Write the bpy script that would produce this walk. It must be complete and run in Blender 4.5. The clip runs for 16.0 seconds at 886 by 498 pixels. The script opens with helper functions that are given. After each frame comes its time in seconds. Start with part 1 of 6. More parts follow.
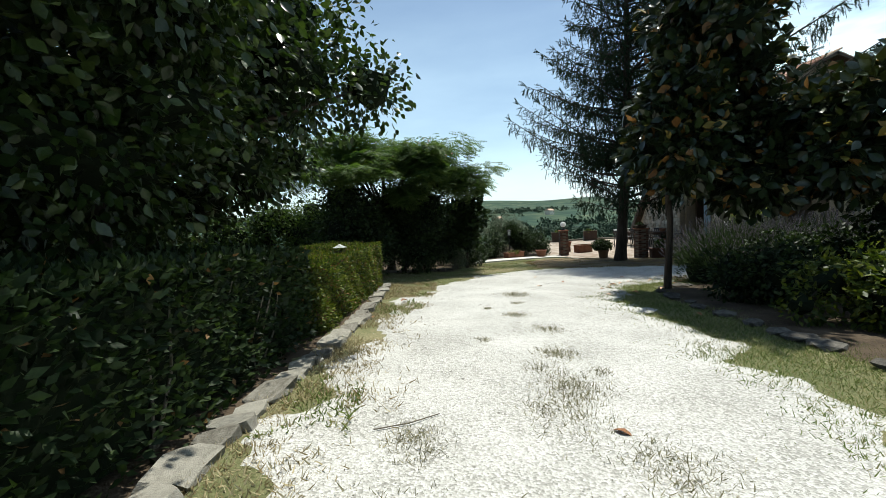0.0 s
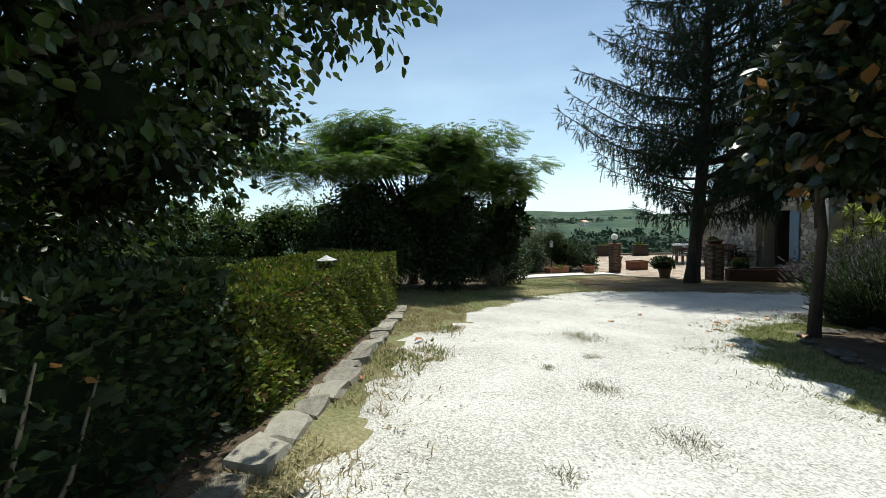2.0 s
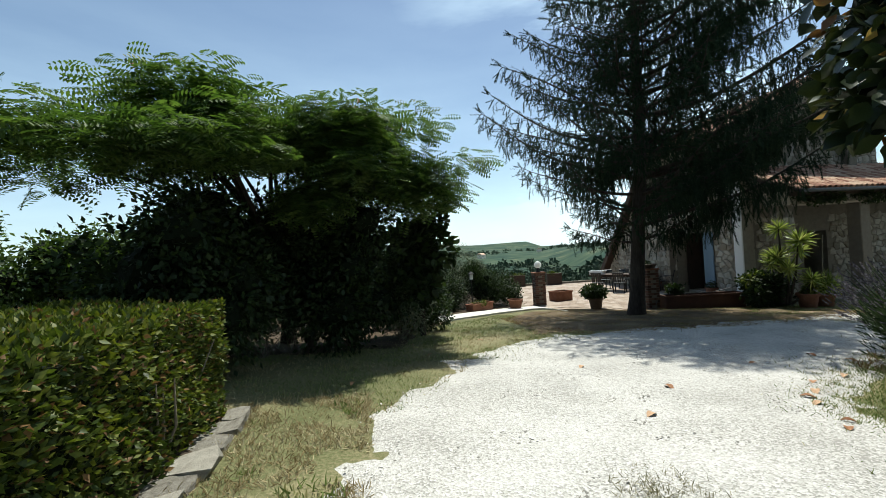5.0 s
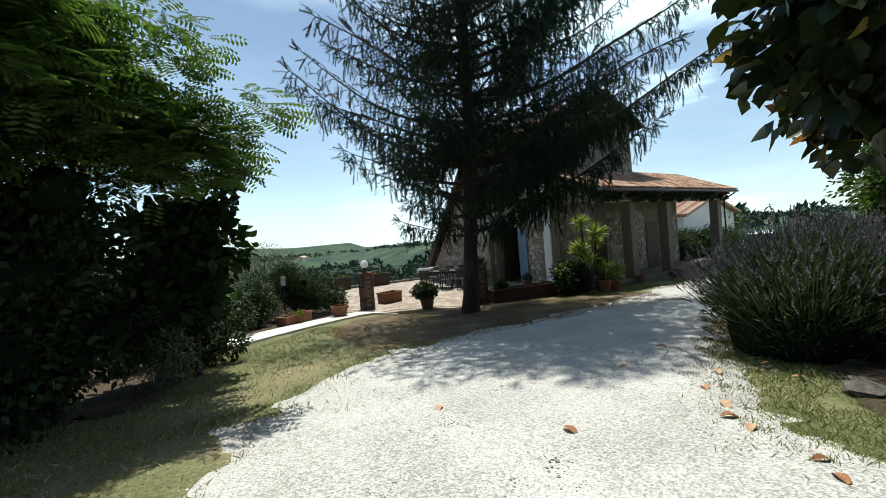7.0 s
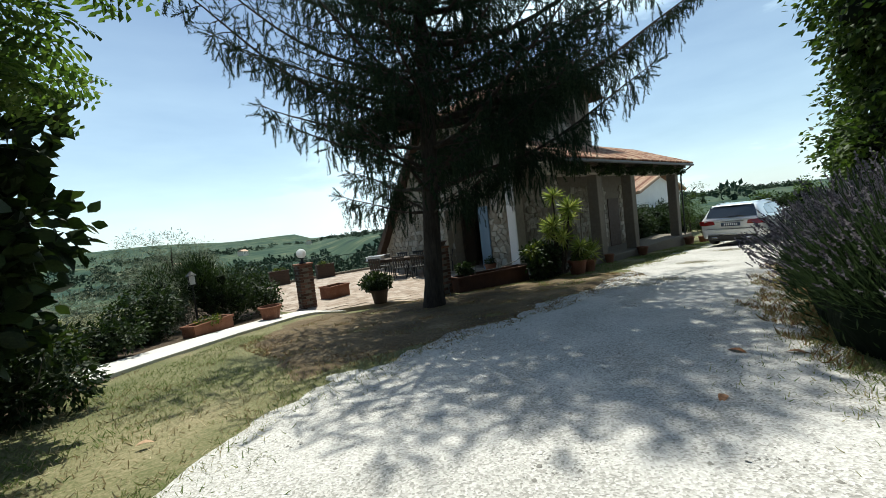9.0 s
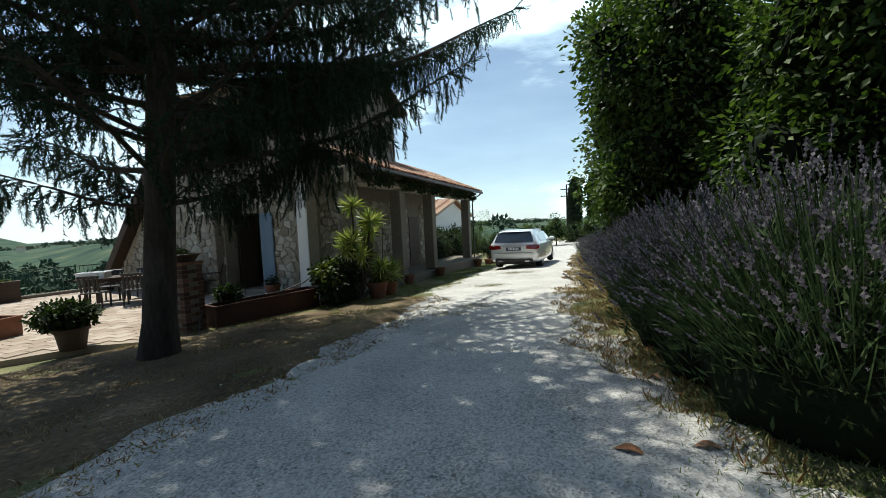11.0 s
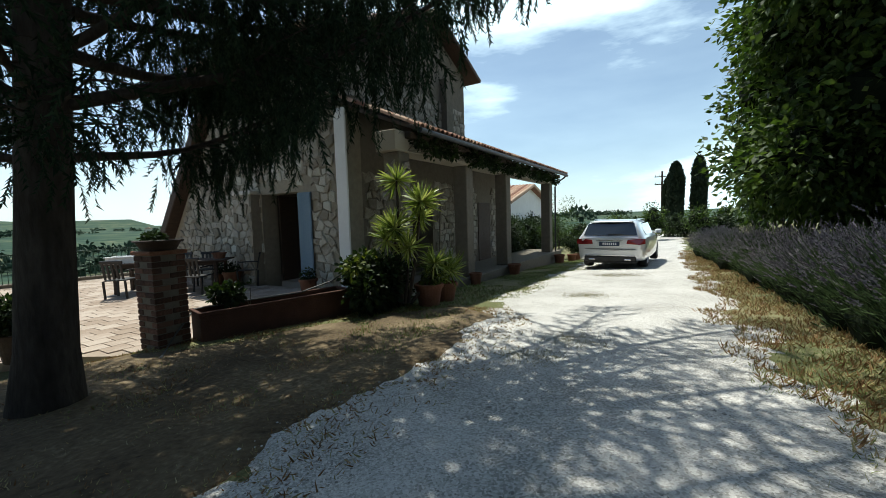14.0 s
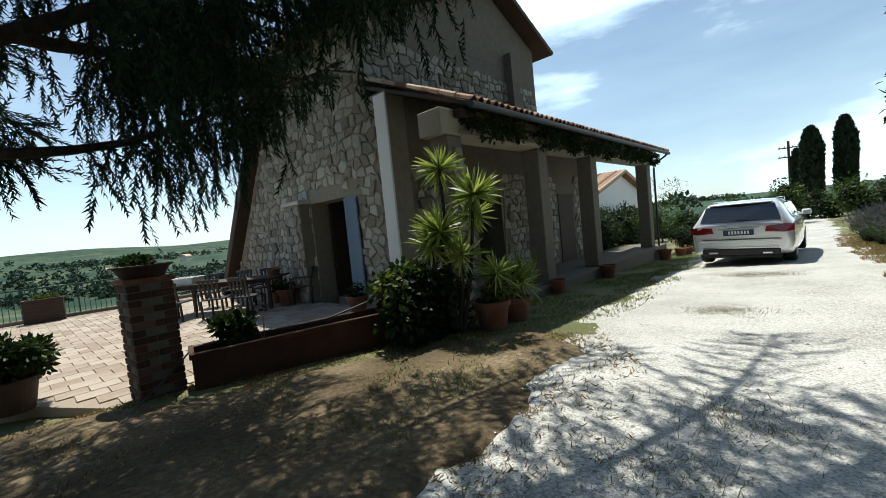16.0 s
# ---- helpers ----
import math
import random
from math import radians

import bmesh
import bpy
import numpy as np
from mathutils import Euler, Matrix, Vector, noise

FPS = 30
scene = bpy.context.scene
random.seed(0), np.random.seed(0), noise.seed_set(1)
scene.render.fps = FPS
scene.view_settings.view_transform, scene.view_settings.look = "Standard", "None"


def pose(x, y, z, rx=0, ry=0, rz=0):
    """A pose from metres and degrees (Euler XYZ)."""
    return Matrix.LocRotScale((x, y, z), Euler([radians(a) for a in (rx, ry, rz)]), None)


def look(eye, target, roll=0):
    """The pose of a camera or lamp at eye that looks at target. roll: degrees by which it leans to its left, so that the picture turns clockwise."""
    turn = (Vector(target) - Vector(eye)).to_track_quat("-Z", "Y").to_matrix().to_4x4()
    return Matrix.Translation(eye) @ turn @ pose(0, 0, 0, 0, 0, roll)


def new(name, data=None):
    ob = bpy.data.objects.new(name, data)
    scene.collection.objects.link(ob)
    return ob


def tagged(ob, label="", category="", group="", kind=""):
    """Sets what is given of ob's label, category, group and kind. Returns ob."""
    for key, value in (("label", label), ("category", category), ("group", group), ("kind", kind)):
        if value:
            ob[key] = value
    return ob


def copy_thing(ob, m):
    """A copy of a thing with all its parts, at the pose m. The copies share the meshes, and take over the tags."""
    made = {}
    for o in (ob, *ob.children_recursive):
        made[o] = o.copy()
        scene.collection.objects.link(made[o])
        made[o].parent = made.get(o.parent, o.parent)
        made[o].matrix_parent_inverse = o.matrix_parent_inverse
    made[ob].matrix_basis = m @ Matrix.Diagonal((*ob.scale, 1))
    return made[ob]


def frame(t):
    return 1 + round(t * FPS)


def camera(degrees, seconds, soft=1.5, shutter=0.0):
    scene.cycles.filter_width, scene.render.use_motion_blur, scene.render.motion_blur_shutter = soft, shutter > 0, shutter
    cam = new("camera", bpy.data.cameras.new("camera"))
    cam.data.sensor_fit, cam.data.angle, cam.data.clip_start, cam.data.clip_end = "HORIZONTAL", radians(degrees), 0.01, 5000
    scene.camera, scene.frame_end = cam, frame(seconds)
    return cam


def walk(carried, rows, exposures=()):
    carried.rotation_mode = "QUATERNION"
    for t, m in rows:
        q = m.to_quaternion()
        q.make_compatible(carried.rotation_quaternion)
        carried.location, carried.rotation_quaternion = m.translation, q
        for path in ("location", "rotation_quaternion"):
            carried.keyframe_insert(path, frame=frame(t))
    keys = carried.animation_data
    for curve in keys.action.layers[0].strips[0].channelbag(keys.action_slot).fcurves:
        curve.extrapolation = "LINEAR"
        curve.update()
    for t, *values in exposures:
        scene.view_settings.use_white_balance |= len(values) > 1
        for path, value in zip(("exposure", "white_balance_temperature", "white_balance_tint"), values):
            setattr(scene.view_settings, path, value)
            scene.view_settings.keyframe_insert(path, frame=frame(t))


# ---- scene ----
cam = camera(95.6, 16.0, soft=0.5)
METRES, EYE = 15.2, 1.1
ROWS = [
    (0.0, 0.0, 0.0, 0.0, -0.31, -5.12, 3.51),
    (0.5, -0.0032, 0.0352, -0.002, 3.48, -3.21, 5.33),
    (1.0, -0.0061, 0.0705, -0.0056, 1.64, -4.48, 0.77),
    (1.5, -0.0083, 0.1032, -0.0054, 2.1, -6.06, 1.97),
    (2.0, -0.0039, 0.1396, -0.0054, 4.12, -3.74, 1.92),
    (2.5, -0.0061, 0.1735, -0.0108, -0.54, -3.16, 1.43),
    (3.0, -0.007, 0.208, -0.0133, -1.23, -3.57, 3.93),
    (3.5, -0.0055, 0.2402, -0.012, 1.52, -2.87, 3.13),
    (4.0, -0.0097, 0.2777, -0.0135, -3.37, 0.02, 2.7),
    (6.5, 0.0182, 0.4289, -0.0232, -22.41, 0.0, 6.28),
    (7.0, 0.0349, 0.4565, -0.0256, -34.6, -0.97, 4.72),
    (7.5, 0.0511, 0.4819, -0.0302, -36.42, -3.18, 5.17),
    (8.0, 0.0675, 0.5086, -0.0309, -39.97, -2.35, 3.25),
    (8.5, 0.0802, 0.5347, -0.0301, -47.22, -0.37, 4.66),
    (9.0, 0.0961, 0.5599, -0.0362, -41.91, -3.48, 6.55),
    (9.5, 0.117, 0.5756, -0.0381, -47.78, -4.69, 3.99),
    (10.0, 0.1445, 0.5948, -0.0399, -60.84, -5.45, 3.57),
    (12.5, 0.2816, 0.6561, -0.0484, -72.12, -2.69, 2.56),
    (13.0, 0.3047, 0.6679, -0.048, -64.99, -4.5, 3.26),
    (13.5, 0.3331, 0.6757, -0.0476, -57.27, -1.3, 4.63),
    (14.0, 0.3607, 0.6872, -0.0523, -59.24, -4.28, 1.69),
    (14.5, 0.3871, 0.6987, -0.0525, -62.51, -4.21, 5.24),
    (15.0, 0.4171, 0.7054, -0.0534, -53.99, -3.41, 3.73),
    (15.5, 0.443, 0.7153, -0.0574, -55.35, -2.91, 2.78),
    (16.0, 0.4649, 0.7284, -0.0573, -47.51, -3.23, 5.73),
]
walk(cam, [(t, pose(0, 0, EYE) @ pose(METRES * x, METRES * y, METRES * z, 90 + pitch, roll, yaw)) for t, x, y, z, yaw, pitch, roll in ROWS],
     exposures=[(0.0, 0.41, 6400, 3.0), (16.0, 0.41, 6400, 3.0)])

# ---- daylight ----
SUN_DIR = Vector((0.51, 0.86, 0.0)).normalized()
SUN_EL = radians(66)
world = bpy.data.worlds.new("world")
scene.world = world
world.use_nodes = True
wn, wl = world.node_tree.nodes, world.node_tree.links
wn.clear()
w_out, w_bg = wn.new("ShaderNodeOutputWorld"), wn.new("ShaderNodeBackground")
w_sky = wn.new("ShaderNodeTexSky")
w_sky.sky_type, w_sky.sun_disc = "NISHITA", False
w_sky.sun_elevation, w_sky.sun_rotation = SUN_EL, math.atan2(SUN_DIR.x, SUN_DIR.y)
w_sky.air_density, w_sky.dust_density, w_sky.ozone_density = 1.0, 0.6, 3.5
w_co, w_map = wn.new("ShaderNodeTexCoord"), wn.new("ShaderNodeMapping")
w_map.inputs["Scale"].default_value = (1.0, 1.0, 4.0)
w_map.inputs["Rotation"].default_value = (0.22, 0.0, 0.3)
w_noise, w_ramp, w_mix = wn.new("ShaderNodeTexNoise"), wn.new("ShaderNodeValToRGB"), wn.new("ShaderNodeMixRGB")
w_noise.inputs["Scale"].default_value, w_noise.inputs["Detail"].default_value, w_noise.inputs["Roughness"].default_value = 1.5, 7.0, 0.55
w_ramp.color_ramp.elements[0].position, w_ramp.color_ramp.elements[1].position = 0.42, 0.60
w_mix.inputs[2].default_value = (11.3, 14.0, 15.3, 1)
wl.new(w_co.outputs["Generated"], w_map.inputs["Vector"])
wl.new(w_map.outputs["Vector"], w_noise.inputs["Vector"])
wl.new(w_noise.outputs["Fac"], w_ramp.inputs["Fac"])
w_sep, w_east, w_cloud = wn.new("ShaderNodeSeparateXYZ"), wn.new("ShaderNodeMapRange"), wn.new("ShaderNodeMath")
w_east.inputs["From Min"].default_value, w_east.inputs["From Max"].default_value = 0.05, 0.75
w_east.inputs["To Min"].default_value, w_east.inputs["To Max"].default_value = 0.05, 1.0
w_cloud.operation = "MULTIPLY"
wl.new(w_co.outputs["Generated"], w_sep.inputs[0])
wl.new(w_sep.outputs["X"], w_east.inputs["Value"])
wl.new(w_east.outputs[0], w_cloud.inputs[0])
wl.new(w_ramp.outputs["Color"], w_cloud.inputs[1])
w_low, w_band, w_max = wn.new("ShaderNodeMapRange"), wn.new("ShaderNodeMath"), wn.new("ShaderNodeMath")
w_low.inputs["From Min"].default_value, w_low.inputs["From Max"].default_value = 0.62, 0.02
w_band.operation, w_max.operation = "MULTIPLY", "MAXIMUM"
wl.new(w_sep.outputs["Z"], w_low.inputs["Value"])
w_low.inputs["To Max"].default_value = 0.75
wl.new(w_low.outputs[0], w_band.inputs[0])
wl.new(w_noise.outputs["Fac"], w_band.inputs[1])
wl.new(w_cloud.outputs[0], w_max.inputs[0])
wl.new(w_band.outputs[0], w_max.inputs[1])
wl.new(w_max.outputs[0], w_mix.inputs["Fac"])
wl.new(w_sky.outputs["Color"], w_mix.inputs[1])
wl.new(w_mix.outputs["Color"], w_bg.inputs["Color"])
w_bg.inputs["Strength"].default_value = 0.087
wl.new(w_bg.outputs["Background"], w_out.inputs["Surface"])

sun = new("sun", bpy.data.lights.new("sun", "SUN"))
sun.data.energy, sun.data.angle, sun.data.color = 5.0, radians(0.55), (1.0, 0.955, 0.88)
sun.matrix_world = look((0, 0, 0), -(SUN_DIR * math.cos(SUN_EL) + Vector((0, 0, math.sin(SUN_EL)))))


# ---- materials ----
def material(name, stops, scale=6.0, rough=0.85, metal=0.0, bump=0.25, fine=60.0, island=0.0, obj=0.0, trans=0.0, trans_col=None, spec=0.4, vor=0.0, stretch=None, gloss_noise=0.0, coat=0.0, chips=0.0):
    """A surface from noise at two scales, with relief; island or obj varies it piece by piece."""
    m = bpy.data.materials.new(name)
    m.use_nodes = True
    n, l = m.node_tree.nodes, m.node_tree.links
    b = n["Principled BSDF"]
    co = n.new("ShaderNodeTexCoord")
    src = co.outputs["Object"]
    if stretch:
        mp = n.new("ShaderNodeMapping")
        mp.inputs["Scale"].default_value = stretch
        l.new(src, mp.inputs["Vector"])
        src = mp.outputs["Vector"]
    big, small = n.new("ShaderNodeTexNoise"), n.new("ShaderNodeTexNoise")
    big.inputs["Scale"].default_value, big.inputs["Detail"].default_value = scale, 5.0
    small.inputs["Scale"].default_value, small.inputs["Detail"].default_value = fine, 4.0
    l.new(src, big.inputs["Vector"])
    l.new(src, small.inputs["Vector"])
    mixf = n.new("ShaderNodeMath")
    mixf.operation = "MULTIPLY_ADD"
    grain = small.outputs["Fac"]
    if chips:
        cell, sep = n.new("ShaderNodeTexVoronoi"), n.new("ShaderNodeSeparateColor")
        cell.inputs["Scale"].default_value = chips
        l.new(src, cell.inputs["Vector"])
        l.new(cell.outputs["Color"], sep.inputs[0])
        grain = sep.outputs[0]
    l.new(grain, mixf.inputs[0])
    mixf.inputs[1].default_value = 0.45
    half = n.new("ShaderNodeMath")
    half.operation = "MULTIPLY"
    l.new(big.outputs["Fac"], half.inputs[0])
    half.inputs[1].default_value = 0.55
    l.new(half.outputs[0], mixf.inputs[2])
    fac = mixf.outputs[0]
    if island or obj:
        if island:
            g = n.new("ShaderNodeNewGeometry").outputs["Random Per Island"]
        else:
            g = n.new("ShaderNodeObjectInfo").outputs["Random"]
        add = n.new("ShaderNodeMath")
        add.operation = "MULTIPLY_ADD"
        off = n.new("ShaderNodeMath")
        off.operation = "SUBTRACT"
        l.new(g, off.inputs[0])
        off.inputs[1].default_value = 0.5
        l.new(off.outputs[0], add.inputs[0])
        add.inputs[1].default_value = island or obj
        l.new(fac, add.inputs[2])
        fac = add.outputs[0]
    ramp = n.new("ShaderNodeValToRGB")
    els = ramp.color_ramp.elements
    lo, hi = 0.3, 0.7
    for i, c in enumerate(stops):
        p = lo + (hi - lo) * i / max(1, len(stops) - 1)
        e = els[i] if i < 2 else els.new(p)
        e.position, e.color = p, (*c, 1)
    l.new(fac, ramp.inputs["Fac"])
    l.new(ramp.outputs["Color"], b.inputs["Base Color"])
    b.inputs["Roughness"].default_value, b.inputs["Metallic"].default_value = rough, metal
    b.inputs["Specular IOR Level"].default_value = spec
    b.inputs["Coat Weight"].default_value = coat
    if gloss_noise:
        gm = n.new("ShaderNodeMath")
        gm.operation = "MULTIPLY_ADD"
        l.new(small.outputs["Fac"], gm.inputs[0])
        gm.inputs[1].default_value, gm.inputs[2].default_value = gloss_noise, rough - gloss_noise / 2
        l.new(gm.outputs[0], b.inputs["Roughness"])
    if bump:
        bp = n.new("ShaderNodeBump")
        bp.inputs["Strength"].default_value, bp.inputs["Distance"].default_value = bump, 0.02
        hsrc = small.outputs["Fac"]
        if chips:
            hsrc = cell.outputs["Distance"]
        if vor:
            v = n.new("ShaderNodeTexVoronoi")
            v.inputs["Scale"].default_value = vor
            l.new(src, v.inputs["Vector"])
            hsrc = v.outputs["Distance"]
        l.new(hsrc, bp.inputs["Height"])
        l.new(bp.outputs["Normal"], b.inputs["Normal"])
    if trans:
        t, mx = n.new("ShaderNodeBsdfTranslucent"), n.new("ShaderNodeMixShader")
        if trans_col:
            mul = n.new("ShaderNodeMixRGB")
            mul.blend_type = "MULTIPLY"
            mul.inputs["Fac"].default_value = 1.0
            l.new(ramp.outputs["Color"], mul.inputs[1])
            mul.inputs[2].default_value = (*trans_col, 1)
            l.new(mul.outputs["Color"], t.inputs["Color"])
        else:
            l.new(ramp.outputs["Color"], t.inputs["Color"])
        mx.inputs["Fac"].default_value = trans
        l.new(b.outputs["BSDF"], mx.inputs[1])
        l.new(t.outputs["BSDF"], mx.inputs[2])
        l.new(mx.outputs["Shader"], n["Material Output"].inputs["Surface"])
    return m


M = {
    "gravel": material("gravel", [(0.27, 0.26, 0.237), (0.395, 0.38, 0.352), (0.462, 0.448, 0.42), (0.54, 0.525, 0.497)], 1.4, 0.95, bump=0.38, fine=75, chips=85, spec=0.2),
    "pebble": material("pebble", [(0.20, 0.19, 0.17), (0.42, 0.40, 0.37), (0.60, 0.58, 0.54)], 8, 0.9, island=0.7, spec=0.2),
    "earth": material("earth", [(0.06, 0.075, 0.025), (0.13, 0.13, 0.06), (0.28, 0.235, 0.14)], 0.9, 0.95, bump=0.8, fine=38, spec=0.2),
    "litter": material("litter", [(0.035, 0.025, 0.016), (0.09, 0.065, 0.038), (0.14, 0.105, 0.062), (0.26, 0.20, 0.13)], 1.1, 0.95, bump=1.0, fine=24, spec=0.15),
    "bed_soil": material("bed_soil", [(0.03, 0.024, 0.018), (0.072, 0.051, 0.033), (0.12, 0.09, 0.06)], 3, 0.95, bump=0.9, fine=50, spec=0.2),
    # Bluish green, so that distance haze is carried by the slopes' colour.
    "field": material("field", [(0.008, 0.022, 0.018), (0.022, 0.048, 0.032), (0.055, 0.08, 0.045), (0.17, 0.15, 0.09)], 0.016, 0.95, bump=0.0, fine=0.06, spec=0.1),
    "grass": material("grass", [(0.10, 0.15, 0.03), (0.17, 0.22, 0.06), (0.36, 0.33, 0.16)], 1.2, 0.7, island=0.5, bump=0, trans=0.3, spec=0.3),
    "dry_grass": material("dry_grass", [(0.22, 0.17, 0.08), (0.36, 0.29, 0.16), (0.46, 0.4, 0.25)], 2, 0.8, island=0.5, bump=0, trans=0.3, spec=0.2),
    "kerb_stone": material("kerb_stone", [(0.112, 0.1, 0.08), (0.216, 0.2, 0.168), (0.304, 0.284, 0.24)], 5, 0.92, bump=0.6, fine=40, obj=0.3, spec=0.25),
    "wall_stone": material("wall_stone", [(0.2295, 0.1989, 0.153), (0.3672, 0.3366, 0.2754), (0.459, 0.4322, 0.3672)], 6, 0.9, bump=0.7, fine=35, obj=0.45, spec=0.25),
    # Darker copy of wall_stone, with the upper house's shade in its colour.
    "wall_stone_shaded": material("wall_stone_shaded", [(0.18, 0.156, 0.12), (0.276, 0.252, 0.207), (0.348, 0.324, 0.276)], 6, 0.9, bump=0.7, fine=35, island=0.45, spec=0.25),
    # Darker than wall_mortar: shade on porch and gable walls is in this colour.
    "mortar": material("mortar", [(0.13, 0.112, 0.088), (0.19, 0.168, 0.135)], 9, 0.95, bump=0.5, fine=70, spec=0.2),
    "plaster": material("plaster", [(0.3, 0.265, 0.21), (0.4, 0.36, 0.29)], 1.5, 0.9, bump=0.2, fine=60, spec=0.2),
    "white_paint": material("white_paint", [(0.70, 0.69, 0.66), (0.80, 0.79, 0.77)], 2, 0.8, bump=0.15, fine=50, spec=0.3),
    "concrete": material("concrete", [(0.48, 0.46, 0.42), (0.60, 0.58, 0.54)], 2.2, 0.92, bump=0.35, fine=80, spec=0.2),
    "paver": material("paver", [(0.2706, 0.2091, 0.1599), (0.3362, 0.2706, 0.2173), (0.3936, 0.328, 0.2706)], 3, 0.9, bump=0.35, fine=60, obj=0.5, spec=0.2),
    "paver_far": material("paver_far", [(0.2706, 0.2091, 0.1599), (0.3362, 0.2706, 0.2173), (0.3936, 0.328, 0.2706)], 3, 0.9, bump=0.35, fine=60, island=0.5, spec=0.2),
    "brick": material("brick", [(0.06, 0.034, 0.025), (0.11, 0.056, 0.04), (0.17, 0.092, 0.067)], 8, 0.9, bump=0.5, fine=60, obj=0.5, spec=0.2),
    "terracotta": material("terracotta", [(0.1105, 0.04675, 0.0272), (0.187, 0.08075, 0.04675), (0.272, 0.1445, 0.0935)], 4, 0.85, bump=0.25, fine=60, spec=0.25),
    "roof_tile": material("roof_tile", [(0.22, 0.11, 0.075), (0.38, 0.21, 0.14), (0.50, 0.36, 0.26)], 4, 0.9, bump=0.4, fine=40, island=0.6, spec=0.2),
    "roof_tile_near": material("roof_tile_near", [(0.22, 0.11, 0.075), (0.38, 0.21, 0.14), (0.50, 0.36, 0.26)], 4, 0.9, bump=0.4, fine=40, obj=0.6, spec=0.2),
    "dark_wood": material("dark_wood", [(0.03, 0.018, 0.012), (0.066, 0.039, 0.024)], 3, 0.7, bump=0.4, fine=40, stretch=(1, 8, 8)),
    "bark": material("bark", [(0.022, 0.018, 0.0145), (0.045, 0.036, 0.028), (0.075, 0.061, 0.048)], 6, 0.95, bump=1.0, fine=26, stretch=(1, 1, 0.3), spec=0.15),
    "twig": material("twig", [(0.10, 0.085, 0.065), (0.2, 0.17, 0.13)], 10, 0.9, bump=0.4, fine=50, spec=0.2),
    "spruce_leaf": material("spruce_leaf", [(0.012, 0.022, 0.012), (0.022, 0.038, 0.02), (0.04, 0.06, 0.03)], 0.8, 0.9, island=0.4, bump=0, trans=0.12, spec=0.08),
    "pear_leaf": material("pear_leaf", [(0.0116, 0.0232, 0.007), (0.0232, 0.0418, 0.0116), (0.0465, 0.0698, 0.0186)], 2, 0.34, island=0.4, bump=0.1, trans=0.24, trans_col=(1.4, 1.6, 0.6), spec=0.4),
    "mimosa_leaf": material("mimosa_leaf", [(0.03825, 0.06885, 0.01917), (0.06885, 0.1148, 0.0306), (0.1148, 0.1606, 0.0459)], 1.5, 0.6, island=0.4, bump=0, trans=0.38, trans_col=(1.3, 1.5, 0.6), spec=0.3),
    "shrub_leaf": material("shrub_leaf", [(0.0093, 0.0186, 0.007), (0.0209, 0.0349, 0.0116), (0.0372, 0.0581, 0.0186)], 2, 0.55, island=0.45, bump=0.1, trans=0.22, trans_col=(1.3, 1.5, 0.6), spec=0.2),
    "magnolia_leaf": material("magnolia_leaf", [(0.013, 0.0228, 0.0091), (0.0228, 0.0358, 0.013), (0.0325, 0.0488, 0.0163)], 2, 0.28, island=0.4, bump=0.1, trans=0.12, trans_col=(1.5, 1.2, 0.5), spec=0.45),
    "rust_leaf": material("rust_leaf", [(0.16, 0.075, 0.02), (0.30, 0.15, 0.04), (0.26, 0.22, 0.05)], 2, 0.45, island=0.5, bump=0.1, trans=0.3, spec=0.4),
    "hedge_leaf": material("hedge_leaf", [(0.03037, 0.04725, 0.01013), (0.0675, 0.0945, 0.01688), (0.135, 0.1485, 0.027)], 1.4, 0.5, island=0.5, bump=0, trans=0.3, trans_col=(1.3, 1.4, 0.5), spec=0.2),
    "hedge_rust": material("hedge_rust", [(0.10, 0.055, 0.02), (0.22, 0.12, 0.04)], 2, 0.6, island=0.5, bump=0, trans=0.2, spec=0.3),
    "linden_leaf": material("linden_leaf", [(0.0225, 0.0413, 0.0112), (0.045, 0.075, 0.0188), (0.09, 0.1275, 0.0338)], 1, 0.55, island=0.45, bump=0, trans=0.3, trans_col=(1.3, 1.5, 0.6), spec=0.2),
    "cypress_leaf": material("cypress_leaf", [(0.0096, 0.02, 0.0096), (0.024, 0.04, 0.0176)], 1.5, 0.7, island=0.4, bump=0, trans=0.05, spec=0.3),
    "olive_leaf": material("olive_leaf", [(0.07, 0.09, 0.05), (0.12, 0.15, 0.085), (0.2, 0.22, 0.14)], 2, 0.55, island=0.5, bump=0, trans=0.25, spec=0.3),
    "lavender_leaf": material("lavender_leaf", [(0.02, 0.035, 0.013), (0.04, 0.065, 0.024), (0.075, 0.11, 0.045)], 2, 0.65, island=0.5, bump=0, trans=0.25, spec=0.1),
    "lavender_flower": material("lavender_flower", [(0.062, 0.054, 0.067), (0.14, 0.122, 0.144), (0.25, 0.23, 0.247)], 6, 0.8, island=0.6, bump=0, trans=0.2, spec=0.2),
    "yucca_leaf": material("yucca_leaf", [(0.1, 0.15, 0.02), (0.24, 0.3, 0.05), (0.42, 0.45, 0.12)], 2, 0.4, island=0.5, bump=0, trans=0.35, spec=0.4),
    # Near-black filling that paints the shade deep inside crowns and hedges.
    "shade_leaf": material("shade_leaf", [(0.006, 0.010, 0.005), (0.012, 0.018, 0.008)], 3, 0.9, bump=0.8, fine=20, spec=0.1),
    # Terracotta with the long planter's shade put into a darker brown.
    "shaded_terracotta": material("shaded_terracotta", [(0.05, 0.025, 0.018), (0.10, 0.05, 0.035)], 4, 0.9, bump=0.3, fine=60, spec=0.2),
    "joint": material("joint", [(0.26, 0.205, 0.16), (0.34, 0.28, 0.22)], 6, 0.95, bump=0.3, fine=70, spec=0.2),
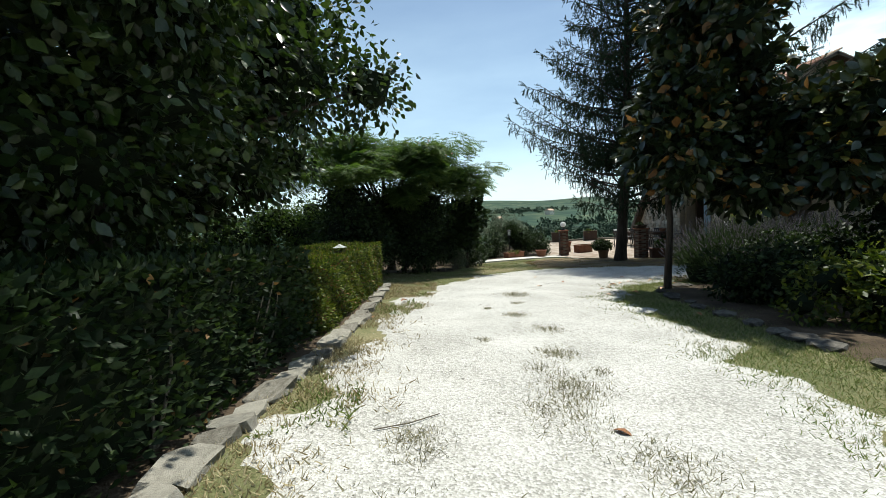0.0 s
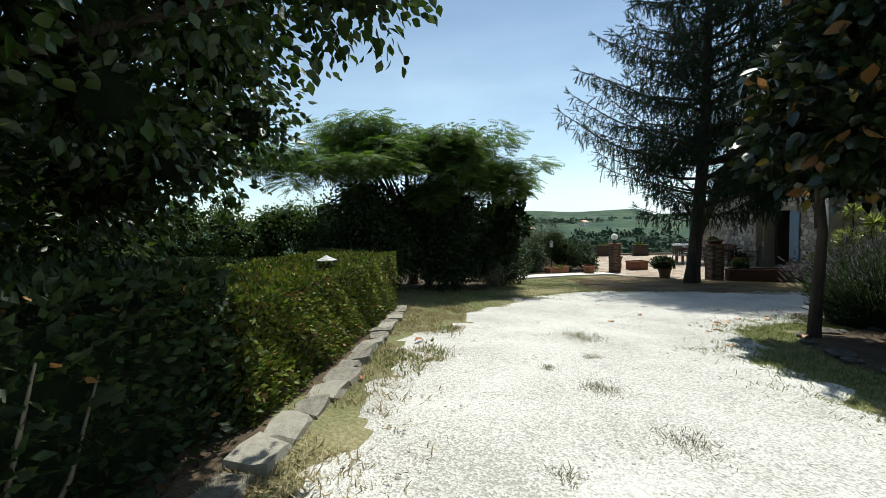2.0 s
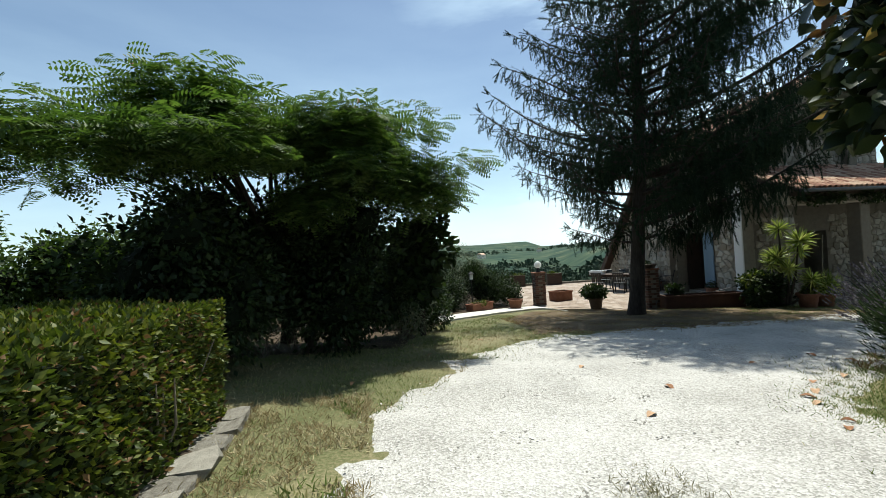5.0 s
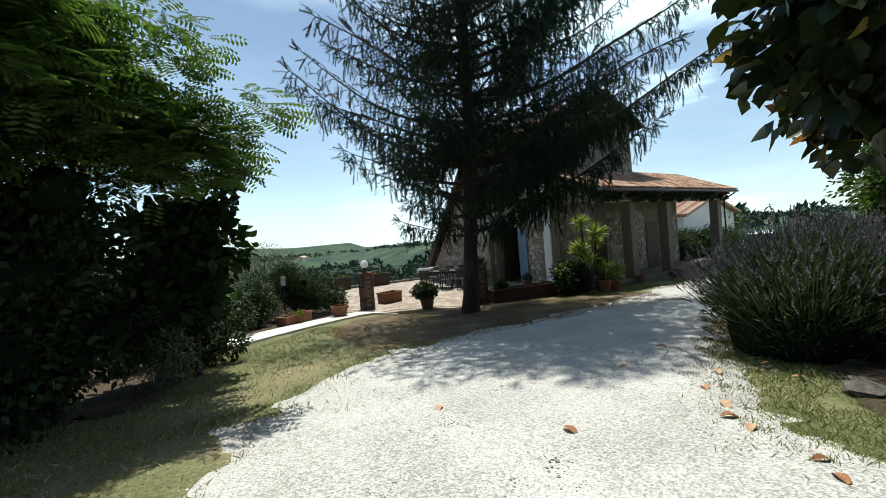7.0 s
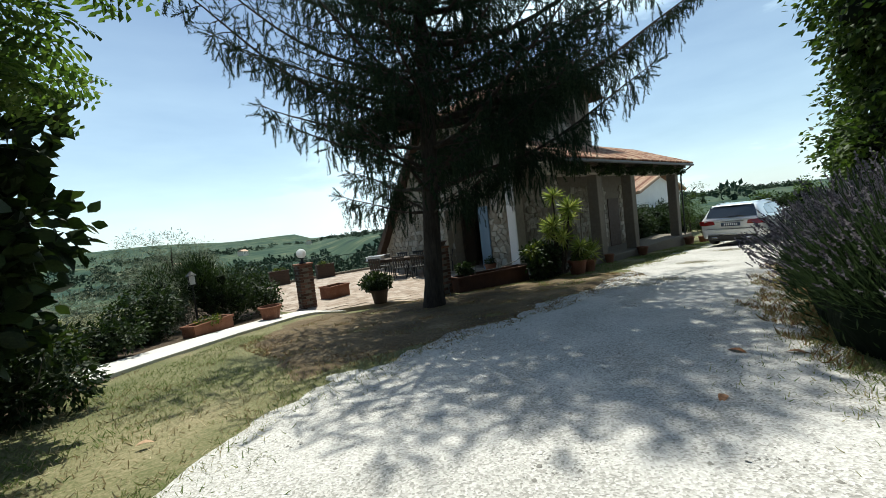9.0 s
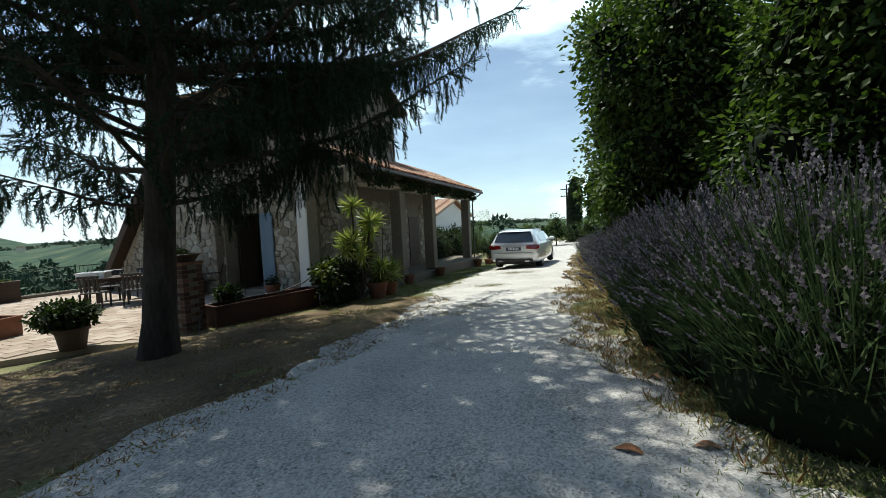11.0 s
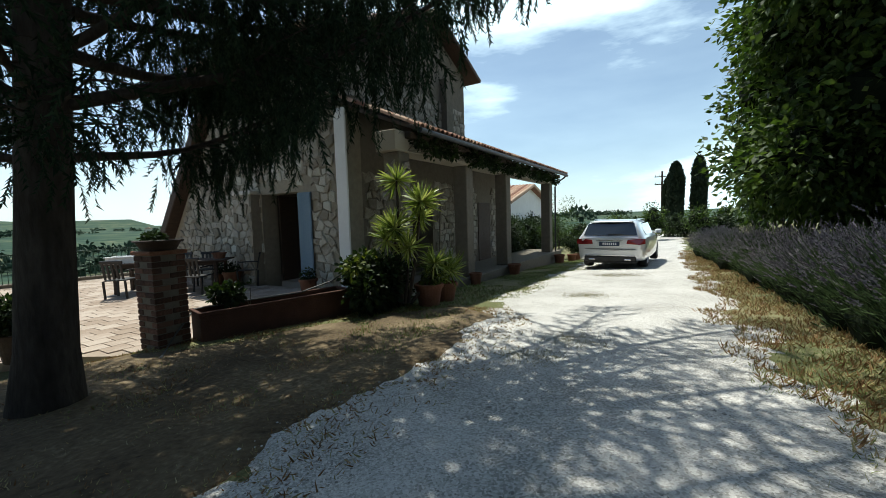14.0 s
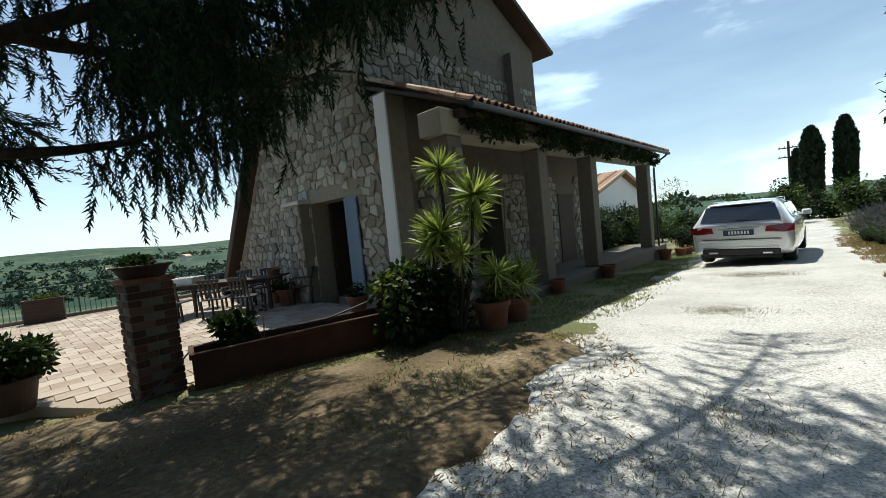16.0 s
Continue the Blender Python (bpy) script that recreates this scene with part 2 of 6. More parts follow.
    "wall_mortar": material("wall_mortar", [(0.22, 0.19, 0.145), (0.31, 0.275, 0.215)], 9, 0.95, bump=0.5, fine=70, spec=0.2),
    "rock": material("rock", [(0.05, 0.045, 0.04), (0.12, 0.11, 0.095), (0.2, 0.185, 0.16)], 5, 0.95, bump=0.7, fine=30, obj=0.3, spec=0.15),
    "fallen": material("fallen", [(0.238, 0.102, 0.0425), (0.391, 0.204, 0.102), (0.4675, 0.306, 0.187)], 9, 0.7, bump=0.2, obj=0.5, spec=0.3),
    "iron": material("iron", [(0.015, 0.015, 0.015), (0.035, 0.035, 0.033)], 9, 0.5, metal=0.6, bump=0.2),
    "green_iron": material("green_iron", [(0.02, 0.05, 0.03), (0.035, 0.075, 0.05)], 9, 0.55, bump=0.15),
    "black_plastic": material("black_plastic", [(0.012, 0.012, 0.012), (0.025, 0.025, 0.025)], 9, 0.45, bump=0.08),
    "dark_trim": material("dark_trim", [(0.02, 0.02, 0.022), (0.03, 0.03, 0.032)], 9, 0.5, bump=0.05),
    "blue_shutter": material("blue_shutter", [(0.10, 0.16, 0.22), (0.15, 0.22, 0.29)], 3, 0.6, bump=0.2, stretch=(1, 1, 0.2)),
    "car_paint": material("car_paint", [(0.66, 0.67, 0.68), (0.72, 0.73, 0.74)], 3, 0.3, metal=0.45, bump=0.0, fine=400, coat=1.0, spec=0.5),
    "rubber": material("rubber", [(0.012, 0.012, 0.012), (0.03, 0.03, 0.03)], 12, 0.85, bump=0.2),
    "alloy": material("alloy", [(0.35, 0.35, 0.36), (0.5, 0.5, 0.5)], 12, 0.3, metal=0.9, bump=0.0),
    "red_lens": material("red_lens", [(0.16, 0.006, 0.008), (0.26, 0.015, 0.015)], 20, 0.12, bump=0.05, coat=1.0, spec=0.6),
    "plate": material("plate", [(0.62, 0.64, 0.66), (0.72, 0.74, 0.76)], 12, 0.4, bump=0.0),
    "plate_blue": material("plate_blue", [(0.02, 0.035, 0.07), (0.03, 0.05, 0.09)], 12, 0.4, bump=0.0),
    "plate_ink": material("plate_ink", [(0.01, 0.01, 0.012), (0.02, 0.02, 0.02)], 12, 0.5, bump=0.0),
    "chrome": material("chrome", [(0.6, 0.6, 0.6), (0.7, 0.7, 0.7)], 12, 0.15, metal=1.0, bump=0.0),
    "tint_glass": material("tint_glass", [(0.012, 0.016, 0.018), (0.02, 0.024, 0.028)], 3, 0.06, bump=0.0, spec=0.7, coat=1.0),
    "opal": material("opal", [(0.78, 0.78, 0.76), (0.84, 0.84, 0.82)], 6, 0.2, bump=0.0, trans=0.45, spec=0.6),
    "blossom": material("blossom", [(0.60, 0.18, 0.16), (0.75, 0.35, 0.30)], 9, 0.7, island=0.5, bump=0, trans=0.3),
    "hose": material("hose", [(0.05, 0.05, 0.05), (0.10, 0.10, 0.09)], 9, 0.6, bump=0.1),
    "far_wall": material("far_wall", [(0.55, 0.48, 0.38), (0.66, 0.6, 0.5)], 2, 0.9, bump=0.1),
    "white_plastic": material("white_plastic", [(0.68, 0.69, 0.70), (0.78, 0.78, 0.78)], 5, 0.45, bump=0.05),
}


# ---- mesh helpers ----
def mesh_np(name, verts, faces, mat, smooth=False):
    """One mesh from arrays; faces is an (n, 3) or (n, 4) array, or a list of tuples."""
    me = bpy.data.meshes.new(name)
    if isinstance(faces, np.ndarray):
        v = np.asarray(verts, dtype=np.float32)
        k = faces.shape[1]
        me.vertices.add(len(v))
        me.vertices.foreach_set("co", v.ravel())
        me.loops.add(faces.size)
        me.loops.foreach_set("vertex_index", faces.astype(np.int32).ravel())
        me.polygons.add(len(faces))
        me.polygons.foreach_set("loop_start", np.arange(0, faces.size, k, dtype=np.int32))
        me.polygons.foreach_set("loop_total", np.full(len(faces), k, dtype=np.int32))
        me.update(calc_edges=True)
    else:
        me.from_pydata([tuple(p) for p in verts], [], faces)
    me.materials.append(mat)
    if smooth:
        me.polygons.foreach_set("use_smooth", np.ones(len(me.polygons), dtype=bool))
    me.update()
    return me


def thing(name, label, category, at=(0, 0, 0), turn=0.0, group="", kind=""):
    ob = new(name)
    ob.empty_display_size = 0.1
    ob.matrix_basis = pose(*at, 0, 0, turn)
    return tagged(ob, label, category, group, kind)


def child(name, me, parent, label="", m=None):
    ob = new(name, me)
    ob.parent = parent
    if m is not None:
        ob.matrix_basis = m
    return tagged(ob, label)


def part(name, bm, mat, parent, label="", m=None, smooth=False):
    me = bpy.data.meshes.new(name)
    bm.to_mesh(me)
    bm.free()
    me.materials.append(mat)
    if smooth:
        me.polygons.foreach_set("use_smooth", np.ones(len(me.polygons), dtype=bool))
    return child(name, me, parent, label, m)


def solo(name, me, label, category, m=None, group="", kind=""):
    ob = new(name, me)
    if m is not None:
        ob.matrix_basis = m
    return tagged(ob, label, category, group, kind)


def box(bm, x0, x1, y0, y1, z0, z1, bevel=0.0, m=None):
    g = bmesh.ops.create_cube(bm, size=1.0)
    bmesh.ops.transform(bm, matrix=Matrix.LocRotScale(((x0 + x1) / 2, (y0 + y1) / 2, (z0 + z1) / 2), None, (x1 - x0, y1 - y0, z1 - z0)), verts=g["verts"])
    vs = g["verts"]
    if bevel:
        r = bmesh.ops.bevel(bm, geom=list({e for v in vs for e in v.link_edges}), offset=bevel, segments=1, affect="EDGES")
        vs = list({v for f in r["faces"] for v in f.verts} | {v for v in vs if v.is_valid})
    if m is not None:
        bmesh.ops.transform(bm, matrix=m, verts=vs)
    return vs


def boxes(*specs, bevel=0.0):
    bm = bmesh.new()
    for s in specs:
        box(bm, *s, bevel=bevel)
    return bm


def lathe(profile, n=20, closed=True):
    """A turned shape from (radius, height) pairs."""
    bm = bmesh.new()
    rings = []
    for r, z in profile:
        rings.append([bm.verts.new((r * math.cos(2 * math.pi * i / n), r * math.sin(2 * math.pi * i / n), z)) for i in range(n)])
    for a, b in zip(rings, rings[1:]):
        for i in range(n):
            bm.faces.new((a[i], a[(i + 1) % n], b[(i + 1) % n], b[i]))
    if closed:
        bm.faces.new(rings[0][::-1])
        bm.faces.new(rings[-1])
    return bm


def tubes(paths, sides=6):
    """Tapered tubes; each path is a list of (point, radius). Returns verts and quads."""
    V, F = [], []
    for path in paths:
        base = len(V)
        pts = [Vector(p) for p, _ in path]
        for i, (p, r) in enumerate(path):
            d = (pts[min(i + 1, len(pts) - 1)] - pts[max(i - 1, 0)])
            d = d.normalized() if d.length > 1e-6 else Vector((0, 0, 1))
            u = d.orthogonal().normalized() if abs(d.z) < 0.98 else Vector((1, 0, 0))
            u = (u - d * u.dot(d)).normalized()
            w = d.cross(u)
            for k in range(sides):
                a = 2 * math.pi * k / sides
                V.append(pts[i] + (u * math.cos(a) + w * math.sin(a)) * r)
        for i in range(len(path) - 1):
            for k in range(sides):
                a, b = base + i * sides + k, base + i * sides + (k + 1) % sides
                F.append((a, b, b + sides, a + sides))
    return np.array([tuple(v) for v in V], dtype=np.float32), np.array(F, dtype=np.int32)


rng = np.random.default_rng(7)


def unit(v):
    return v / np.maximum(np.linalg.norm(v, axis=-1, keepdims=True), 1e-9)


def scatter(tv, tf, pos, along, up, size):
    """Copies of a small template (x across, y along, z up) at places, with directions and sizes, in one mesh's arrays."""
    tv, tf = np.asarray(tv, dtype=np.float32), np.asarray(tf, dtype=np.int32)
    along = unit(along)
    side = unit(np.cross(along, up) + 1e-6)
    nor = np.cross(side, along)
    s = np.asarray(size, dtype=np.float32).reshape(-1, 1, 1)
    V = (tv[None, :, 0:1] * side[:, None, :] + tv[None, :, 1:2] * along[:, None, :] + tv[None, :, 2:3] * nor[:, None, :]) * s + pos[:, None, :]
    F = tf[None] + (np.arange(len(pos)) * len(tv))[:, None, None]
    return V.reshape(-1, 3), F.reshape(-1, tf.shape[1])


LEAF_OVAL = ([(0, 0, 0), (-0.26, 0.30, 0.06), (-0.30, 0.58, 0.05), (0, 1.0, -0.10), (0.30, 0.58, 0.05), (0.26, 0.30, 0.06), (0, 0.5, -0.03)],
             [(0, 6, 1), (1, 6, 2), (2, 6, 3), (3, 6, 4), (4, 6, 5), (5, 6, 0)])
LEAF_SIMPLE = ([(0, 0, 0), (-0.27, 0.45, 0.06), (0, 1.0, -0.05), (0.27, 0.45, 0.06)], [(0, 2, 1), (0, 3, 2)])
LEAF_NARROW = ([(0, 0, 0), (-0.09, 0.45, 0.02), (0, 1.0, -0.05), (0.09, 0.45, 0.02)], [(0, 2, 1), (0, 3, 2)])
BLADE = ([(-0.035, 0, 0), (0.035, 0, 0), (0.022, 0.6, 0.05), (-0.022, 0.6, 0.05), (0, 1.0, 0.2)], [(0, 1, 2), (0, 2, 3), (3, 2, 4)])


def leafmesh(name, template, pos, along, up, size, mat):
    v, f = scatter(*template, pos, along, up, size)
    return mesh_np(name, v, f, mat)


def rand_dirs(n, lift=0.0):
    d = rng.normal(size=(n, 3))
    d[:, 2] += lift
    return unit(d)


# ---- the lie of the land ----
def G(x, y):
    """Height of the ground near the walk: it falls gently ahead and to the right."""
    return -0.03866 * x - 0.0536 * y - 0.0175


def smooth01(a, b, v):
    t = np.clip((v - a) / (b - a), 0, 1)
    return t * t * (3 - 2 * t)


def land(x, y):
    x, y = np.asarray(x, dtype=float), np.asarray(y, dtype=float)
    z = -0.03866 * np.clip(x, -25, 24) - 0.0536 * np.clip(y, -25, 23) - 0.0175
    r = np.hypot(x - 8, y - 12)
    # the terrace is dug in a little
    z = z - 0.16 * smooth01(15.9, 16.7, y) * smooth01(5.0, 6.3, x)
    fall = np.maximum(smooth01(27.5, 80, y) * smooth01(60, 20, x - 0.4 * y), smooth01(16, 70, -x))
    z = z - 15 * fall
    hill = 15 + 9 * np.sin(x / 310 + 1.2) + 8 * np.sin(y / 270 + x / 450) + 6 * np.sin(x / 130 - y / 170)
    z = z + smooth01(220, 1000, r) * hill * np.maximum(fall, 0.12)
    z = z + smooth01(1000, 2600, r) * 42 * np.maximum(fall, 0.25)
    return z


LEFT = [(-0.75, -6), (-0.8, 2), (-0.75, 5), (-0.6, 7.0), (0.0, 7.8), (0.15, 9.0), (0.95, 10.2), (2.0, 11.2), (2.8, 11.75), (4.05, 12.0), (6.0, 12.2), (8.0, 12.35), (10.7, 12.55), (11.6, 13.1), (13.75, 13.35), (18.2, 13.5), (24, 13.9), (45, 14.5)]
RIGHT = [(1.9, -6), (2.0, 1), (2.3, 2.5), (2.5, 4.2), (2.6, 6.3), (3.1, 7.4), (4.0, 8.35), (5.0, 8.95), (7.2, 9.5), (9.9, 9.9), (17.4, 10.1), (22.5, 10.4), (45, 10.8)]
DRIVE = np.array(LEFT + RIGHT[::-1])


def inside_distance(P, poly):
    """Signed distance to a polygon's edge, positive inside."""
    a, b = poly, np.roll(poly, -1, axis=0)
    best = np.full(len(P), 1e9)
    inside = np.zeros(len(P), dtype=bool)
    for p, q in zip(a, b):
        d = q - p
        t = np.clip(((P - p) @ d) / (d @ d), 0, 1)
        best = np.minimum(best, np.linalg.norm(P - (p + t[:, None] * d), axis=1))
        c = (p[1] > P[:, 1]) != (q[1] > P[:, 1])
        with np.errstate(divide="ignore", invalid="ignore"):
            xx = (q[0] - p[0]) * (P[:, 1] - p[1]) / (q[1] - p[1]) + p[0]
        inside ^= c & (P[:, 0] < xx)
    return np.where(inside, best, -best)


def wob(x, y, s):
    """Smooth unevenness of about one, from a few waves."""
    return (np.sin(x * 1.7 * s + 1.3 * np.sin(y * 1.1 * s)) + np.sin(y * 2.3 * s + 1.7 * np.sin(x * 0.9 * s + 2)) + np.sin((x + y) * 3.9 * s) * 0.5) / 2.5


def ground_sheet():
    ring = np.concatenate([np.linspace(0, 30, 76), np.geomspace(30.6, 4200, 80)])
    n = 168
    a = np.linspace(0, 2 * np.pi, n, endpoint=False)
    X = 8 + ring[:, None] * np.cos(a)[None]
    Y = 12 + ring[:, None] * np.sin(a)[None]
    Z = land(X, Y) + 0.012 * wob(X, Y, 2.0) * (ring[:, None] < 30)
    V = np.stack([X, Y, Z], -1).reshape(-1, 3)
    i, j = np.meshgrid(np.arange(len(ring) - 1), np.arange(n), indexing="ij")
    j2 = (j + 1) % n
    F = np.stack([i * n + j, (i + 1) * n + j, (i + 1) * n + j2, i * n + j2], -1).reshape(-1, 4)
    me = mesh_np("ground", V, F, M["earth"], True)
    me.materials.append(M["field"])
    far = (i.ravel() > 84).astype(np.int32)
    me.polygons.foreach_set("material_index", far)
    solo("ground", me, "dry earth and thin grass falling away to fields and hills", "ground", kind="structure")


ground_sheet()


def gravel_sheet():
    st = 0.11
    xs, ys = np.arange(-2, 46, st), np.arange(-6, 16, st)
    X, Y = np.meshgrid(xs, ys, indexing="ij")
    P = np.stack([X.ravel(), Y.ravel()], -1)
    d = inside_distance(P, DRIVE) + 0.24 * wob(P[:, 0], P[:, 1], 1.6) + 0.10 * wob(P[:, 0], P[:, 1], 5) + rng.normal(0, 0.025, len(P))
    z = land(P[:, 0], P[:, 1]) + np.clip(0.022 + d * 0.12, -0.06, 0.03) + 0.007 * wob(P[:, 0], P[:, 1], 3.1) + rng.normal(0, 0.0035, len(P))
    V = np.c_[P, z]
    ny = len(ys)
    i, j = np.meshgrid(np.arange(len(xs) - 1), np.arange(ny - 1), indexing="ij")
    F = np.stack([i * ny + j, (i + 1) * ny + j, (i + 1) * ny + j + 1, i * ny + j + 1], -1).reshape(-1, 4)
    F = F[(d[F] > -0.4).all(axis=1)]
    used = np.unique(F)
    remap = np.zeros(len(V), dtype=np.int64)
    remap[used] = np.arange(len(used))
    me = mesh_np("gravel_drive", V[used], remap[F], M["gravel"], True)
    solo("road", me, "pale crushed limestone gravel drive curving past the house", "driveway", kind="structure")


gravel_sheet()


def soil_sheet(name, poly, label, st=0.2, lift=0.03, mat="bed_soil"):
    poly = np.array(poly, dtype=float)
    xs, ys = np.arange(poly[:, 0].min() - 0.4, poly[:, 0].max() + 0.4, st), np.arange(poly[:, 1].min() - 0.4, poly[:, 1].max() + 0.4, st)
    X, Y = np.meshgrid(xs, ys, indexing="ij")
    P = np.stack([X.ravel(), Y.ravel()], -1)
    d = inside_distance(P, poly) + 0.12 * wob(P[:, 0], P[:, 1], 2.2)
    z = land(P[:, 0], P[:, 1]) + np.clip(lift * 0.6 + d * 0.2, -0.06, lift) + 0.02 * wob(P[:, 0], P[:, 1], 3.0)
    ny = len(ys)
    i, j = np.meshgrid(np.arange(len(xs) - 1), np.arange(ny - 1), indexing="ij")
    F = np.stack([i * ny + j, (i + 1) * ny + j, (i + 1) * ny + j + 1, i * ny + j + 1], -1).reshape(-1, 4)
    F = F[(d[F] > -0.35).all(axis=1)]
    used = np.unique(F)
    remap = np.zeros(len(P), dtype=np.int64)
    remap[used] = np.arange(len(used))
    solo(name, mesh_np(name, np.c_[P, z][used], remap[F], M[mat], True), label, "soil", kind="structure")


# Bank and hedge soil: the dark colour also stands in for shade there.
soil_sheet("ground_bank", [(3.4, -4), (3.5, 4), (3.75, 6.9), (4.4, 7.7), (7, 8.15), (27, 9.3), (27, 3), (12, 1), (9, -4)], "leaf-strewn soil under the trees and lavender, shade darkened into its colour")
soil_sheet("ground_hedge", [(-1.45, -4), (-1.4, 9), (-3.5, 9.2), (-4, -4)], "bare soil under the hedge, shade darkened into its colour")
soil_sheet("ground_border", [(-4, 11.7), (0.2, 11.9), (0.6, 13.6), (2.6, 16.9), (4.6, 18.4), (5.0, 21), (4.8, 27), (-3, 20), (-6, 13)], "dark planted soil below the strip")

soil_sheet("ground_spruce", [(2.9, 12.5), (5.0, 12.3), (8.2, 12.45), (10.6, 12.7), (11.4, 13.6), (10.6, 14.5), (8.3, 15.3), (7.4, 15.9), (6.6, 16.9), (4.6, 16.9), (3.3, 15.2)], "brown soil and needle litter under the spruce", 0.15, 0.02, "litter")


# ---- house ----
WX, WY = 12.0, 16.7                   # front wall's plane and its corner at the porch
UY = 17.4                             # plane of the upper wall, set back behind the porch roof
FLOOR = -1.25                         # level of porch and terrace by the house


def house():
    h = thing("house", "two-storey rough stone farmhouse with tiled roofs and a deep porch", "house", (0, 0, 0))
    # front wall with a door opening; its far edge leans in under a steep roof
    bm = boxes((WX, WX + 0.45, WY, 18.3, FLOOR - 0.4, 2.8), (WX, WX + 0.45, UY, 18.3, 2.8, 3.8), (WX, WX + 0.45, 18.3, 19.7, 1.05, 3.8))
    for x in (0,):
        prof = [(19.7, FLOOR - 0.4), (25.3, FLOOR - 0.4), (21.5, 3.8), (20.8, 4.55), (UY, 4.55), (UY, 3.8), (19.7, 3.8)]
        a = [bm.verts.new((WX, y, z)) for y, z in prof]
        c = [bm.verts.new((WX + 0.45, y, z)) for y, z in prof]
        bm.faces.new(a[::-1])
        bm.faces.new(c)
        for i in range(7):
            bm.faces.new((a[i], a[(i + 1) % 7], c[(i + 1) % 7], c[i]))
    part("front_wall", bm, M["wall_mortar"], h)
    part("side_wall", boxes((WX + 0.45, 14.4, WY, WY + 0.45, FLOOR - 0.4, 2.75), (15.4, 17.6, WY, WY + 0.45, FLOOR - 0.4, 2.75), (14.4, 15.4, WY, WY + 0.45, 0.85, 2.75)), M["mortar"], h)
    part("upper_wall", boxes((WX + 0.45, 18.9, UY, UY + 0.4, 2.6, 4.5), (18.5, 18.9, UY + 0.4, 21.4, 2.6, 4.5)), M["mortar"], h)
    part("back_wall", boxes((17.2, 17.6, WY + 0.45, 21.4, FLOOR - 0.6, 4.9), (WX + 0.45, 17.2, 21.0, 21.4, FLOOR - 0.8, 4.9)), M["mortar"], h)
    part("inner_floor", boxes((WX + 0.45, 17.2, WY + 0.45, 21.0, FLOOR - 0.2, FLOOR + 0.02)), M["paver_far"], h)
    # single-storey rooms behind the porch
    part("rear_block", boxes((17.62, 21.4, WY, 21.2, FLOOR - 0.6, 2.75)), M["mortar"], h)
    part("rear_door", boxes((18.4, 19.4, WY - 0.03, WY - 0.004, FLOOR, 0.85), bevel=0.008), M["dark_wood"], h, "dark wooden door under the porch")
    # gable over the porch side; the dark mortar carries its backlit shade
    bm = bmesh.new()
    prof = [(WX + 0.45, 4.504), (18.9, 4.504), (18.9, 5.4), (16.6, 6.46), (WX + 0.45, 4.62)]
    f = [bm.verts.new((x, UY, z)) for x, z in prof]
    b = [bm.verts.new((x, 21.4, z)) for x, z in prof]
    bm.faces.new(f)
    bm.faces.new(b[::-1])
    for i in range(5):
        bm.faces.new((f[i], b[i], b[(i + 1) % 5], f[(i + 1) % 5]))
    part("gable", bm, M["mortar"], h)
    SLOPES = []
    for x0, z0, x1, z1 in ((11.4, 4.28, 16.65, 6.64), (19.45, 5.33, 16.55, 6.64)):
        ln, ang = math.hypot(x1 - x0, z1 - z0), math.degrees(math.atan2(z1 - z0, abs(x1 - x0)))
        m = pose(x0, 16.95, z0) @ (pose(0, 0, 0, 0, -ang, 0) if x1 > x0 else Matrix.Scale(-1, 4, (1, 0, 0)) @ pose(0, 0, 0, 0, -ang, 0))
        bm = bmesh.new()
        box(bm, 0, ln, 0, 4.9, -0.06, 0.06, bevel=0.015)
        part("upper_roof", bm, M["dark_wood"], h, "dark roof boards under the tiles", m)
        SLOPES.append((m, ln))
    # steep roof that comes down to the terrace at the far end of the front wall
    ang = math.degrees(math.atan2(6.35 + FLOOR * 0, 4.5))
    bm = bmesh.new()
    box(bm, WX - 0.35, 17.9, 0, 7.6, -0.10, 0.16, bevel=0.02)
    part("steep_roof", bm, M["dark_wood"], h, "dark steep roof edge", pose(0, 25.5, FLOOR - 0.35, 180 - 52.8, 0, 0))
    # corner strip, door, shutters
    part("corner_strip", boxes((WX - 0.05, WX - 0.004, WY - 0.03, WY + 0.30, FLOOR, 2.75), bevel=0.01), M["white_paint"], h, "white painted corner strip")
    for y, yh in ((18.33, 18.40), (19.62, 19.585)):
        door = part("door", boxes((WX + 0.46, WX + 1.12, y, y + 0.05, FLOOR + 0.03, 1.03), bevel=0.008), M["dark_wood"], h, "dark wooden door leaf standing open")
        part("handle", boxes((WX + 1.02, WX + 1.05, min(yh, y), min(yh, y) + 0.1, -0.35, -0.2), bevel=0.004), M["iron"], door)
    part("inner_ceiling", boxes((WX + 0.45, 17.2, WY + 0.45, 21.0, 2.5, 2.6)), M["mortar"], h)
    part("pier", boxes((WX - 0.28, WX - 0.004, 19.75, 20.5, FLOOR - 0.3, 1.06)), M["wall_mortar"], h, "stone pier beside the doorway")
    shutter = part("shutter", boxes((WX - 0.06, WX - 0.045, 17.83, 18.28, FLOOR + 0.05, FLOOR + 2.27)), M["blue_shutter"], h, "faded blue louvred shutter")
    bm = boxes((WX - 0.07, WX - 0.03, 17.85, 18.26, 0.0, 0.09))
    slat = bpy.data.meshes.new("slat")
    bm.to_mesh(slat)
    bm.free()
    slat.materials.append(M["blue_shutter"])
    for i in range(20):
        child("slat", slat, shutter, "", pose(0, 0, FLOOR + 0.06 + i * 0.11))
    part("lintel", boxes((WX - 0.33, WX - 0.004, 19.7, 20.55, 1.065, 1.15), bevel=0.01), M["concrete"], h)
    # porch; floor and columns take the dark mortar for the shade under its roof
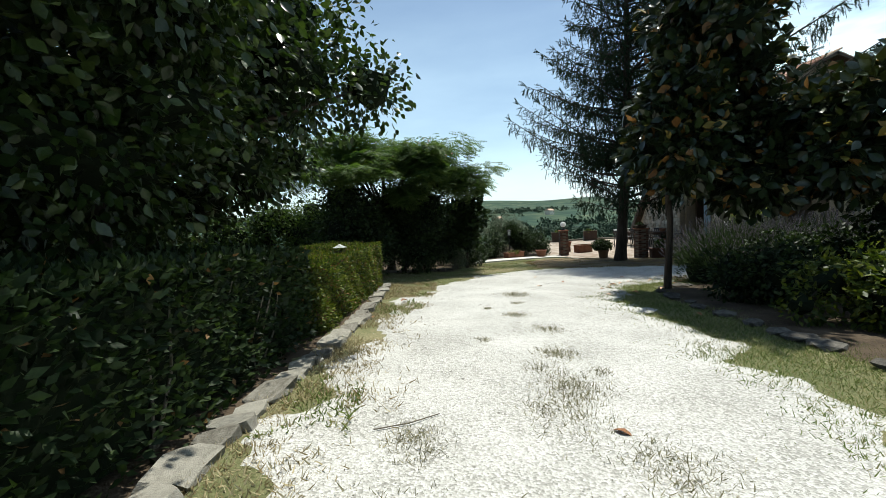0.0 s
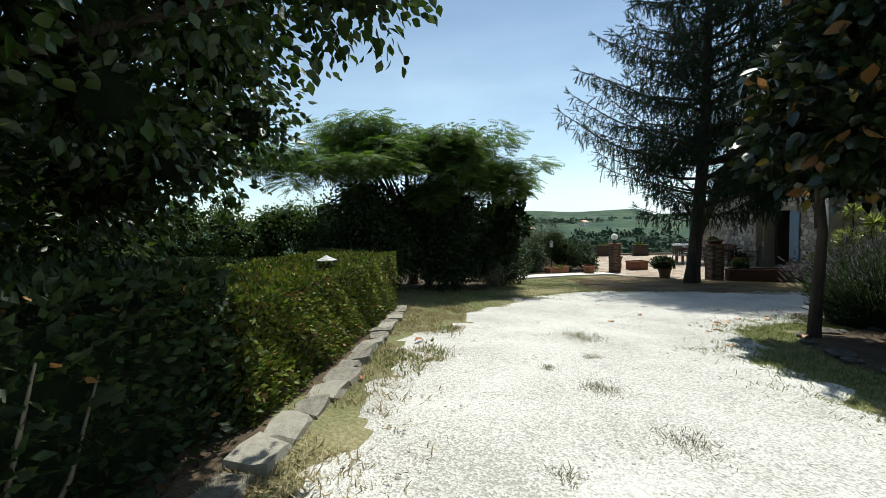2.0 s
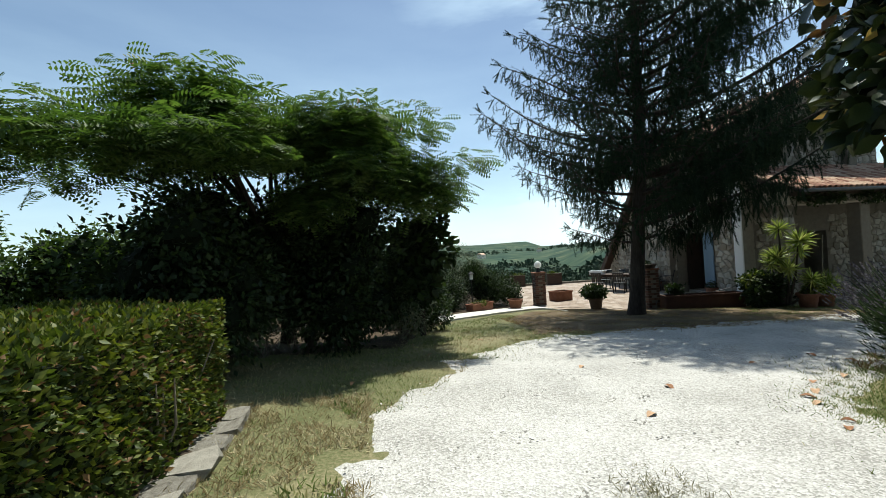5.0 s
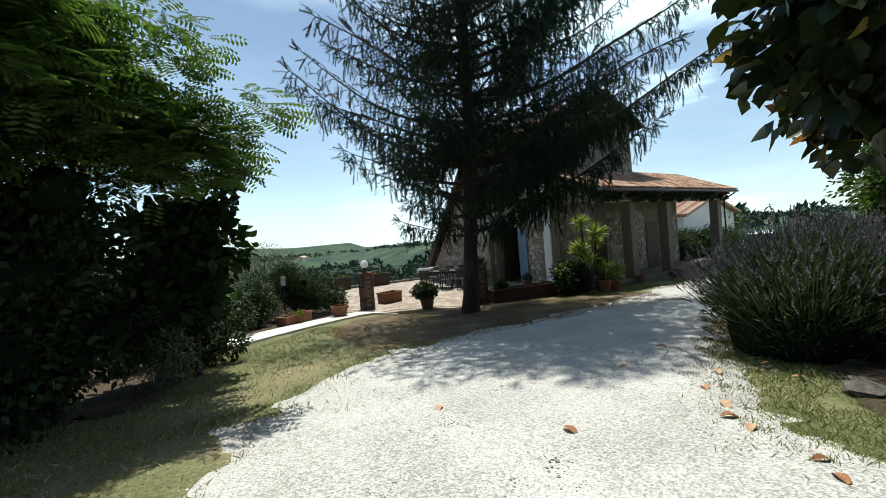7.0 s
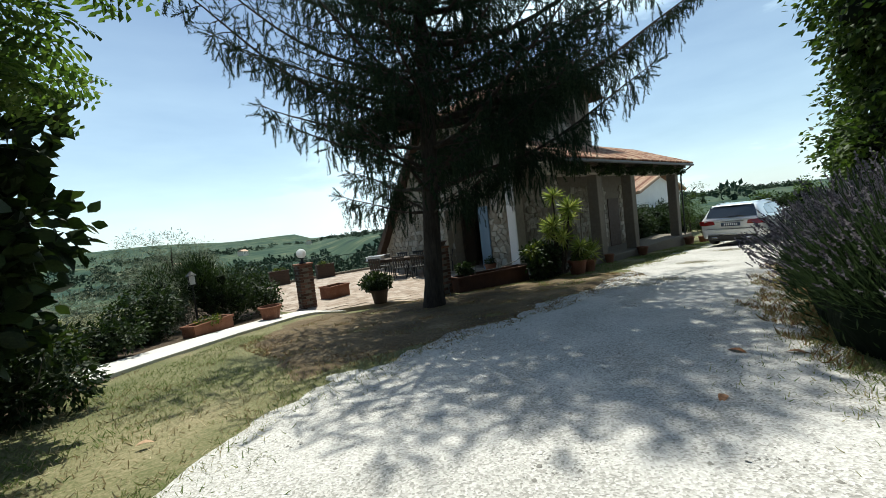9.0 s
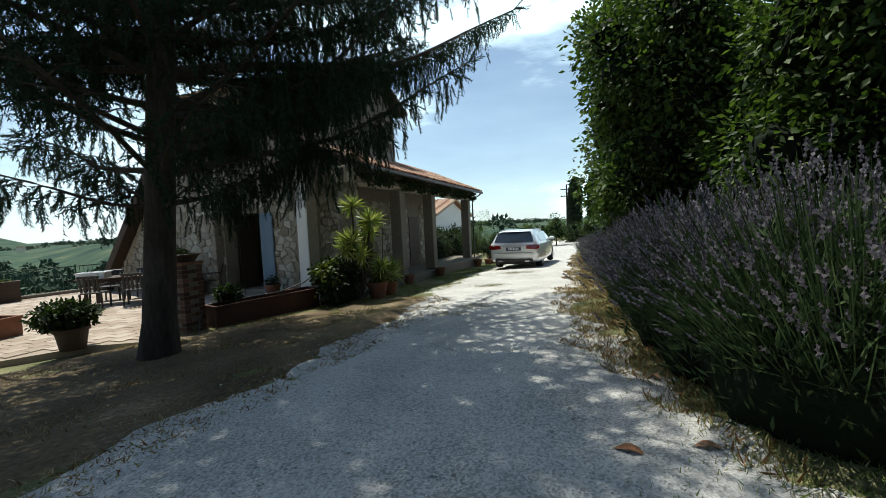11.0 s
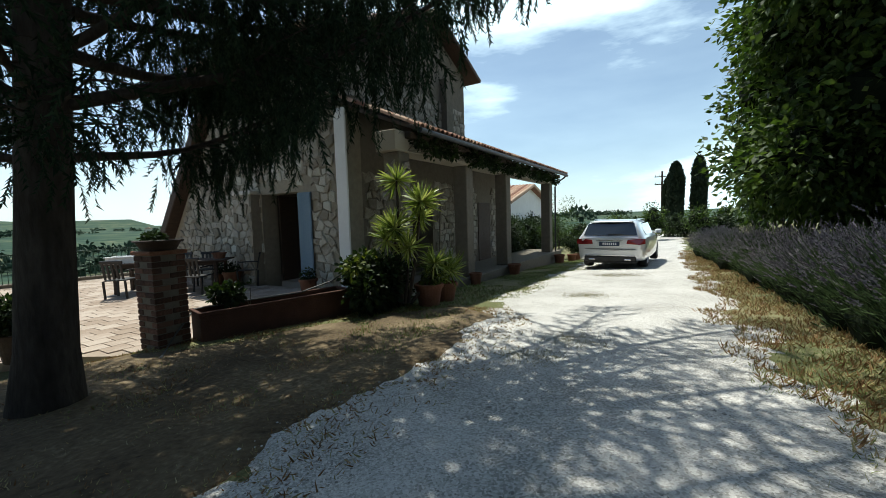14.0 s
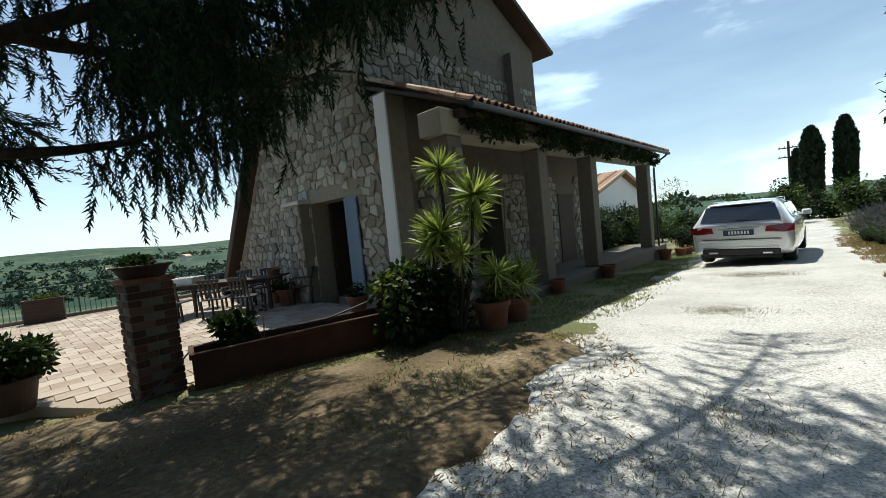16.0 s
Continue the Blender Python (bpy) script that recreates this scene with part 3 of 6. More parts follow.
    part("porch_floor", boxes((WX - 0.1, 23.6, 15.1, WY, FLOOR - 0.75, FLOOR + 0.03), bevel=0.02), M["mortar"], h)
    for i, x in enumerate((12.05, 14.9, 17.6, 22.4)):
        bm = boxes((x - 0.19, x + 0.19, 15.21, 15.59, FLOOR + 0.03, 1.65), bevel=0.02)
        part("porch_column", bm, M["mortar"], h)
    part("porch_beam", boxes((11.7, 22.8, 15.16, 15.64, 1.65, 2.04), bevel=0.01), M["plaster"], h, "plastered porch beam with a dark creeper on it")
    part("rafter_board", boxes((12.0, 23.1, 15.0, 15.14, 1.9, 2.02), bevel=0.005), M["dark_wood"], h)
    slope = math.degrees(math.atan2(0.75, 1.9))
    bm = bmesh.new()
    box(bm, 12.0, 23.4, -0.25, 2.62, -0.05, 0.02, bevel=0.005)
    roof = part("porch_roof", bm, M["dark_wood"], h, "boards under the porch tiles", pose(0, 15.05, 2.15, slope, 0, 0))
    gut = part("gutter", lathe([(0.055, 0), (0.055, 11.4)], 10), M["dark_trim"], h, "", pose(12.0, 14.78, 2.02, 0, 90, 0))
    v, f = tubes([[((23.3, 14.8, 2.02), 0.035), ((23.1, 14.85, 1.9), 0.035), ((22.75, 15.1, 1.67), 0.035), ((22.7, 15.12, 1.5), 0.035), ((22.7, 15.12, FLOOR), 0.035)]], 8)
    child("downpipe", mesh_np("downpipe", v, f, M["dark_trim"], True), h)
    # curved roof tiles in rows, the covers over the gaps
    bm = bmesh.new()
    seg, ln, rad = 5, 0.42, 0.085
    rows = []
    for k in range(2):
        rows.append([bm.verts.new((rad * (1 - 0.12 * k) * math.cos(math.pi * s / seg), ln * k, rad * (1 - 0.12 * k) * math.sin(math.pi * s / seg))) for s in range(seg + 1)])
    for s in range(seg):
        bm.faces.new((rows[0][s], rows[0][s + 1], rows[1][s + 1], rows[1][s]))
    low = [bm.verts.new((0.8 * v.co.x, v.co.y, 0.8 * v.co.z)) for v in rows[0]]
    for s in range(seg):
        bm.faces.new((low[s], low[s + 1], rows[0][s + 1], rows[0][s]))
    tile = bpy.data.meshes.new("tile")
    bm.to_mesh(tile)
    bm.free()
    tile.materials.append(M["roof_tile_near"])
    base = pose(0, 0, 0.03)
    n, high = 0, []
    for i in range(60):
        for j in range(8):
            x, y = 12.08 + i * 0.19, -0.28 + j * 0.36
            if n < 300 and j < 5:
                child("tile", tile, roof, "", base @ pose(x + random.uniform(-0.012, 0.012), y + random.uniform(-0.02, 0.02), 0.012 * j, random.uniform(1, 4), 0, random.uniform(-2, 2)))
                n += 1
            else:
                high.append(roof.matrix_basis @ base @ pose(x, y, 0.012 * j, 2, 0, 0))
    # the upper rows stay far off: joined
    V, F = [], []
    for m in high:
        o = len(V)
        V += [tuple(m @ v.co) for v in tile.vertices]
        F += [tuple(o + q for q in p.vertices) for p in tile.polygons]
    for m, ln in SLOPES:
        for i in range(24):
            for j in range(int(ln / 0.4) + 1):
                o = len(V)
                for v in tile.vertices:
                    V.append(tuple(m @ Vector((-0.05 + j * 0.4 + v.co.y, 0.1 + i * 0.2 + v.co.x, 0.07 + v.co.z))))
                F += [tuple(o + q for q in p.vertices) for p in tile.polygons]
    tagged(child("roof_tiles", mesh_np("roof_tiles", V, F, M["roof_tile"]), h, "weathered terracotta roof tiles"), kind="stuff")
    return h


HOUSE = house()


def rubble(u0, u1, z0, z1, keep, place, seed, w=0.27, h=0.20):
    """Irregular six-sided stones that fill a stretch of wall: (plan run u, height z) cells with shaken corners."""
    r = random.Random(seed)
    nu, nz = int((u1 - u0) / (w / 2)) + 2, int((z1 - z0) / h)
    corner = {}
    for m in range(nu + 2):
        for q in range(nz + 1):
            corner[m, q] = (u0 + m * w / 2 + r.uniform(-0.3, 0.3) * w, z0 + q * h + r.uniform(-0.36, 0.36) * h)
    for q in range(nz):
        for m in range(q % 2, nu - 1, 2):
            ring = [corner[m, q], corner[m + 1, q], corner[m + 2, q], corner[m + 2, q + 1], corner[m + 1, q + 1], corner[m, q + 1]]
            cu, cz = sum(p[0] for p in ring) / 6, sum(p[1] for p in ring) / 6
            if cu < u0 + 0.04 or cu > u1 - 0.04 or not keep(cu, cz):
                continue
            proud = r.uniform(0.02, 0.05)
            back = [((p[0] - cu) * 0.93, (p[1] - cz) * 0.92) for p in ring]
            front = [((p[0] - cu) * 0.80, (p[1] - cz) * 0.79) for p in ring]
            V = [place(cu, cz, a, b, 0.0) for a, b in back] + [place(cu, cz, a, b, proud * r.uniform(0.75, 1.0)) for a, b in front] + [place(cu, cz, 0, 0, proud * 1.12)]
            F = [(n, (n + 1) % 6, 6 + (n + 1) % 6, 6 + n) for n in range(6)] + [(6 + n, 6 + (n + 1) % 6, 12) for n in range(6)]
            yield cu, cz, V, F


def stone_facing():
    """Stones set in the walls' mortar: the near ones each their own, the others joined."""
    wall = next(o for o in HOUSE.children if o.name == "front_wall")
    V, F, near = [], [], 0

    def joined(v, f):
        o = len(V)
        V.extend(v)
        F.extend(tuple(o + q for q in p) for p in f)

    front = lambda cu, cz, a, b, d: (WX - 0.001 - d, cu + a, cz + b)
    inside = lambda y, z: y < 24.9 - 0.75 * (z - FLOOR) and not (17.8 < y < 19.8 and z < 1.27) and (z < 2.65 or y > UY + 0.1)
    for y, z, v, f in rubble(WY + 0.34, 25.0, FLOOR + 0.03, 4.4, inside, front, 3):
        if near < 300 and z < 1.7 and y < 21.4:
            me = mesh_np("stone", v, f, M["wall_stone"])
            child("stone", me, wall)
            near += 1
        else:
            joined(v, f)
    side = lambda plane: lambda cu, cz, a, b, d: (cu + a, plane - 0.001 - d, cz + b)
    for x, z, v, f in rubble(WX + 0.05, 18.85, 2.95, 4.3, lambda x, z: True, side(UY), 4):
        joined(v, f)
    for x, z, v, f in rubble(WX + 0.5, 21.2, FLOOR + 0.05, 1.5, lambda x, z: not (14.2 < x < 15.6 or 18.2 < x < 19.6), side(WY), 5):
        joined(v, f)
    for y, z, v, f in rubble(19.75, 20.5, FLOOR + 0.03, 1.05, lambda y, z: True, lambda cu, cz, a, b, d: (WX - 0.281 - d, cu + a, cz + b), 8, 0.24, 0.2):
        joined(v, f)
    # corner column of the porch, on its two open faces
    for y, z, v, f in rubble(15.21, 15.59, FLOOR + 0.05, 1.6, lambda y, z: True, lambda cu, cz, a, b, d: (11.859 - d, cu + a, cz + b), 6, 0.2, 0.19):
        joined(v, f)
    for x, z, v, f in rubble(11.86, 12.24, FLOOR + 0.05, 1.6, lambda x, z: True, side(15.209), 7, 0.2, 0.19):
        joined(v, f)
    tagged(child("rubble_facing", mesh_np("rubble_facing", V, F, M["wall_stone_shaded"]), HOUSE, "pale rubble stones set in mortar, darkened to carry the walls' shade"), kind="stuff")


def outbuilding():
    o = thing("outbuilding", "small white outbuilding with a terracotta tile roof behind the porch", "outbuilding", (31.4, 19.2, -2.4), 0)
    part("wall", boxes((-3.9, 3.9, 0, 5.0, -0.3, 3.5)), M["white_paint"], o)
    bm = bmesh.new()
    f = [bm.verts.new(p) for p in ((-3.9, 0, 3.5), (3.9, 0, 3.5), (0, 0, 4.6))]
    b = [bm.verts.new((v.co.x, 5.0, v.co.z)) for v in f]
    bm.faces.new(f)
    bm.faces.new(b[::-1])
    for i in range(3):
        bm.faces.new((f[i], b[i], b[(i + 1) % 3], f[(i + 1) % 3]))
    part("gable", bm, M["white_paint"], o)
    ang = math.degrees(math.atan2(1.1, 3.9))
    for s in (-1, 1):
        bm = bmesh.new()
        for i in range(25):
            bmesh.ops.create_cone(bm, cap_ends=True, segments=8, radius1=0.11, radius2=0.11, depth=4.4, matrix=pose(2.15, -0.3 + i * 0.23, 0.06, 0, 90, 0))
        box(bm, -0.02, 4.3, -0.35, 5.3, -0.06, 0.06)
        part("roof", bm, M["roof_tile"], o, "terracotta tiles", pose(0, 0, 4.68) @ Matrix.Scale(s, 4, (1, 0, 0)) @ pose(0, 0, 0, 0, ang, 0))


outbuilding()

# ---- terrace ----
TERRACE = [(5.2, 18.25), (6.3, 17.75), (7.1, 17.3), (7.7, 16.2), (9.0, 15.95), (10.4, 15.6), (11.6, 15.6), (12.0, 16.0), (12.0, 25.2), (13.6, 25.2), (13.6, 26.2), (5.0, 27.3)]
TZ = FLOOR - 0.02


def terrace():
    bm = bmesh.new()
    top = [bm.verts.new((x, y, TZ)) for x, y in TERRACE]
    bot = [bm.verts.new((x, y, TZ - 0.9)) for x, y in TERRACE]
    bm.faces.new(top)
    for i in range(len(top)):
        j = (i + 1) % len(top)
        bm.faces.new((top[i], bot[i], bot[j], top[j]))
    bmesh.ops.recalc_face_normals(bm, faces=bm.faces)
    me = bpy.data.meshes.new("terrace")
    bm.to_mesh(me)
    bm.free()
    me.materials.append(M["joint"])
    return solo("floor", me, "terrace paved with weathered terracotta-coloured flags", "terrace", kind="structure")


TERR = terrace()


def walkway():
    """Pale concrete strip along the planting, up to the terrace."""
    mid = [(0.95, 15.15), (1.3, 15.45), (1.8, 15.85), (3.2, 16.9), (4.6, 17.7), (6.0, 18.0)]
    V, F = [], []
    pts = []
    for i in range(len(mid) - 1):
        for k in range(8):
            t = k / 8
            pts.append((mid[i][0] * (1 - t) + mid[i + 1][0] * t, mid[i][1] * (1 - t) + mid[i + 1][1] * t))
    pts.append(mid[-1])
    for i, (x, y) in enumerate(pts):
        a, b = pts[max(i - 1, 0)], pts[min(i + 1, len(pts) - 1)]
        d = Vector((b[0] - a[0], b[1] - a[1])).normalized()
        nx, ny = -d.y, d.x
        for w, dz in ((-0.42, -0.1), (-0.42, 0.05), (0.42, 0.05), (0.42, -0.1)):
            px, py = x + nx * w, y + ny * w
            V.append((px, py, float(land(px, py)) + dz))
    for i in range(len(pts) - 1):
        for k in range(3):
            a = i * 4 + k
            F.append((a, a + 1, a + 5, a + 4))
    solo("pavement", mesh_np("pavement", V, F, M["concrete"]), "pale sunlit concrete strip beside the planting", "path", kind="structure")


walkway()


# ---- plants ----
def crown_points(n, blobs, hollow=0.55):
    """Points in a lumpy crown: blobs are (x, y, z, rx, ry, rz); most lie near the outside of a blob."""
    w = np.array([b[3] * b[4] * b[5] for b in blobs]) ** 0.75
    pick = rng.choice(len(blobs), n, p=w / w.sum())
    B = np.array(blobs)[pick]
    d = rand_dirs(n)
    r = hollow + (1 - hollow) * rng.random(n) ** 0.6
    r *= 1 + 0.16 * np.clip(rng.normal(size=n), -2, 1.3)
    return B[:, :3] + d * r[:, None] * B[:, 3:], d


def blob_set(c, R, n, size, flat=1.0, seed=1):
    r = np.random.default_rng(seed)
    out = []
    for _ in range(n):
        d = unit(r.normal(size=3))
        k = r.uniform(0.35, 1.0)
        s = size * r.uniform(0.7, 1.25)
        out.append((c[0] + d[0] * R[0] * k, c[1] + d[1] * R[1] * k, c[2] + d[2] * R[2] * k, s, s, s * flat))
    return out


def limbs_to(base, blobs, height, r0, n=9):
    """Trunk and limbs that reach from the trunk into the crown's lumps."""
    bx, by, bz = base
    trunk = [((bx, by, bz - 0.15), r0 * 1.35), ((bx, by, bz + 0.15), r0 * 1.05), ((bx + 0.04, by - 0.03, bz + height * 0.5), r0 * 0.8), ((bx - 0.03, by + 0.05, bz + height), r0 * 0.5)]
    paths = [trunk]
    for b in blobs[:n]:
        f = random.uniform(0.45, 0.95)
        s = Vector((bx, by, bz + height * f))
        e = Vector(b[:3])
        m = (s + e) / 2 + Vector((random.uniform(-.2, .2), random.uniform(-.2, .2), 0.15))
        paths.append([(tuple(s), r0 * 0.42), (tuple(m), r0 * 0.28), (tuple(e), r0 * 0.10)])
    return tubes(paths, 7)


def leafy(name, label, category, base, blobs, nleaf, size, leaf, template, trunk_h, r0, droop=0.3, group="", extra=None, hollow=0.5, nlimb=9, core=0.47):
    t = thing(name, label, category, base, group=group)
    o = np.array(base)
    rel = [(b[0] - o[0], b[1] - o[1], b[2] - o[2], *b[3:]) for b in blobs]
    v, f = limbs_to((0, 0, 0), rel, trunk_h, r0, nlimb)
    child("trunk", mesh_np("trunk", v, f, M["bark"], True), t)
    p, d = crown_points(nleaf, rel, hollow)
    p[:, 2] = np.maximum(p[:, 2], 0.06)
    along = unit(d + rand_dirs(nleaf) * 0.9 - np.array([0, 0, droop]))
    child("crown", leafmesh("crown", template, p, along, rand_dirs(nleaf, 0.8), size * rng.uniform(0.7, 1.25, nleaf), leaf), t)
    # added lumps inside the crown, near-black in place of its inner shade
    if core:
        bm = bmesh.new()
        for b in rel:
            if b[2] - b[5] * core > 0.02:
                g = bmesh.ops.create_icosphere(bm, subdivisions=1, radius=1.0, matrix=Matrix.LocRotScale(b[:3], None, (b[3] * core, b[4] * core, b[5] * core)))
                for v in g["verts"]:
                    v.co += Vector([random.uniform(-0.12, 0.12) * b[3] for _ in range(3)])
        tagged(part("inner_growth", bm, M["shade_leaf"], t, "near-black lumps giving the shade inside the crown"), kind="stuff")
    if extra:
        k, mat, lab = extra
        p, d = crown_points(k, rel, hollow)
        child("turned_foliage", leafmesh("turned_foliage", template, p, unit(d + rand_dirs(k)), rand_dirs(k, 0.8), size * rng.uniform(0.7, 1.2, k), mat), t, lab)
    return t


def gz(x, y, dz=0.0):
    return (x, y, float(land(x, y)) + dz)


def spruce(base, height):
    """Limbs sweep up and out in whorls; side shoots hang from them with needle twigs."""
    t = thing("spruce", "tall dark spruce with drooping twigs and bare lower limbs", "tree", base)
    trunk = [((0, 0, -0.25), 0.30), ((0, 0, 0.05), 0.235), ((0.02, -0.03, 0.45), 0.19), ((0.07, -0.09, 1.5), 0.168), ((0.2, -0.24, 4), 0.15), ((0.26, -0.30, 8), 0.09), ((0.25, -0.3, height), 0.012)]
    limbs, shoots = [], []
    tw_p, tw_d, tw_s = [], [], []
    r = random.Random(11)
    z, k = 1.85, 0

    def twig(p, d, s):
        tw_p.append(tuple(p))
        tw_d.append(tuple(d))
        tw_s.append(s)

    while z < height - 0.35:
        f = (z - 2.0) / (height - 2.0)
        for q in range(r.choice((4, 4, 5)) if f < 0.7 else 4):
            a = k * 2.399 + r.uniform(-0.3, 0.3)
            k += 1
            # shorter over the drive, longest towards the house
            side_reach = 6.6 + 1.5 * math.cos(a + 0.5) - 4.0 * max(0.0, -math.sin(a) - 0.5) - 0.9 * max(0.0, math.cos(a - 0.8)) - 1.3 * max(0.0, math.cos(a + 2.3))
            ln = side_reach * max(0.05, 1.0 - f) ** 0.95 * r.uniform(0.66, 1.05) * (0.5 + 0.5 * min(1.0, (z - 2.0) / 1.1))
            rise = 0.36 + 0.16 * min(1.0, f * 3) + r.uniform(-0.10, 0.10)
            n = 10
            pts = []
            for i in range(n + 1):
                s = i / n
                aa = a + 0.13 * math.sin(3.1 * s + k * 1.3)
                zz = z + ln * (rise * (0.42 * s + 0.58 * s * s) + 0.012 * math.sin(9 * s + k))
                pts.append(Vector((ln * s * math.cos(aa) + 0.05 * min(z, 5), ln * s * math.sin(aa) - 0.06 * min(z, 5), zz)))
            limbs.append([(tuple(p), max(0.007, (0.018 + 0.0085 * ln) * (1 - 0.88 * i / n))) for i, p in enumerate(pts)])
            bare = r.uniform(0.26, 0.42) if z < 3.0 else r.uniform(0.10, 0.24)
            house_side = math.cos(a) > 0.1
            full = r.uniform(0.65, 1.2) * (1.2 if house_side else 0.92) * (1.12 - 0.5 * f)
            s = bare
            flip = 1
            while s < 1.0:
                i = min(int(s * n), n - 1)
                p = pts[i].lerp(pts[i + 1], s * n - i)
                out = (pts[i + 1] - pts[i]).normalized()
                lat = Vector((-out.y, out.x, 0)).normalized() * flip
                flip = -flip
                w = (0.20 + 0.22 * (1 - s) * min(ln, 4.2)) * r.uniform(0.5, 1.2) * (0.45 + 0.75 * abs(math.sin(s * ln * 1.9 + k)))
                sag = r.uniform(0.25, 0.75)
                fwd = r.uniform(0.35, 0.75)
                m = p + out * (w * fwd * 0.5) + lat * (w * 0.55) + Vector((0, 0, -0.10 * sag * w))
                e = p + out * (w * fwd) + lat * w + Vector((0, 0, -0.55 * sag * w))
                shoots.append([(tuple(p), 0.010), (tuple(m), 0.007), (tuple(e), 0.003)])
                steps = max(2, int(w / 0.085 * full))
                for j in range(steps):
                    u = (j + r.random()) / steps
                    c = p.lerp(m, u * 2) if u < 0.5 else m.lerp(e, u * 2 - 1)
                    d = (e - p).normalized() * 0.7 + Vector((r.uniform(-.5, .5), r.uniform(-.5, .5), -r.uniform(0.1, 1.1)))
                    twig(c, d, r.uniform(0.55, 1.0))
                    # hanging strings of twigs, uneven in length
                    if r.random() < (0.75 if house_side else 0.6):
                        h = c.copy()
                        for drop in range(r.choice((1, 2, 2, 3, 4, 5) if house_side else (1, 1, 2, 2, 3)) if w > 0.35 else r.choice((1, 2))):
                            h = h + Vector((r.uniform(-.05, .05), r.uniform(-.05, .05), -r.uniform(0.08, 0.17)))
                            twig(h, (r.uniform(-.35, .35), r.uniform(-.35, .35), -1), r.uniform(0.5, 0.9))
                twig(e, (e - m).normalized() + out * 0.5, r.uniform(0.6, 0.9))
                s += r.uniform(0.07, 0.13) / max(0.5, ln) / full
            # the leading tip, turned up
            for j in range(5):
                twig(pts[-1] + Vector((r.uniform(-.04, .04), r.uniform(-.04, .04), 0)), (pts[-1] - pts[-2]).normalized() + Vector((r.uniform(-.5, .5), r.uniform(-.5, .5), r.uniform(-.2, .7))), r.uniform(0.5, 0.9))
        z += r.uniform(0.26, 0.44)
    v, f = tubes([trunk], 14)
    tr_ = child("trunk", mesh_np("trunk", v, f, M["bark"], True), t, "thin-barked grey-brown trunk")
    for path in limbs:
        v, f = tubes([path], 6)
        child("limb", mesh_np("limb", v, f, M["bark"], True), tr_)
    v, f = tubes(shoots, 4)
    tagged(child("shootwork", mesh_np("shootwork", v, f, M["bark"], True), t), kind="stuff")
    # a twig: a stem with short needles on all sides
    tv, tf = [], []

    def blade(p, d, wd):
        side = Vector(d).cross(Vector((0.3, 0.5, 0.81))).normalized() * wd
        o = len(tv)
        e = Vector(p) + Vector(d)
        tv.extend([tuple(Vector(p) - side), tuple(Vector(p) + side), tuple(e)])
        tf.append((o, o + 1, o + 2))
    blade((0, 0, 0), (0, 0.34, -0.02), 0.007)
    for i in range(17):
        s = i / 17
        a = i * 2.4
        blade((0, 0.02 + 0.30 * s, -0.02 * s), (0.045 * math.cos(a), 0.055, 0.045 * math.sin(a)), 0.012)
    n = len(tw_p)
    child("crown", leafmesh("crown", (tv, tf), np.array(tw_p), np.array(tw_d), rand_dirs(n, 0.5), np.array(tw_s), M["spruce_leaf"]), t, "drooping dark needle twigs")


spruce(gz(6.48, 14.62), 14.0)

# pear tree over the clipped hedge
PEAR = [(-1.5, 4.4, 2.6, .9, .8, .8), (-0.75, 4.65, 2.55, .55, .4, .5), (-2.2, 3.4, 3.0, 1.2, 1.1, 1.1), (-2.8, 4.6, 3.4, 1.3, 1.2, 1.2), (-1.7, 5.0, 3.5, .9, .7, .9), (-3.2, 3.0, 2.2, 1.0, 1.2, 1.0),
        (-1.6, 2.4, 2.9, .9, .9, .9), (-2.4, 1.6, 2.4, 1.0, 1.1, 1.0), (-3.4, 1.4, 3.3, 1.3, 1.2, 1.1), (-2.4, 3.2, 4.4, 1.3, 1.2, 1.0), (-3.6, 4.6, 2.2, .9, .8, .8), (-1.5, 3.6, 4.3, .9, .8, .8), (-2.3, 2.6, 1.6, .8, 1.2, .6), (-2.0, 0.6, 2.6, .9, 1.0, 1.0), (-3.0, -0.4, 2.4, 1.2, 1.0, 1.3), (-2.5, 1.2, 1.3, .8, 1.2, .5), (-3.6, 3.0, 1.6, .8, 1.2, .8), (-2.0, 4.2, 1.75, .5, .5, .4), (-2.0, 5.6, 1.95, .45, .45, .4), (-2.4, 5.8, 2.6, .8, .7, .7), (-3.0, 6.0, 2.0, .9, .8, .8), (-2.3, 5.0, 1.6, .6, .5, .35), (-2.9, 5.4, 3.4, 1.0, .9, .9),
        # lumps added over the hedge to shade it, some out of view
        (-1.7, 1.3, 2.9, .9, .9, .8), (-1.7, 0.2, 3.1, 1.0, 1.0, .9), (-1.8, -1.2, 3.0, 1.0, 1.0, 1.0), (-1.9, 3.0, 2.0, .55, .9, .5), (-3.4, 4.0, 1.5, .9, .9, .7), (-3.0, 1.8, 1.6, .9, 1.0, .7), (-2.6, 4.0, 2.6, 1.0, 1.0, .8), (-3.3, 5.4, 1.5, .7, .7, .6)]
leafy("pear_tree", "dense pear tree with glossy dark leaves over the hedge", "tree", gz(-2.9, 3.4), PEAR, 58000, 0.086, M["pear_leaf"], LEAF_OVAL, 2.2, 0.10, nlimb=13, hollow=0.3)

# Added to keep skylight off the hedge, partly from out of view.
for x, y, sd in ((-5.4, 0.4, 151), (-4.9, -3.4, 152), (-5.2, 4.6, 153), (-6.6, 7.4, 154)):
    leafy("garden_tree", "dark leafy tree added behind the hedge to cut off sky light", "tree", gz(x, y), blob_set((x, y, 2.0), (1.5, 1.5, 2.3), 26, 0.85, 1.0, sd), 9000, 0.13, M["pear_leaf"], LEAF_SIMPLE, 2.6, 0.14, nlimb=12)

# silk tree with a wide flat crown
def silk_tree():
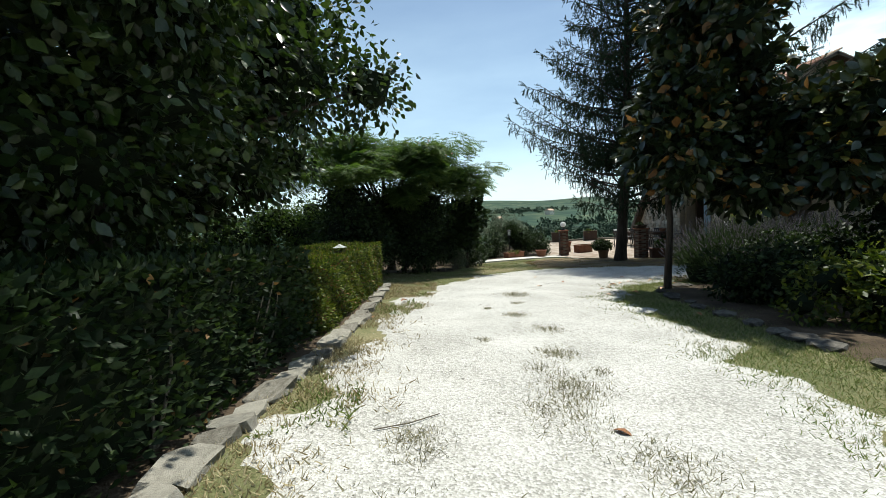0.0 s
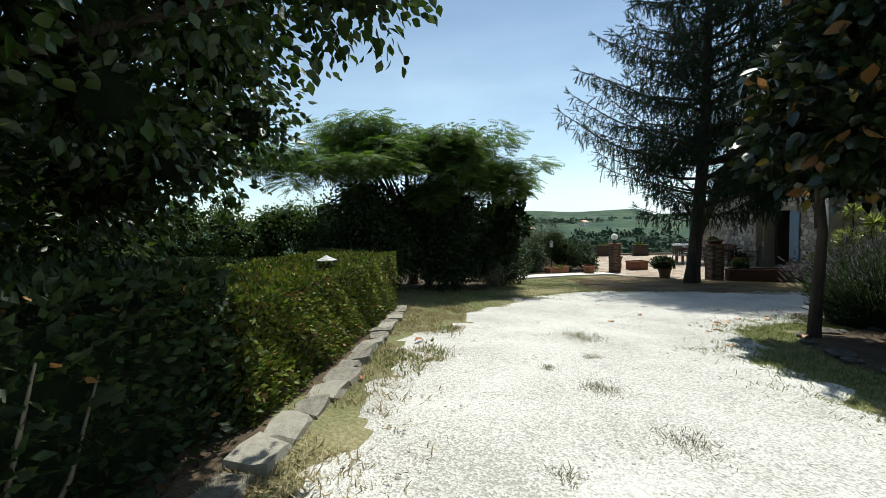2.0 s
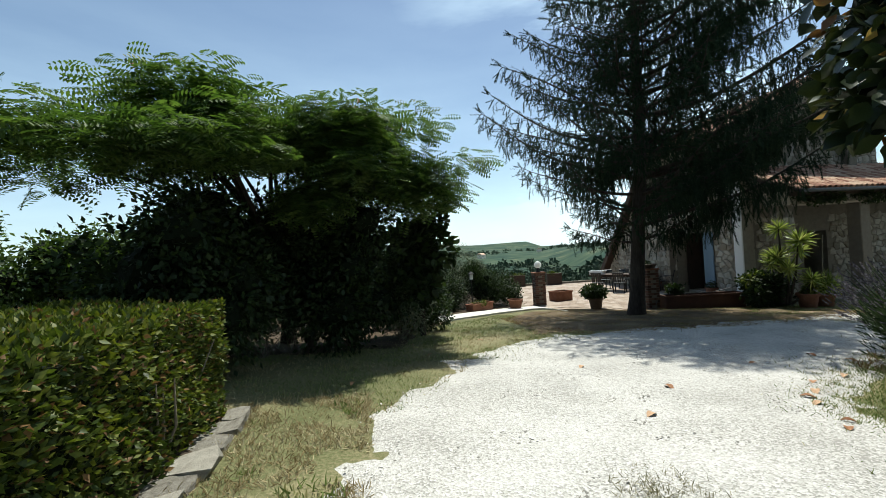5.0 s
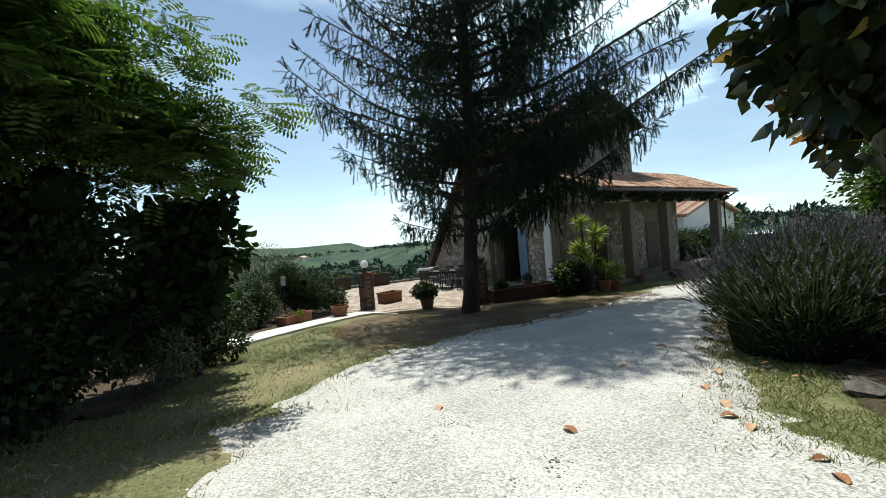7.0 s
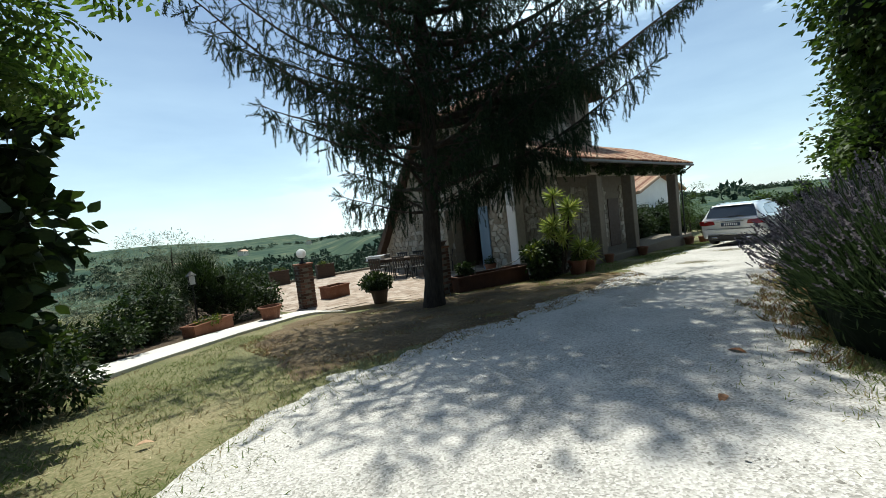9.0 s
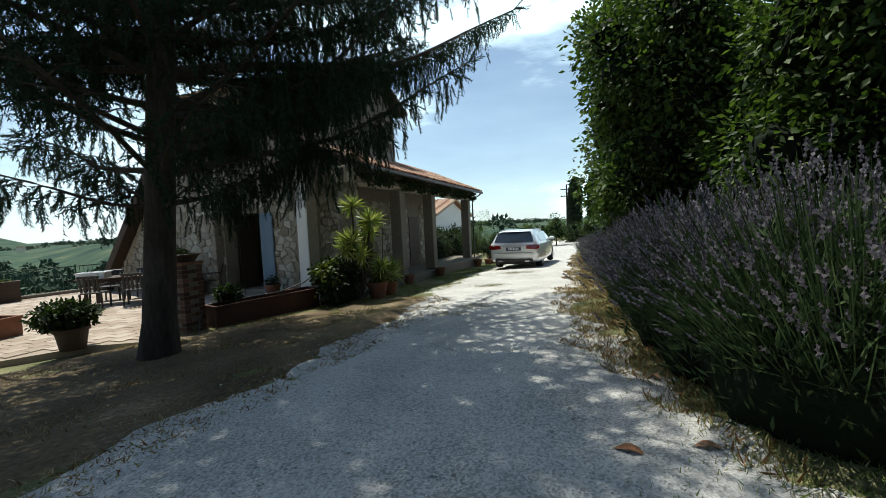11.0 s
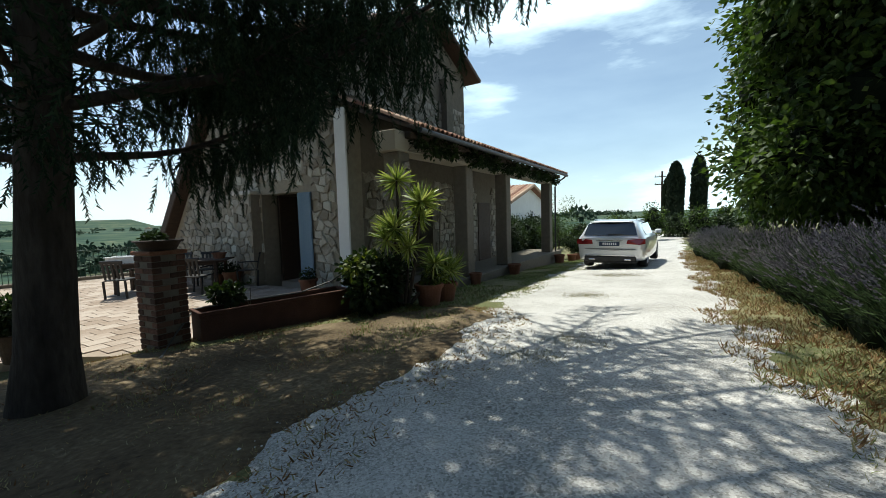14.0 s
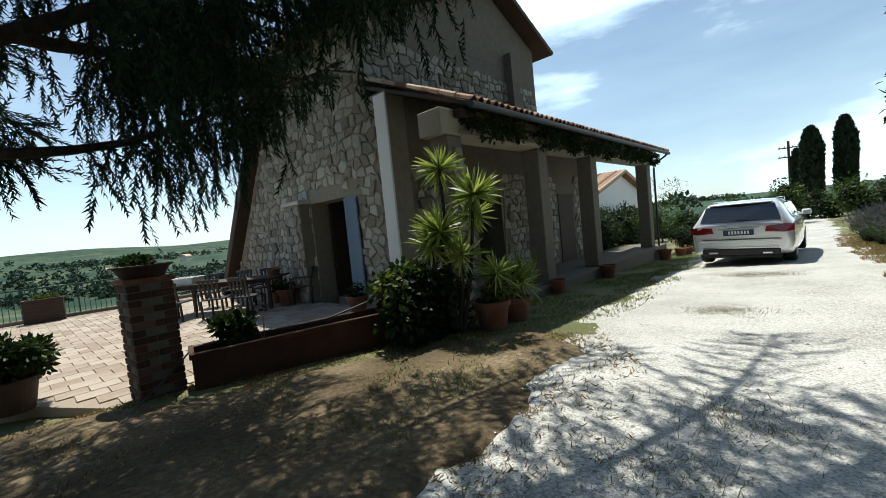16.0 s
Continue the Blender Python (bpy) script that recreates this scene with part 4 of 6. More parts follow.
    base = gz(-1.7, 12.9)
    t = thing("silk_tree", "spreading silk tree with feathery leaves and a flat crown", "tree", base)
    blobs = blob_set((-0.1, -0.9, 3.45), (3.1, 1.6, 0.5), 34, 0.62, 0.55, 3) + blob_set((1.5, -0.9, 2.6), (1.6, 1.2, 0.75), 26, 0.52, 0.6, 4) + blob_set((-0.9, -3.0, 2.95), (1.7, 0.9, 0.35), 14, 0.5, 0.5, 41) + [(-2.9, -2.0, 3.15, .6, .5, .25), (-2.4, -1.9, 2.7, .5, .4, .22), (3.0, -1.3, 2.95, .5, .4, .2)]
    v, f = limbs_to((0, 0, 0), blobs, 1.9, 0.13, 18)
    child("trunk", mesh_np("trunk", v, f, M["bark"], True), t)
    # one feathery leaf: a rib with two rows of narrow leaflets
    tv, tf = [], []
    for i in range(6):
        y = 0.08 + 0.92 * i / 6
        for s in (-1, 1):
            o = len(tv)
            ln = 0.30 * math.sin(math.pi * (0.15 + 0.8 * i / 6)) + 0.06
            tv += [(0, y, -0.12 * y * y), (s * ln * 0.6, y + 0.10, -0.02 - 0.12 * y * y), (s * ln, y + 0.03, -0.07 - 0.12 * y * y), (s * ln * 0.6, y - 0.015, -0.02 - 0.12 * y * y)]
            tf += [(o, o + 1, o + 2), (o, o + 2, o + 3)]
    n = 12500
    p, d = crown_points(n, blobs, 0.3)
    d[:, 2] = np.abs(d[:, 2]) * 0.4
    along = unit(d * np.array([1, 1, 0.2]) + rand_dirs(n) * np.array([0.5, 0.5, 0.22]) - np.array([0, 0, 0.2]))
    child("crown", leafmesh("crown", (tv, tf), p, along, rand_dirs(n, 3.0), 0.26 * rng.uniform(0.7, 1.3, n), M["mimosa_leaf"]), t)
    k = 60
    p, d = crown_points(k, [b for b in blobs[:30]], 0.8)
    p[:, 2] += 0.1
    child("blossom", leafmesh("blossom", LEAF_SIMPLE, np.repeat(p, 6, 0), rand_dirs(k * 6, 1.0), rand_dirs(k * 6), np.full(k * 6, 0.05), M["blossom"]), t, "small pink tufts")


silk_tree()
# dense shrubs under and beside it
leafy("laurel_shrub", "dense dark evergreen shrub under the silk tree", "shrub", gz(-1.2, 12.2), blob_set((-1.0, 12.3, 0.85), (1.35, 0.8, 1.35), 34, 0.6, 1.0, 5), 22000, 0.095, M["shrub_leaf"], LEAF_SIMPLE, 1.0, 0.06)
leafy("laurel_shrub", "dense dark evergreen shrub under the silk tree", "shrub", gz(-2.9, 12.4), blob_set((-2.9, 12.5, 0.95), (1.0, 0.8, 1.1), 22, 0.6, 1.0, 6), 14000, 0.095, M["shrub_leaf"], LEAF_SIMPLE, 1.0, 0.06)
leafy("laurel_shrub", "dense dark evergreen shrub under the silk tree", "shrub", gz(-2.3, 10.6), blob_set((-2.3, 10.6, 0.7), (0.9, 0.8, 1.0), 20, 0.55, 1.0, 66), 9000, 0.095, M["shrub_leaf"], LEAF_SIMPLE, 0.8, 0.05)
leafy("loquat", "loquat with long ribbed leaves in upright rosettes", "shrub", gz(0.75, 13.0), blob_set((0.6, 13.0, 0.55), (0.6, 0.5, 0.95), 18, 0.34, 1.0, 8) + [(1.2, 13.2, 1.75, .22, .22, .25), (1.05, 13.1, 1.45, .3, .3, .3)], 2600, 0.18, M["shrub_leaf"], LEAF_OVAL, 1.5, 0.05, core=0.4)
leafy("rose_bush", "light green leafy bush in a terracotta pot bed", "shrub", gz(0.35, 13.1), blob_set((0.6, 14.0, -0.35), (0.3, 0.25, 0.3), 6, 0.22, 1.0, 9), 1100, 0.075, M["hedge_leaf"], LEAF_SIMPLE, 0.4, 0.02)
# young magnolia by the verge
MAG = blob_set((4.5, 7.1, 2.4), (0.9, 0.85, 1.6), 26, 0.5, 1.0, 10) + blob_set((4.7, 6.8, 4.3), (0.8, 0.75, 1.9), 22, 0.5, 1.0, 11) + blob_set((5.2, 6.5, 1.9), (0.7, 0.7, 0.9), 9, 0.5, 1.0, 21) + blob_set((5.9, 5.9, 2.0), (0.8, 0.7, 0.9), 9, 0.5, 1.0, 22)
leafy("magnolia", "young magnolia with glossy leaves, rusty beneath", "tree", gz(4.1, 7.3), MAG, 16500, 0.19, M["magnolia_leaf"], LEAF_OVAL, 2.6, 0.065, extra=(1500, M["rust_leaf"], "rust-brown turned leaves"), hollow=0.4, nlimb=14, core=0.45)
# darker trees behind the magnolia
leafy("bay_bush", "dark bay bush on the planted bank", "shrub", gz(7.4, 5.4), blob_set((7.4, 5.4, 0.45), (1.3, 1.1, 0.75), 18, 0.6, 1.0, 12), 9500, 0.11, M["shrub_leaf"], LEAF_SIMPLE, 0.8, 0.07)
leafy("rosemary_bush", "low dark bush on the planted bank", "shrub", gz(5.6, 6.4), blob_set((5.7, 6.3, 0.0), (1.4, 1.0, 0.3), 12, 0.4, 0.9, 13), 4200, 0.08, M["shrub_leaf"], LEAF_SIMPLE, 0.3, 0.04)
leafy("rosemary_bush", "low dark bush on the planted bank", "shrub", gz(5.4, 3.4), blob_set((5.5, 3.3, 0.1), (1.3, 1.2, 0.3), 12, 0.42, 0.9, 14), 4200, 0.08, M["shrub_leaf"], LEAF_SIMPLE, 0.3, 0.04)
for x, y, h, sd in ((4.6, 5.6, 0.75, 161), (4.5, 4.3, 0.7, 162), (4.7, 2.4, 0.8, 163), (6.2, 4.6, 1.0, 164), (6.6, 2.2, 1.1, 165), (5.6, 1.0, 0.9, 166), (6.3, 7.2, 0.8, 167), (8.6, 6.9, 1.0, 168)):
    leafy("bank_bush", "dark leafy bush crowding the shaded bank", "shrub", gz(x, y), blob_set((x, y, float(land(x, y)) + h * 0.5), (0.6, 0.6, h * 0.42), 12, 0.36, 0.95, sd), 3000, 0.085, M["shrub_leaf"] if sd % 3 else M["hedge_leaf"], LEAF_SIMPLE, 0.35, 0.035, nlimb=6)
# linden beyond the lavender
LIN = blob_set((16.4, 7.3, 3.6), (2.7, 2.6, 4.3), 90, 1.0, 1.0, 15) + blob_set((16.5, 7.7, 1.2), (2.4, 2.0, 0.9), 26, 0.85, 1.0, 19)
leafy("linden", "large full linden with broad green leaves", "tree", gz(16.4, 7.0), LIN, 64000, 0.17, M["linden_leaf"], LEAF_SIMPLE, 3.5, 0.22, hollow=0.5, nlimb=24)
leafy("linden", "large full linden with broad green leaves", "tree", gz(12.0, 5.0), blob_set((12.0, 5.0, 3.2), (2.7, 2.0, 4.2), 70, 1.0, 1.0, 16) + blob_set((12.6, 5.8, 1.2), (2.6, 1.4, 0.9), 26, 0.9, 1.0, 20), 44000, 0.16, M["linden_leaf"], LEAF_SIMPLE, 3.0, 0.2, hollow=0.5, nlimb=18)
for x, y, sd in ((26.6, 17.6, 171), (28.2, 18.0, 172), (29.9, 18.2, 173), (31.6, 18.2, 174)):
    leafy("screen_bush", "dark evergreen bush in front of the white outbuilding", "shrub", gz(x, y), blob_set((x, y, -0.75), (0.75, 0.5, 1.0), 14, 0.5, 1.0, sd), 2600, 0.13, M["shrub_leaf"], LEAF_SIMPLE, 0.8, 0.05, nlimb=6)
# olive and broom beyond the walkway
leafy("olive_tree", "grey-green olive tree at the terrace edge", "tree", gz(3.2, 21.5), blob_set((3.2, 21.5, 0.35), (1.5, 1.2, 0.75), 18, 0.5, 0.9, 17), 9000, 0.085, M["olive_leaf"], LEAF_NARROW, 1.2, 0.07, core=0)
leafy("rosemary_shrub", "upright green shrub behind the pots", "shrub", gz(3.4, 18.7), blob_set((3.3, 19.0, -0.35), (1.2, 0.6, 0.55), 18, 0.34, 1.3, 18), 9000, 0.11, M["shrub_leaf"], LEAF_NARROW, 0.5, 0.03, droop=-0.8, core=0.4)


def clipped_hedge(name, label, x0, x1, y0, y1, h, n, leaf, size=0.05, extra=0, level=0.0):
    """A box hedge: leaves on and just inside its faces, with the bare branches inside."""
    t = thing(name, label, "hedge", gz((x0 + x1) / 2, (y0 + y1) / 2))
    o = np.array(t.matrix_basis.translation)

    def pts(n):
        sx, sy = x1 - x0, y1 - y0
        areas = np.array([sx * sy, h * sy, h * sy, h * sx, h * sx])
        which = rng.choice(5, n, p=areas / areas.sum())
        u, v, dep = rng.random(n), rng.random(n), np.abs(rng.normal(0, 0.06, n))
        X, Y, Z = x0 + u * sx, y0 + v * sy, np.full(n, h)
        N = np.tile([0.0, 0, 1], (n, 1))
        for k, (ax, val, nn) in enumerate(((0, x0, (-1, 0, 0)), (0, x1, (1, 0, 0)), (1, y0, (0, -1, 0)), (1, y1, (0, 1, 0))), 1):
            s = which == k
            Z[s] = rng.random(s.sum()) ** 0.8 * h
            (X if ax == 0 else Y)[s] = val
            N[s] = nn
        P = np.stack([X, Y, Z], -1) - N * dep[:, None] + N * (0.045 * wob(X * 3, Y * 3 + Z * 4, 1.0))[:, None]
        P[:, 2] *= 1.0 - level * (y1 - P[:, 1]) / h
        P[:, 2] += land(P[:, 0], P[:, 1])
        return P - o, N
    p, N = pts(n)
    child("foliage", leafmesh("foliage", LEAF_SIMPLE, p, unit(N + rand_dirs(n) * 0.9 + np.array([0, 0, 0.35])), rand_dirs(n, 0.5), size * rng.uniform(0.7, 1.3, n), leaf), t)
    if extra:
        p, N = pts(extra)
        child("scorched_foliage", leafmesh("scorched_foliage", LEAF_SIMPLE, p, unit(N + rand_dirs(extra)), rand_dirs(extra), size * rng.uniform(0.7, 1.2, extra), M["hedge_rust"]), t, "scorched brown leaves")
    paths = []
    for i in range(int((y1 - y0) * (x1 - x0) * 5)):
        x, y = random.uniform(x0 + .1, x1 - .1), random.uniform(y0 + .1, y1 - .1)
        zz = float(land(x, y))
        s = Vector((x, y, zz - 0.05)) - Vector(o)
        for q in range(4):
            e = s + Vector((random.uniform(-.25, .25), random.uniform(-.25, .25), (h - level * (y1 - y)) * random.uniform(.6, .95)))
            paths.append([(tuple(s), 0.012), (tuple((s + e) / 2 + Vector((random.uniform(-.05, .05), random.uniform(-.05, .05), 0))), 0.009), (tuple(e), 0.004)])
    v, f = tubes(paths, 4)
    tagged(child("branchwork", mesh_np("branchwork", v, f, M["twig"]), t), kind="stuff")
    # near-black solid heart: paints the inner shade, lets no light straight through
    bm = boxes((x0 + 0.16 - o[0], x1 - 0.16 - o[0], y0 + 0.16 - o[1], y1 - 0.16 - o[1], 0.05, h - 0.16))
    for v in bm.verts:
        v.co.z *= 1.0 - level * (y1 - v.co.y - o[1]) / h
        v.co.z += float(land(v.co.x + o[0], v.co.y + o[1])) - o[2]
    part("inner_growth", bm, M["shade_leaf"], t)
    return t


clipped_hedge("privet_hedge", "clipped privet hedge with yellow-green tips and scorched patches", -2.75, -1.38, 4.35, 8.9, 0.98, 52000, M["hedge_leaf"], 0.046, 6500, level=0.04)
# The darker leaves here stand in for the deep shade below the pear tree.
clipped_hedge("laurustinus_hedge", "broad-leaved hedge under the pear tree, leaves darkened to give its deep shade", -2.8, -1.44, -3.5, 4.3, 1.0, 34000, M["shrub_leaf"], 0.062, 500)
clipped_hedge("box_hedge", "low clipped hedge across the garden", -9.5, -3.4, 10.6, 11.4, 0.72, 18000, M["shrub_leaf"], 0.06)
for i in range(9):
    x, y = -12.5 + i * 1.0, 14.6 + 0.3 * math.sin(i * 2.1)
    leafy("laurel", "tall leafy laurel in the hedge closing the garden", "shrub", gz(x, y), blob_set((x, y, float(land(x, y)) + 1.2), (0.6, 0.5, 1.25), 12, 0.5, 1.0, 120 + i), 3000, 0.11, M["linden_leaf"], LEAF_SIMPLE, 1.2, 0.05, group="laurel hedge", nlimb=6)


def lavender():
    """A long row of lavender: stems with narrow leaves and flower spikes at their ends."""
    r = np.random.default_rng(21)
    sv, sf = [], []
    # stem template: curved thin blade with four leaves
    stem_v = [(-0.004, 0, 0), (0.004, 0, 0), (0.003, 0.55, 0.02), (-0.003, 0.55, 0.02), (0.002, 1.0, 0.08), (-0.002, 1.0, 0.08)]
    stem_f = [(0, 1, 2), (0, 2, 3), (3, 2, 4), (3, 4, 5)]
    for y, s, d in ((0.12, 1, 0.1), (0.2, -1, 0.1), (0.3, 1, 0.09), (0.4, -1, 0.08), (0.5, 1, 0.07), (0.62, -1, 0.06)):
        o = len(stem_v)
        stem_v += [(0, y, 0.01), (s * d * 0.5, y + 0.06, 0.03), (s * d, y + 0.13, 0.02)]
        stem_f += [(o, o + 1, o + 2)]
    spike_v, spike_f = [], []
    for k, (y, w) in enumerate(((0.0, 0.35), (0.3, 0.5), (0.55, 0.42), (0.8, 0.28))):
        for a in (0, 2.1, 4.2):
            o = len(spike_v)
            c, s_ = math.cos(a + k), math.sin(a + k)
            spike_v += [(0, y, 0), (w * 0.35 * c, y + 0.14, w * 0.35 * s_), (0, y + 0.3, 0)]
            spike_f += [(o, o + 1, o + 2)]
    clumps = [(5.8, 8.2, 0.85, 1.22)]
    x = 6.5
    while x < 27:
        clumps.append((x + r.uniform(-.1, .1), 8.28 + 0.055 * (x - 6) + r.uniform(-.12, .12), r.uniform(0.66, 0.84) + (0.1 if x < 9 else 0), r.uniform(0.85, 1.0) + 0.32 * max(0.0, min(1.0, (11.5 - x) / 3.5))))
        x += 0.78
    first = None
    for i, (cx, cy, rad, h) in enumerate(clumps):
        t = thing("lavender_bush", "bushy lavender in faded bloom along the drive", "lavender", gz(cx, cy), group="lavender row")
        n = 1150 if cx < 9 else (700 if cx < 13 else 380)
        a, q = r.uniform(0, 2 * np.pi, n), np.sqrt(r.random(n))
        base = np.stack([0.35 * rad * q * np.cos(a), 0.35 * rad * q * np.sin(a), np.zeros(n)], -1)
        tip = np.stack([rad * 1.3 * q * np.cos(a), rad * 1.3 * q * np.sin(a), h * (1.02 - 0.42 * q ** 2.2) * r.uniform(0.78, 1.08, n)], -1) + r.normal(0, 0.085, (n, 3))
        d = tip - base
        L = np.linalg.norm(d, axis=1)
        v, f = scatter(stem_v, stem_f, base, d, np.tile([0.2, 0.1, 1.0], (n, 1)) + r.normal(0, 0.4, (n, 3)), L)
        tagged(child("stem_tuft", mesh_np("stem_tuft", v, f, M["lavender_leaf"]), t), kind="stuff")
        k2 = n * 4
        a2, q2 = r.uniform(0, 2 * np.pi, k2), np.sqrt(r.random(k2))
        pp = np.stack([rad * 1.05 * q2 * np.cos(a2), rad * 1.05 * q2 * np.sin(a2), h * (0.9 - 0.45 * q2 ** 2.2) * r.random(k2) ** 0.4], -1)
        dd = np.stack([np.cos(a2) * q2, np.sin(a2) * q2, np.full(k2, 0.9)], -1) + r.normal(0, 0.45, (k2, 3))
        v, f = scatter(*LEAF_NARROW, pp, dd, rand_dirs(k2), r.uniform(0.06, 0.11, k2))
        child("foliage", mesh_np("foliage", v, f, M["lavender_leaf"]), t)
        # near-black mound in place of the shade among the stems
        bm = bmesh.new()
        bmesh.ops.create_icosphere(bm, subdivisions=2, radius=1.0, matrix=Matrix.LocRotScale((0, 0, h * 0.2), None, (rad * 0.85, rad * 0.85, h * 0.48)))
        part("inner_growth", bm, M["shade_leaf"], t)
        m = int(n * 0.9)
        sel = r.choice(n, m, replace=False)
        v, f = scatter(spike_v, spike_f, tip[sel] - unit(d[sel]) * 0.03, unit(d[sel]) + r.normal(0, 0.2, (m, 3)), rand_dirs(m), r.uniform(0.06, 0.105, m))
        tagged(child("bloom", mesh_np("bloom", v, f, M["lavender_flower"]), t, "faded violet flower spikes"), kind="stuff")


lavender()


# ---- car ----
def car():
    """Silver estate car, seen from behind; x ahead, y to its left, z up, base under the rear axle's middle."""
    k = 1.02
    c = thing("car", "parked silver estate car with dark glass and red tail lights", "car", (18.5, 12.34, float(land(19.4, 12.3)) + 0.02), -2.5)
    # cross-sections from the tail: (x, half width low, half width belt, z low, z belt, roof half width, z roof)
    sec = [(-0.052, 0.76, 0.83, 0.42, 0.76, 0.76, 0.95), (-0.045, 0.80, 0.86, 0.38, 0.80, 0.77, 0.98), (0.0, 0.86, 0.91, 0.31, 0.90, 0.76, 1.04), (0.10, 0.91, 0.935, 0.29, 0.98, 0.73, 1.22), (0.26, 0.92, 0.94, 0.27, 0.99, 0.69, 1.41), (0.5, 0.925, 0.945, 0.26, 0.99, 0.66, 1.475), (1.3, 0.93, 0.95, 0.25, 0.975, 0.65, 1.50),
           (2.3, 0.93, 0.95, 0.25, 0.96, 0.64, 1.48), (2.9, 0.92, 0.94, 0.25, 0.95, 0.61, 1.39), (3.5, 0.91, 0.92, 0.25, 0.92, 0.60, 1.02), (4.1, 0.89, 0.89, 0.25, 0.83, 0.66, 0.90), (4.5, 0.80, 0.80, 0.27, 0.68, 0.60, 0.76), (4.68, 0.66, 0.66, 0.33, 0.55, 0.5, 0.6)]
    bm = bmesh.new()
    rings = []
    for x, wl_, wb, zl, zb, wr, zr in sec:
        half = [(wl_ * 0.86, zl), (wl_ * 0.985, zl + 0.02), (wl_, zl + 0.09), (wb * 1.004, zl + 0.6 * (zb - zl)), (wb, zb - 0.05), (wb * 0.993, zb - 0.015), (wb * 0.965, zb + 0.008), (wr + 0.12 * (wb - wr), zr - 0.16 * (zr - zb)), (wr, zr - 0.035), (wr * 0.955, zr - 0.006), (wr * 0.5, zr + 0.012)]
        pts = half + [(-y, z) for y, z in half[::-1]]
        rings.append([bm.verts.new((x * k, y * k, z * k)) for y, z in pts])
    n = len(rings[0])
    for a, b in zip(rings, rings[1:]):
        for i in range(n):
            bm.faces.new((a[i], b[i], b[(i + 1) % n], a[(i + 1) % n]))
    bm.faces.new(rings[0])
    bm.faces.new(rings[-1][::-1])
    bmesh.ops.recalc_face_normals(bm, faces=bm.faces)
    body = part("body", bm, M["car_paint"], c, "silver paint", smooth=True)
    mod = body.modifiers.new("round", "SUBSURF")
    mod.levels = mod.render_levels = 2

    def quadpatch(name, pts, th, mat, parent, label=""):
        b2 = bmesh.new()
        vs = [b2.verts.new(tuple(q * k for q in p)) for p in pts]
        fc = b2.faces.new(vs)
        b2.normal_update()
        r = bmesh.ops.extrude_face_region(b2, geom=[fc])
        nv = [v for v in r["geom"] if isinstance(v, bmesh.types.BMVert)]
        bmesh.ops.translate(b2, vec=fc.normal * -th, verts=nv)
        bmesh.ops.recalc_face_normals(b2, faces=b2.faces)
        return part(name, b2, mat, parent, label)
    # rear window and side windows lie just proud of the body
    rw = quadpatch("rear_window", [(0.01, 0.74, 1.045), (-0.035, 0.0, 1.035), (0.01, -0.74, 1.045), (0.20, -0.64, 1.39), (0.155, 0.0, 1.415), (0.20, 0.64, 1.39)], 0.02, M["tint_glass"], c, "dark tinted rear window")
    part("wiper", boxes((-0.045 * k, -0.03 * k, -0.36 * k, 0.05 * k, 1.07 * k, 1.085 * k)), M["black_plastic"], rw)
    for s in (-1, 1):
        quadpatch("side_window", [(0.62, s * 0.895, 1.04), (2.05, s * 0.915, 1.02), (2.95, s * 0.905, 1.0), (2.55, s * 0.72, 1.36), (1.6, s * 0.705, 1.39), (0.75, s * 0.70, 1.35)], 0.012, M["tint_glass"], c, "dark side glass")
        quadpatch("tail_light", [(-0.088, s * 0.47, 0.80), (-0.075, s * 0.80, 0.775), (0.0, s * 0.955, 0.80), (0.0, s * 0.955, 0.94), (-0.07, s * 0.80, 0.95), (-0.084, s * 0.50, 0.92)], 0.02, M["red_lens"], c, "dark red tail light")
        quadpatch("reflector", [(-0.06, s * 0.45, 0.36), (-0.04, s * 0.72, 0.37), (-0.03, s * 0.73, 0.42), (-0.06, s * 0.45, 0.40)], 0.012, M["black_plastic"], c)
        v, f = tubes([[((0.75 * k, s * 0.60 * k, 1.44 * k), 0.012), ((0.85 * k, s * 0.62 * k, 1.50 * k), 0.014), ((2.5 * k, s * 0.62 * k, 1.50 * k), 0.014), ((2.65 * k, s * 0.6 * k, 1.43 * k), 0.012)]], 6)
        child("roof_rail", mesh_np("roof_rail", v, f, M["chrome"], True), c)
        mir = bmesh.new()
        box(mir, 2.95 * k, 3.1 * k, (s * 1.0 - 0.1) * k, (s * 1.0 + 0.1) * k, 0.98 * k, 1.12 * k, bevel=0.03)
        part("mirror", mir, M["car_paint"], c)
    part("bumper_grille", boxes((-0.075 * k, 0.02, -0.72 * k, 0.72 * k, 0.27 * k, 0.44 * k), bevel=0.03), M["black_plastic"], c, "black lower bumper insert")
    part("bumper_trim", boxes((-0.085 * k, -0.06 * k, -0.70 * k, 0.70 * k, 0.445 * k, 0.47 * k), bevel=0.004), M["chrome"], c)
    part("tailgate_seam", boxes((-0.078 * k, -0.03 * k, -0.7 * k, 0.7 * k, 0.645 * k, 0.653 * k)), M["dark_trim"], c)
    part("tailgate_strip", boxes((-0.08 * k, -0.05 * k, -0.38 * k, 0.38 * k, 0.895 * k, 0.915 * k), bevel=0.004), M["chrome"], c)
    pl = part("number_plate", boxes((-0.095 * k, -0.06 * k, -0.28 * k, 0.28 * k, 0.735 * k, 0.86 * k), bevel=0.003), M["plate_blue"], c, "dark number plate with pale unreadable characters")
    for i in range(7):
        part("character", boxes((-0.098 * k, -0.0952 * k, (-0.2 + i * 0.058) * k, (-0.165 + i * 0.058) * k, 0.765 * k, 0.835 * k)), M["plate"], pl)
    for s in (-1, 1):
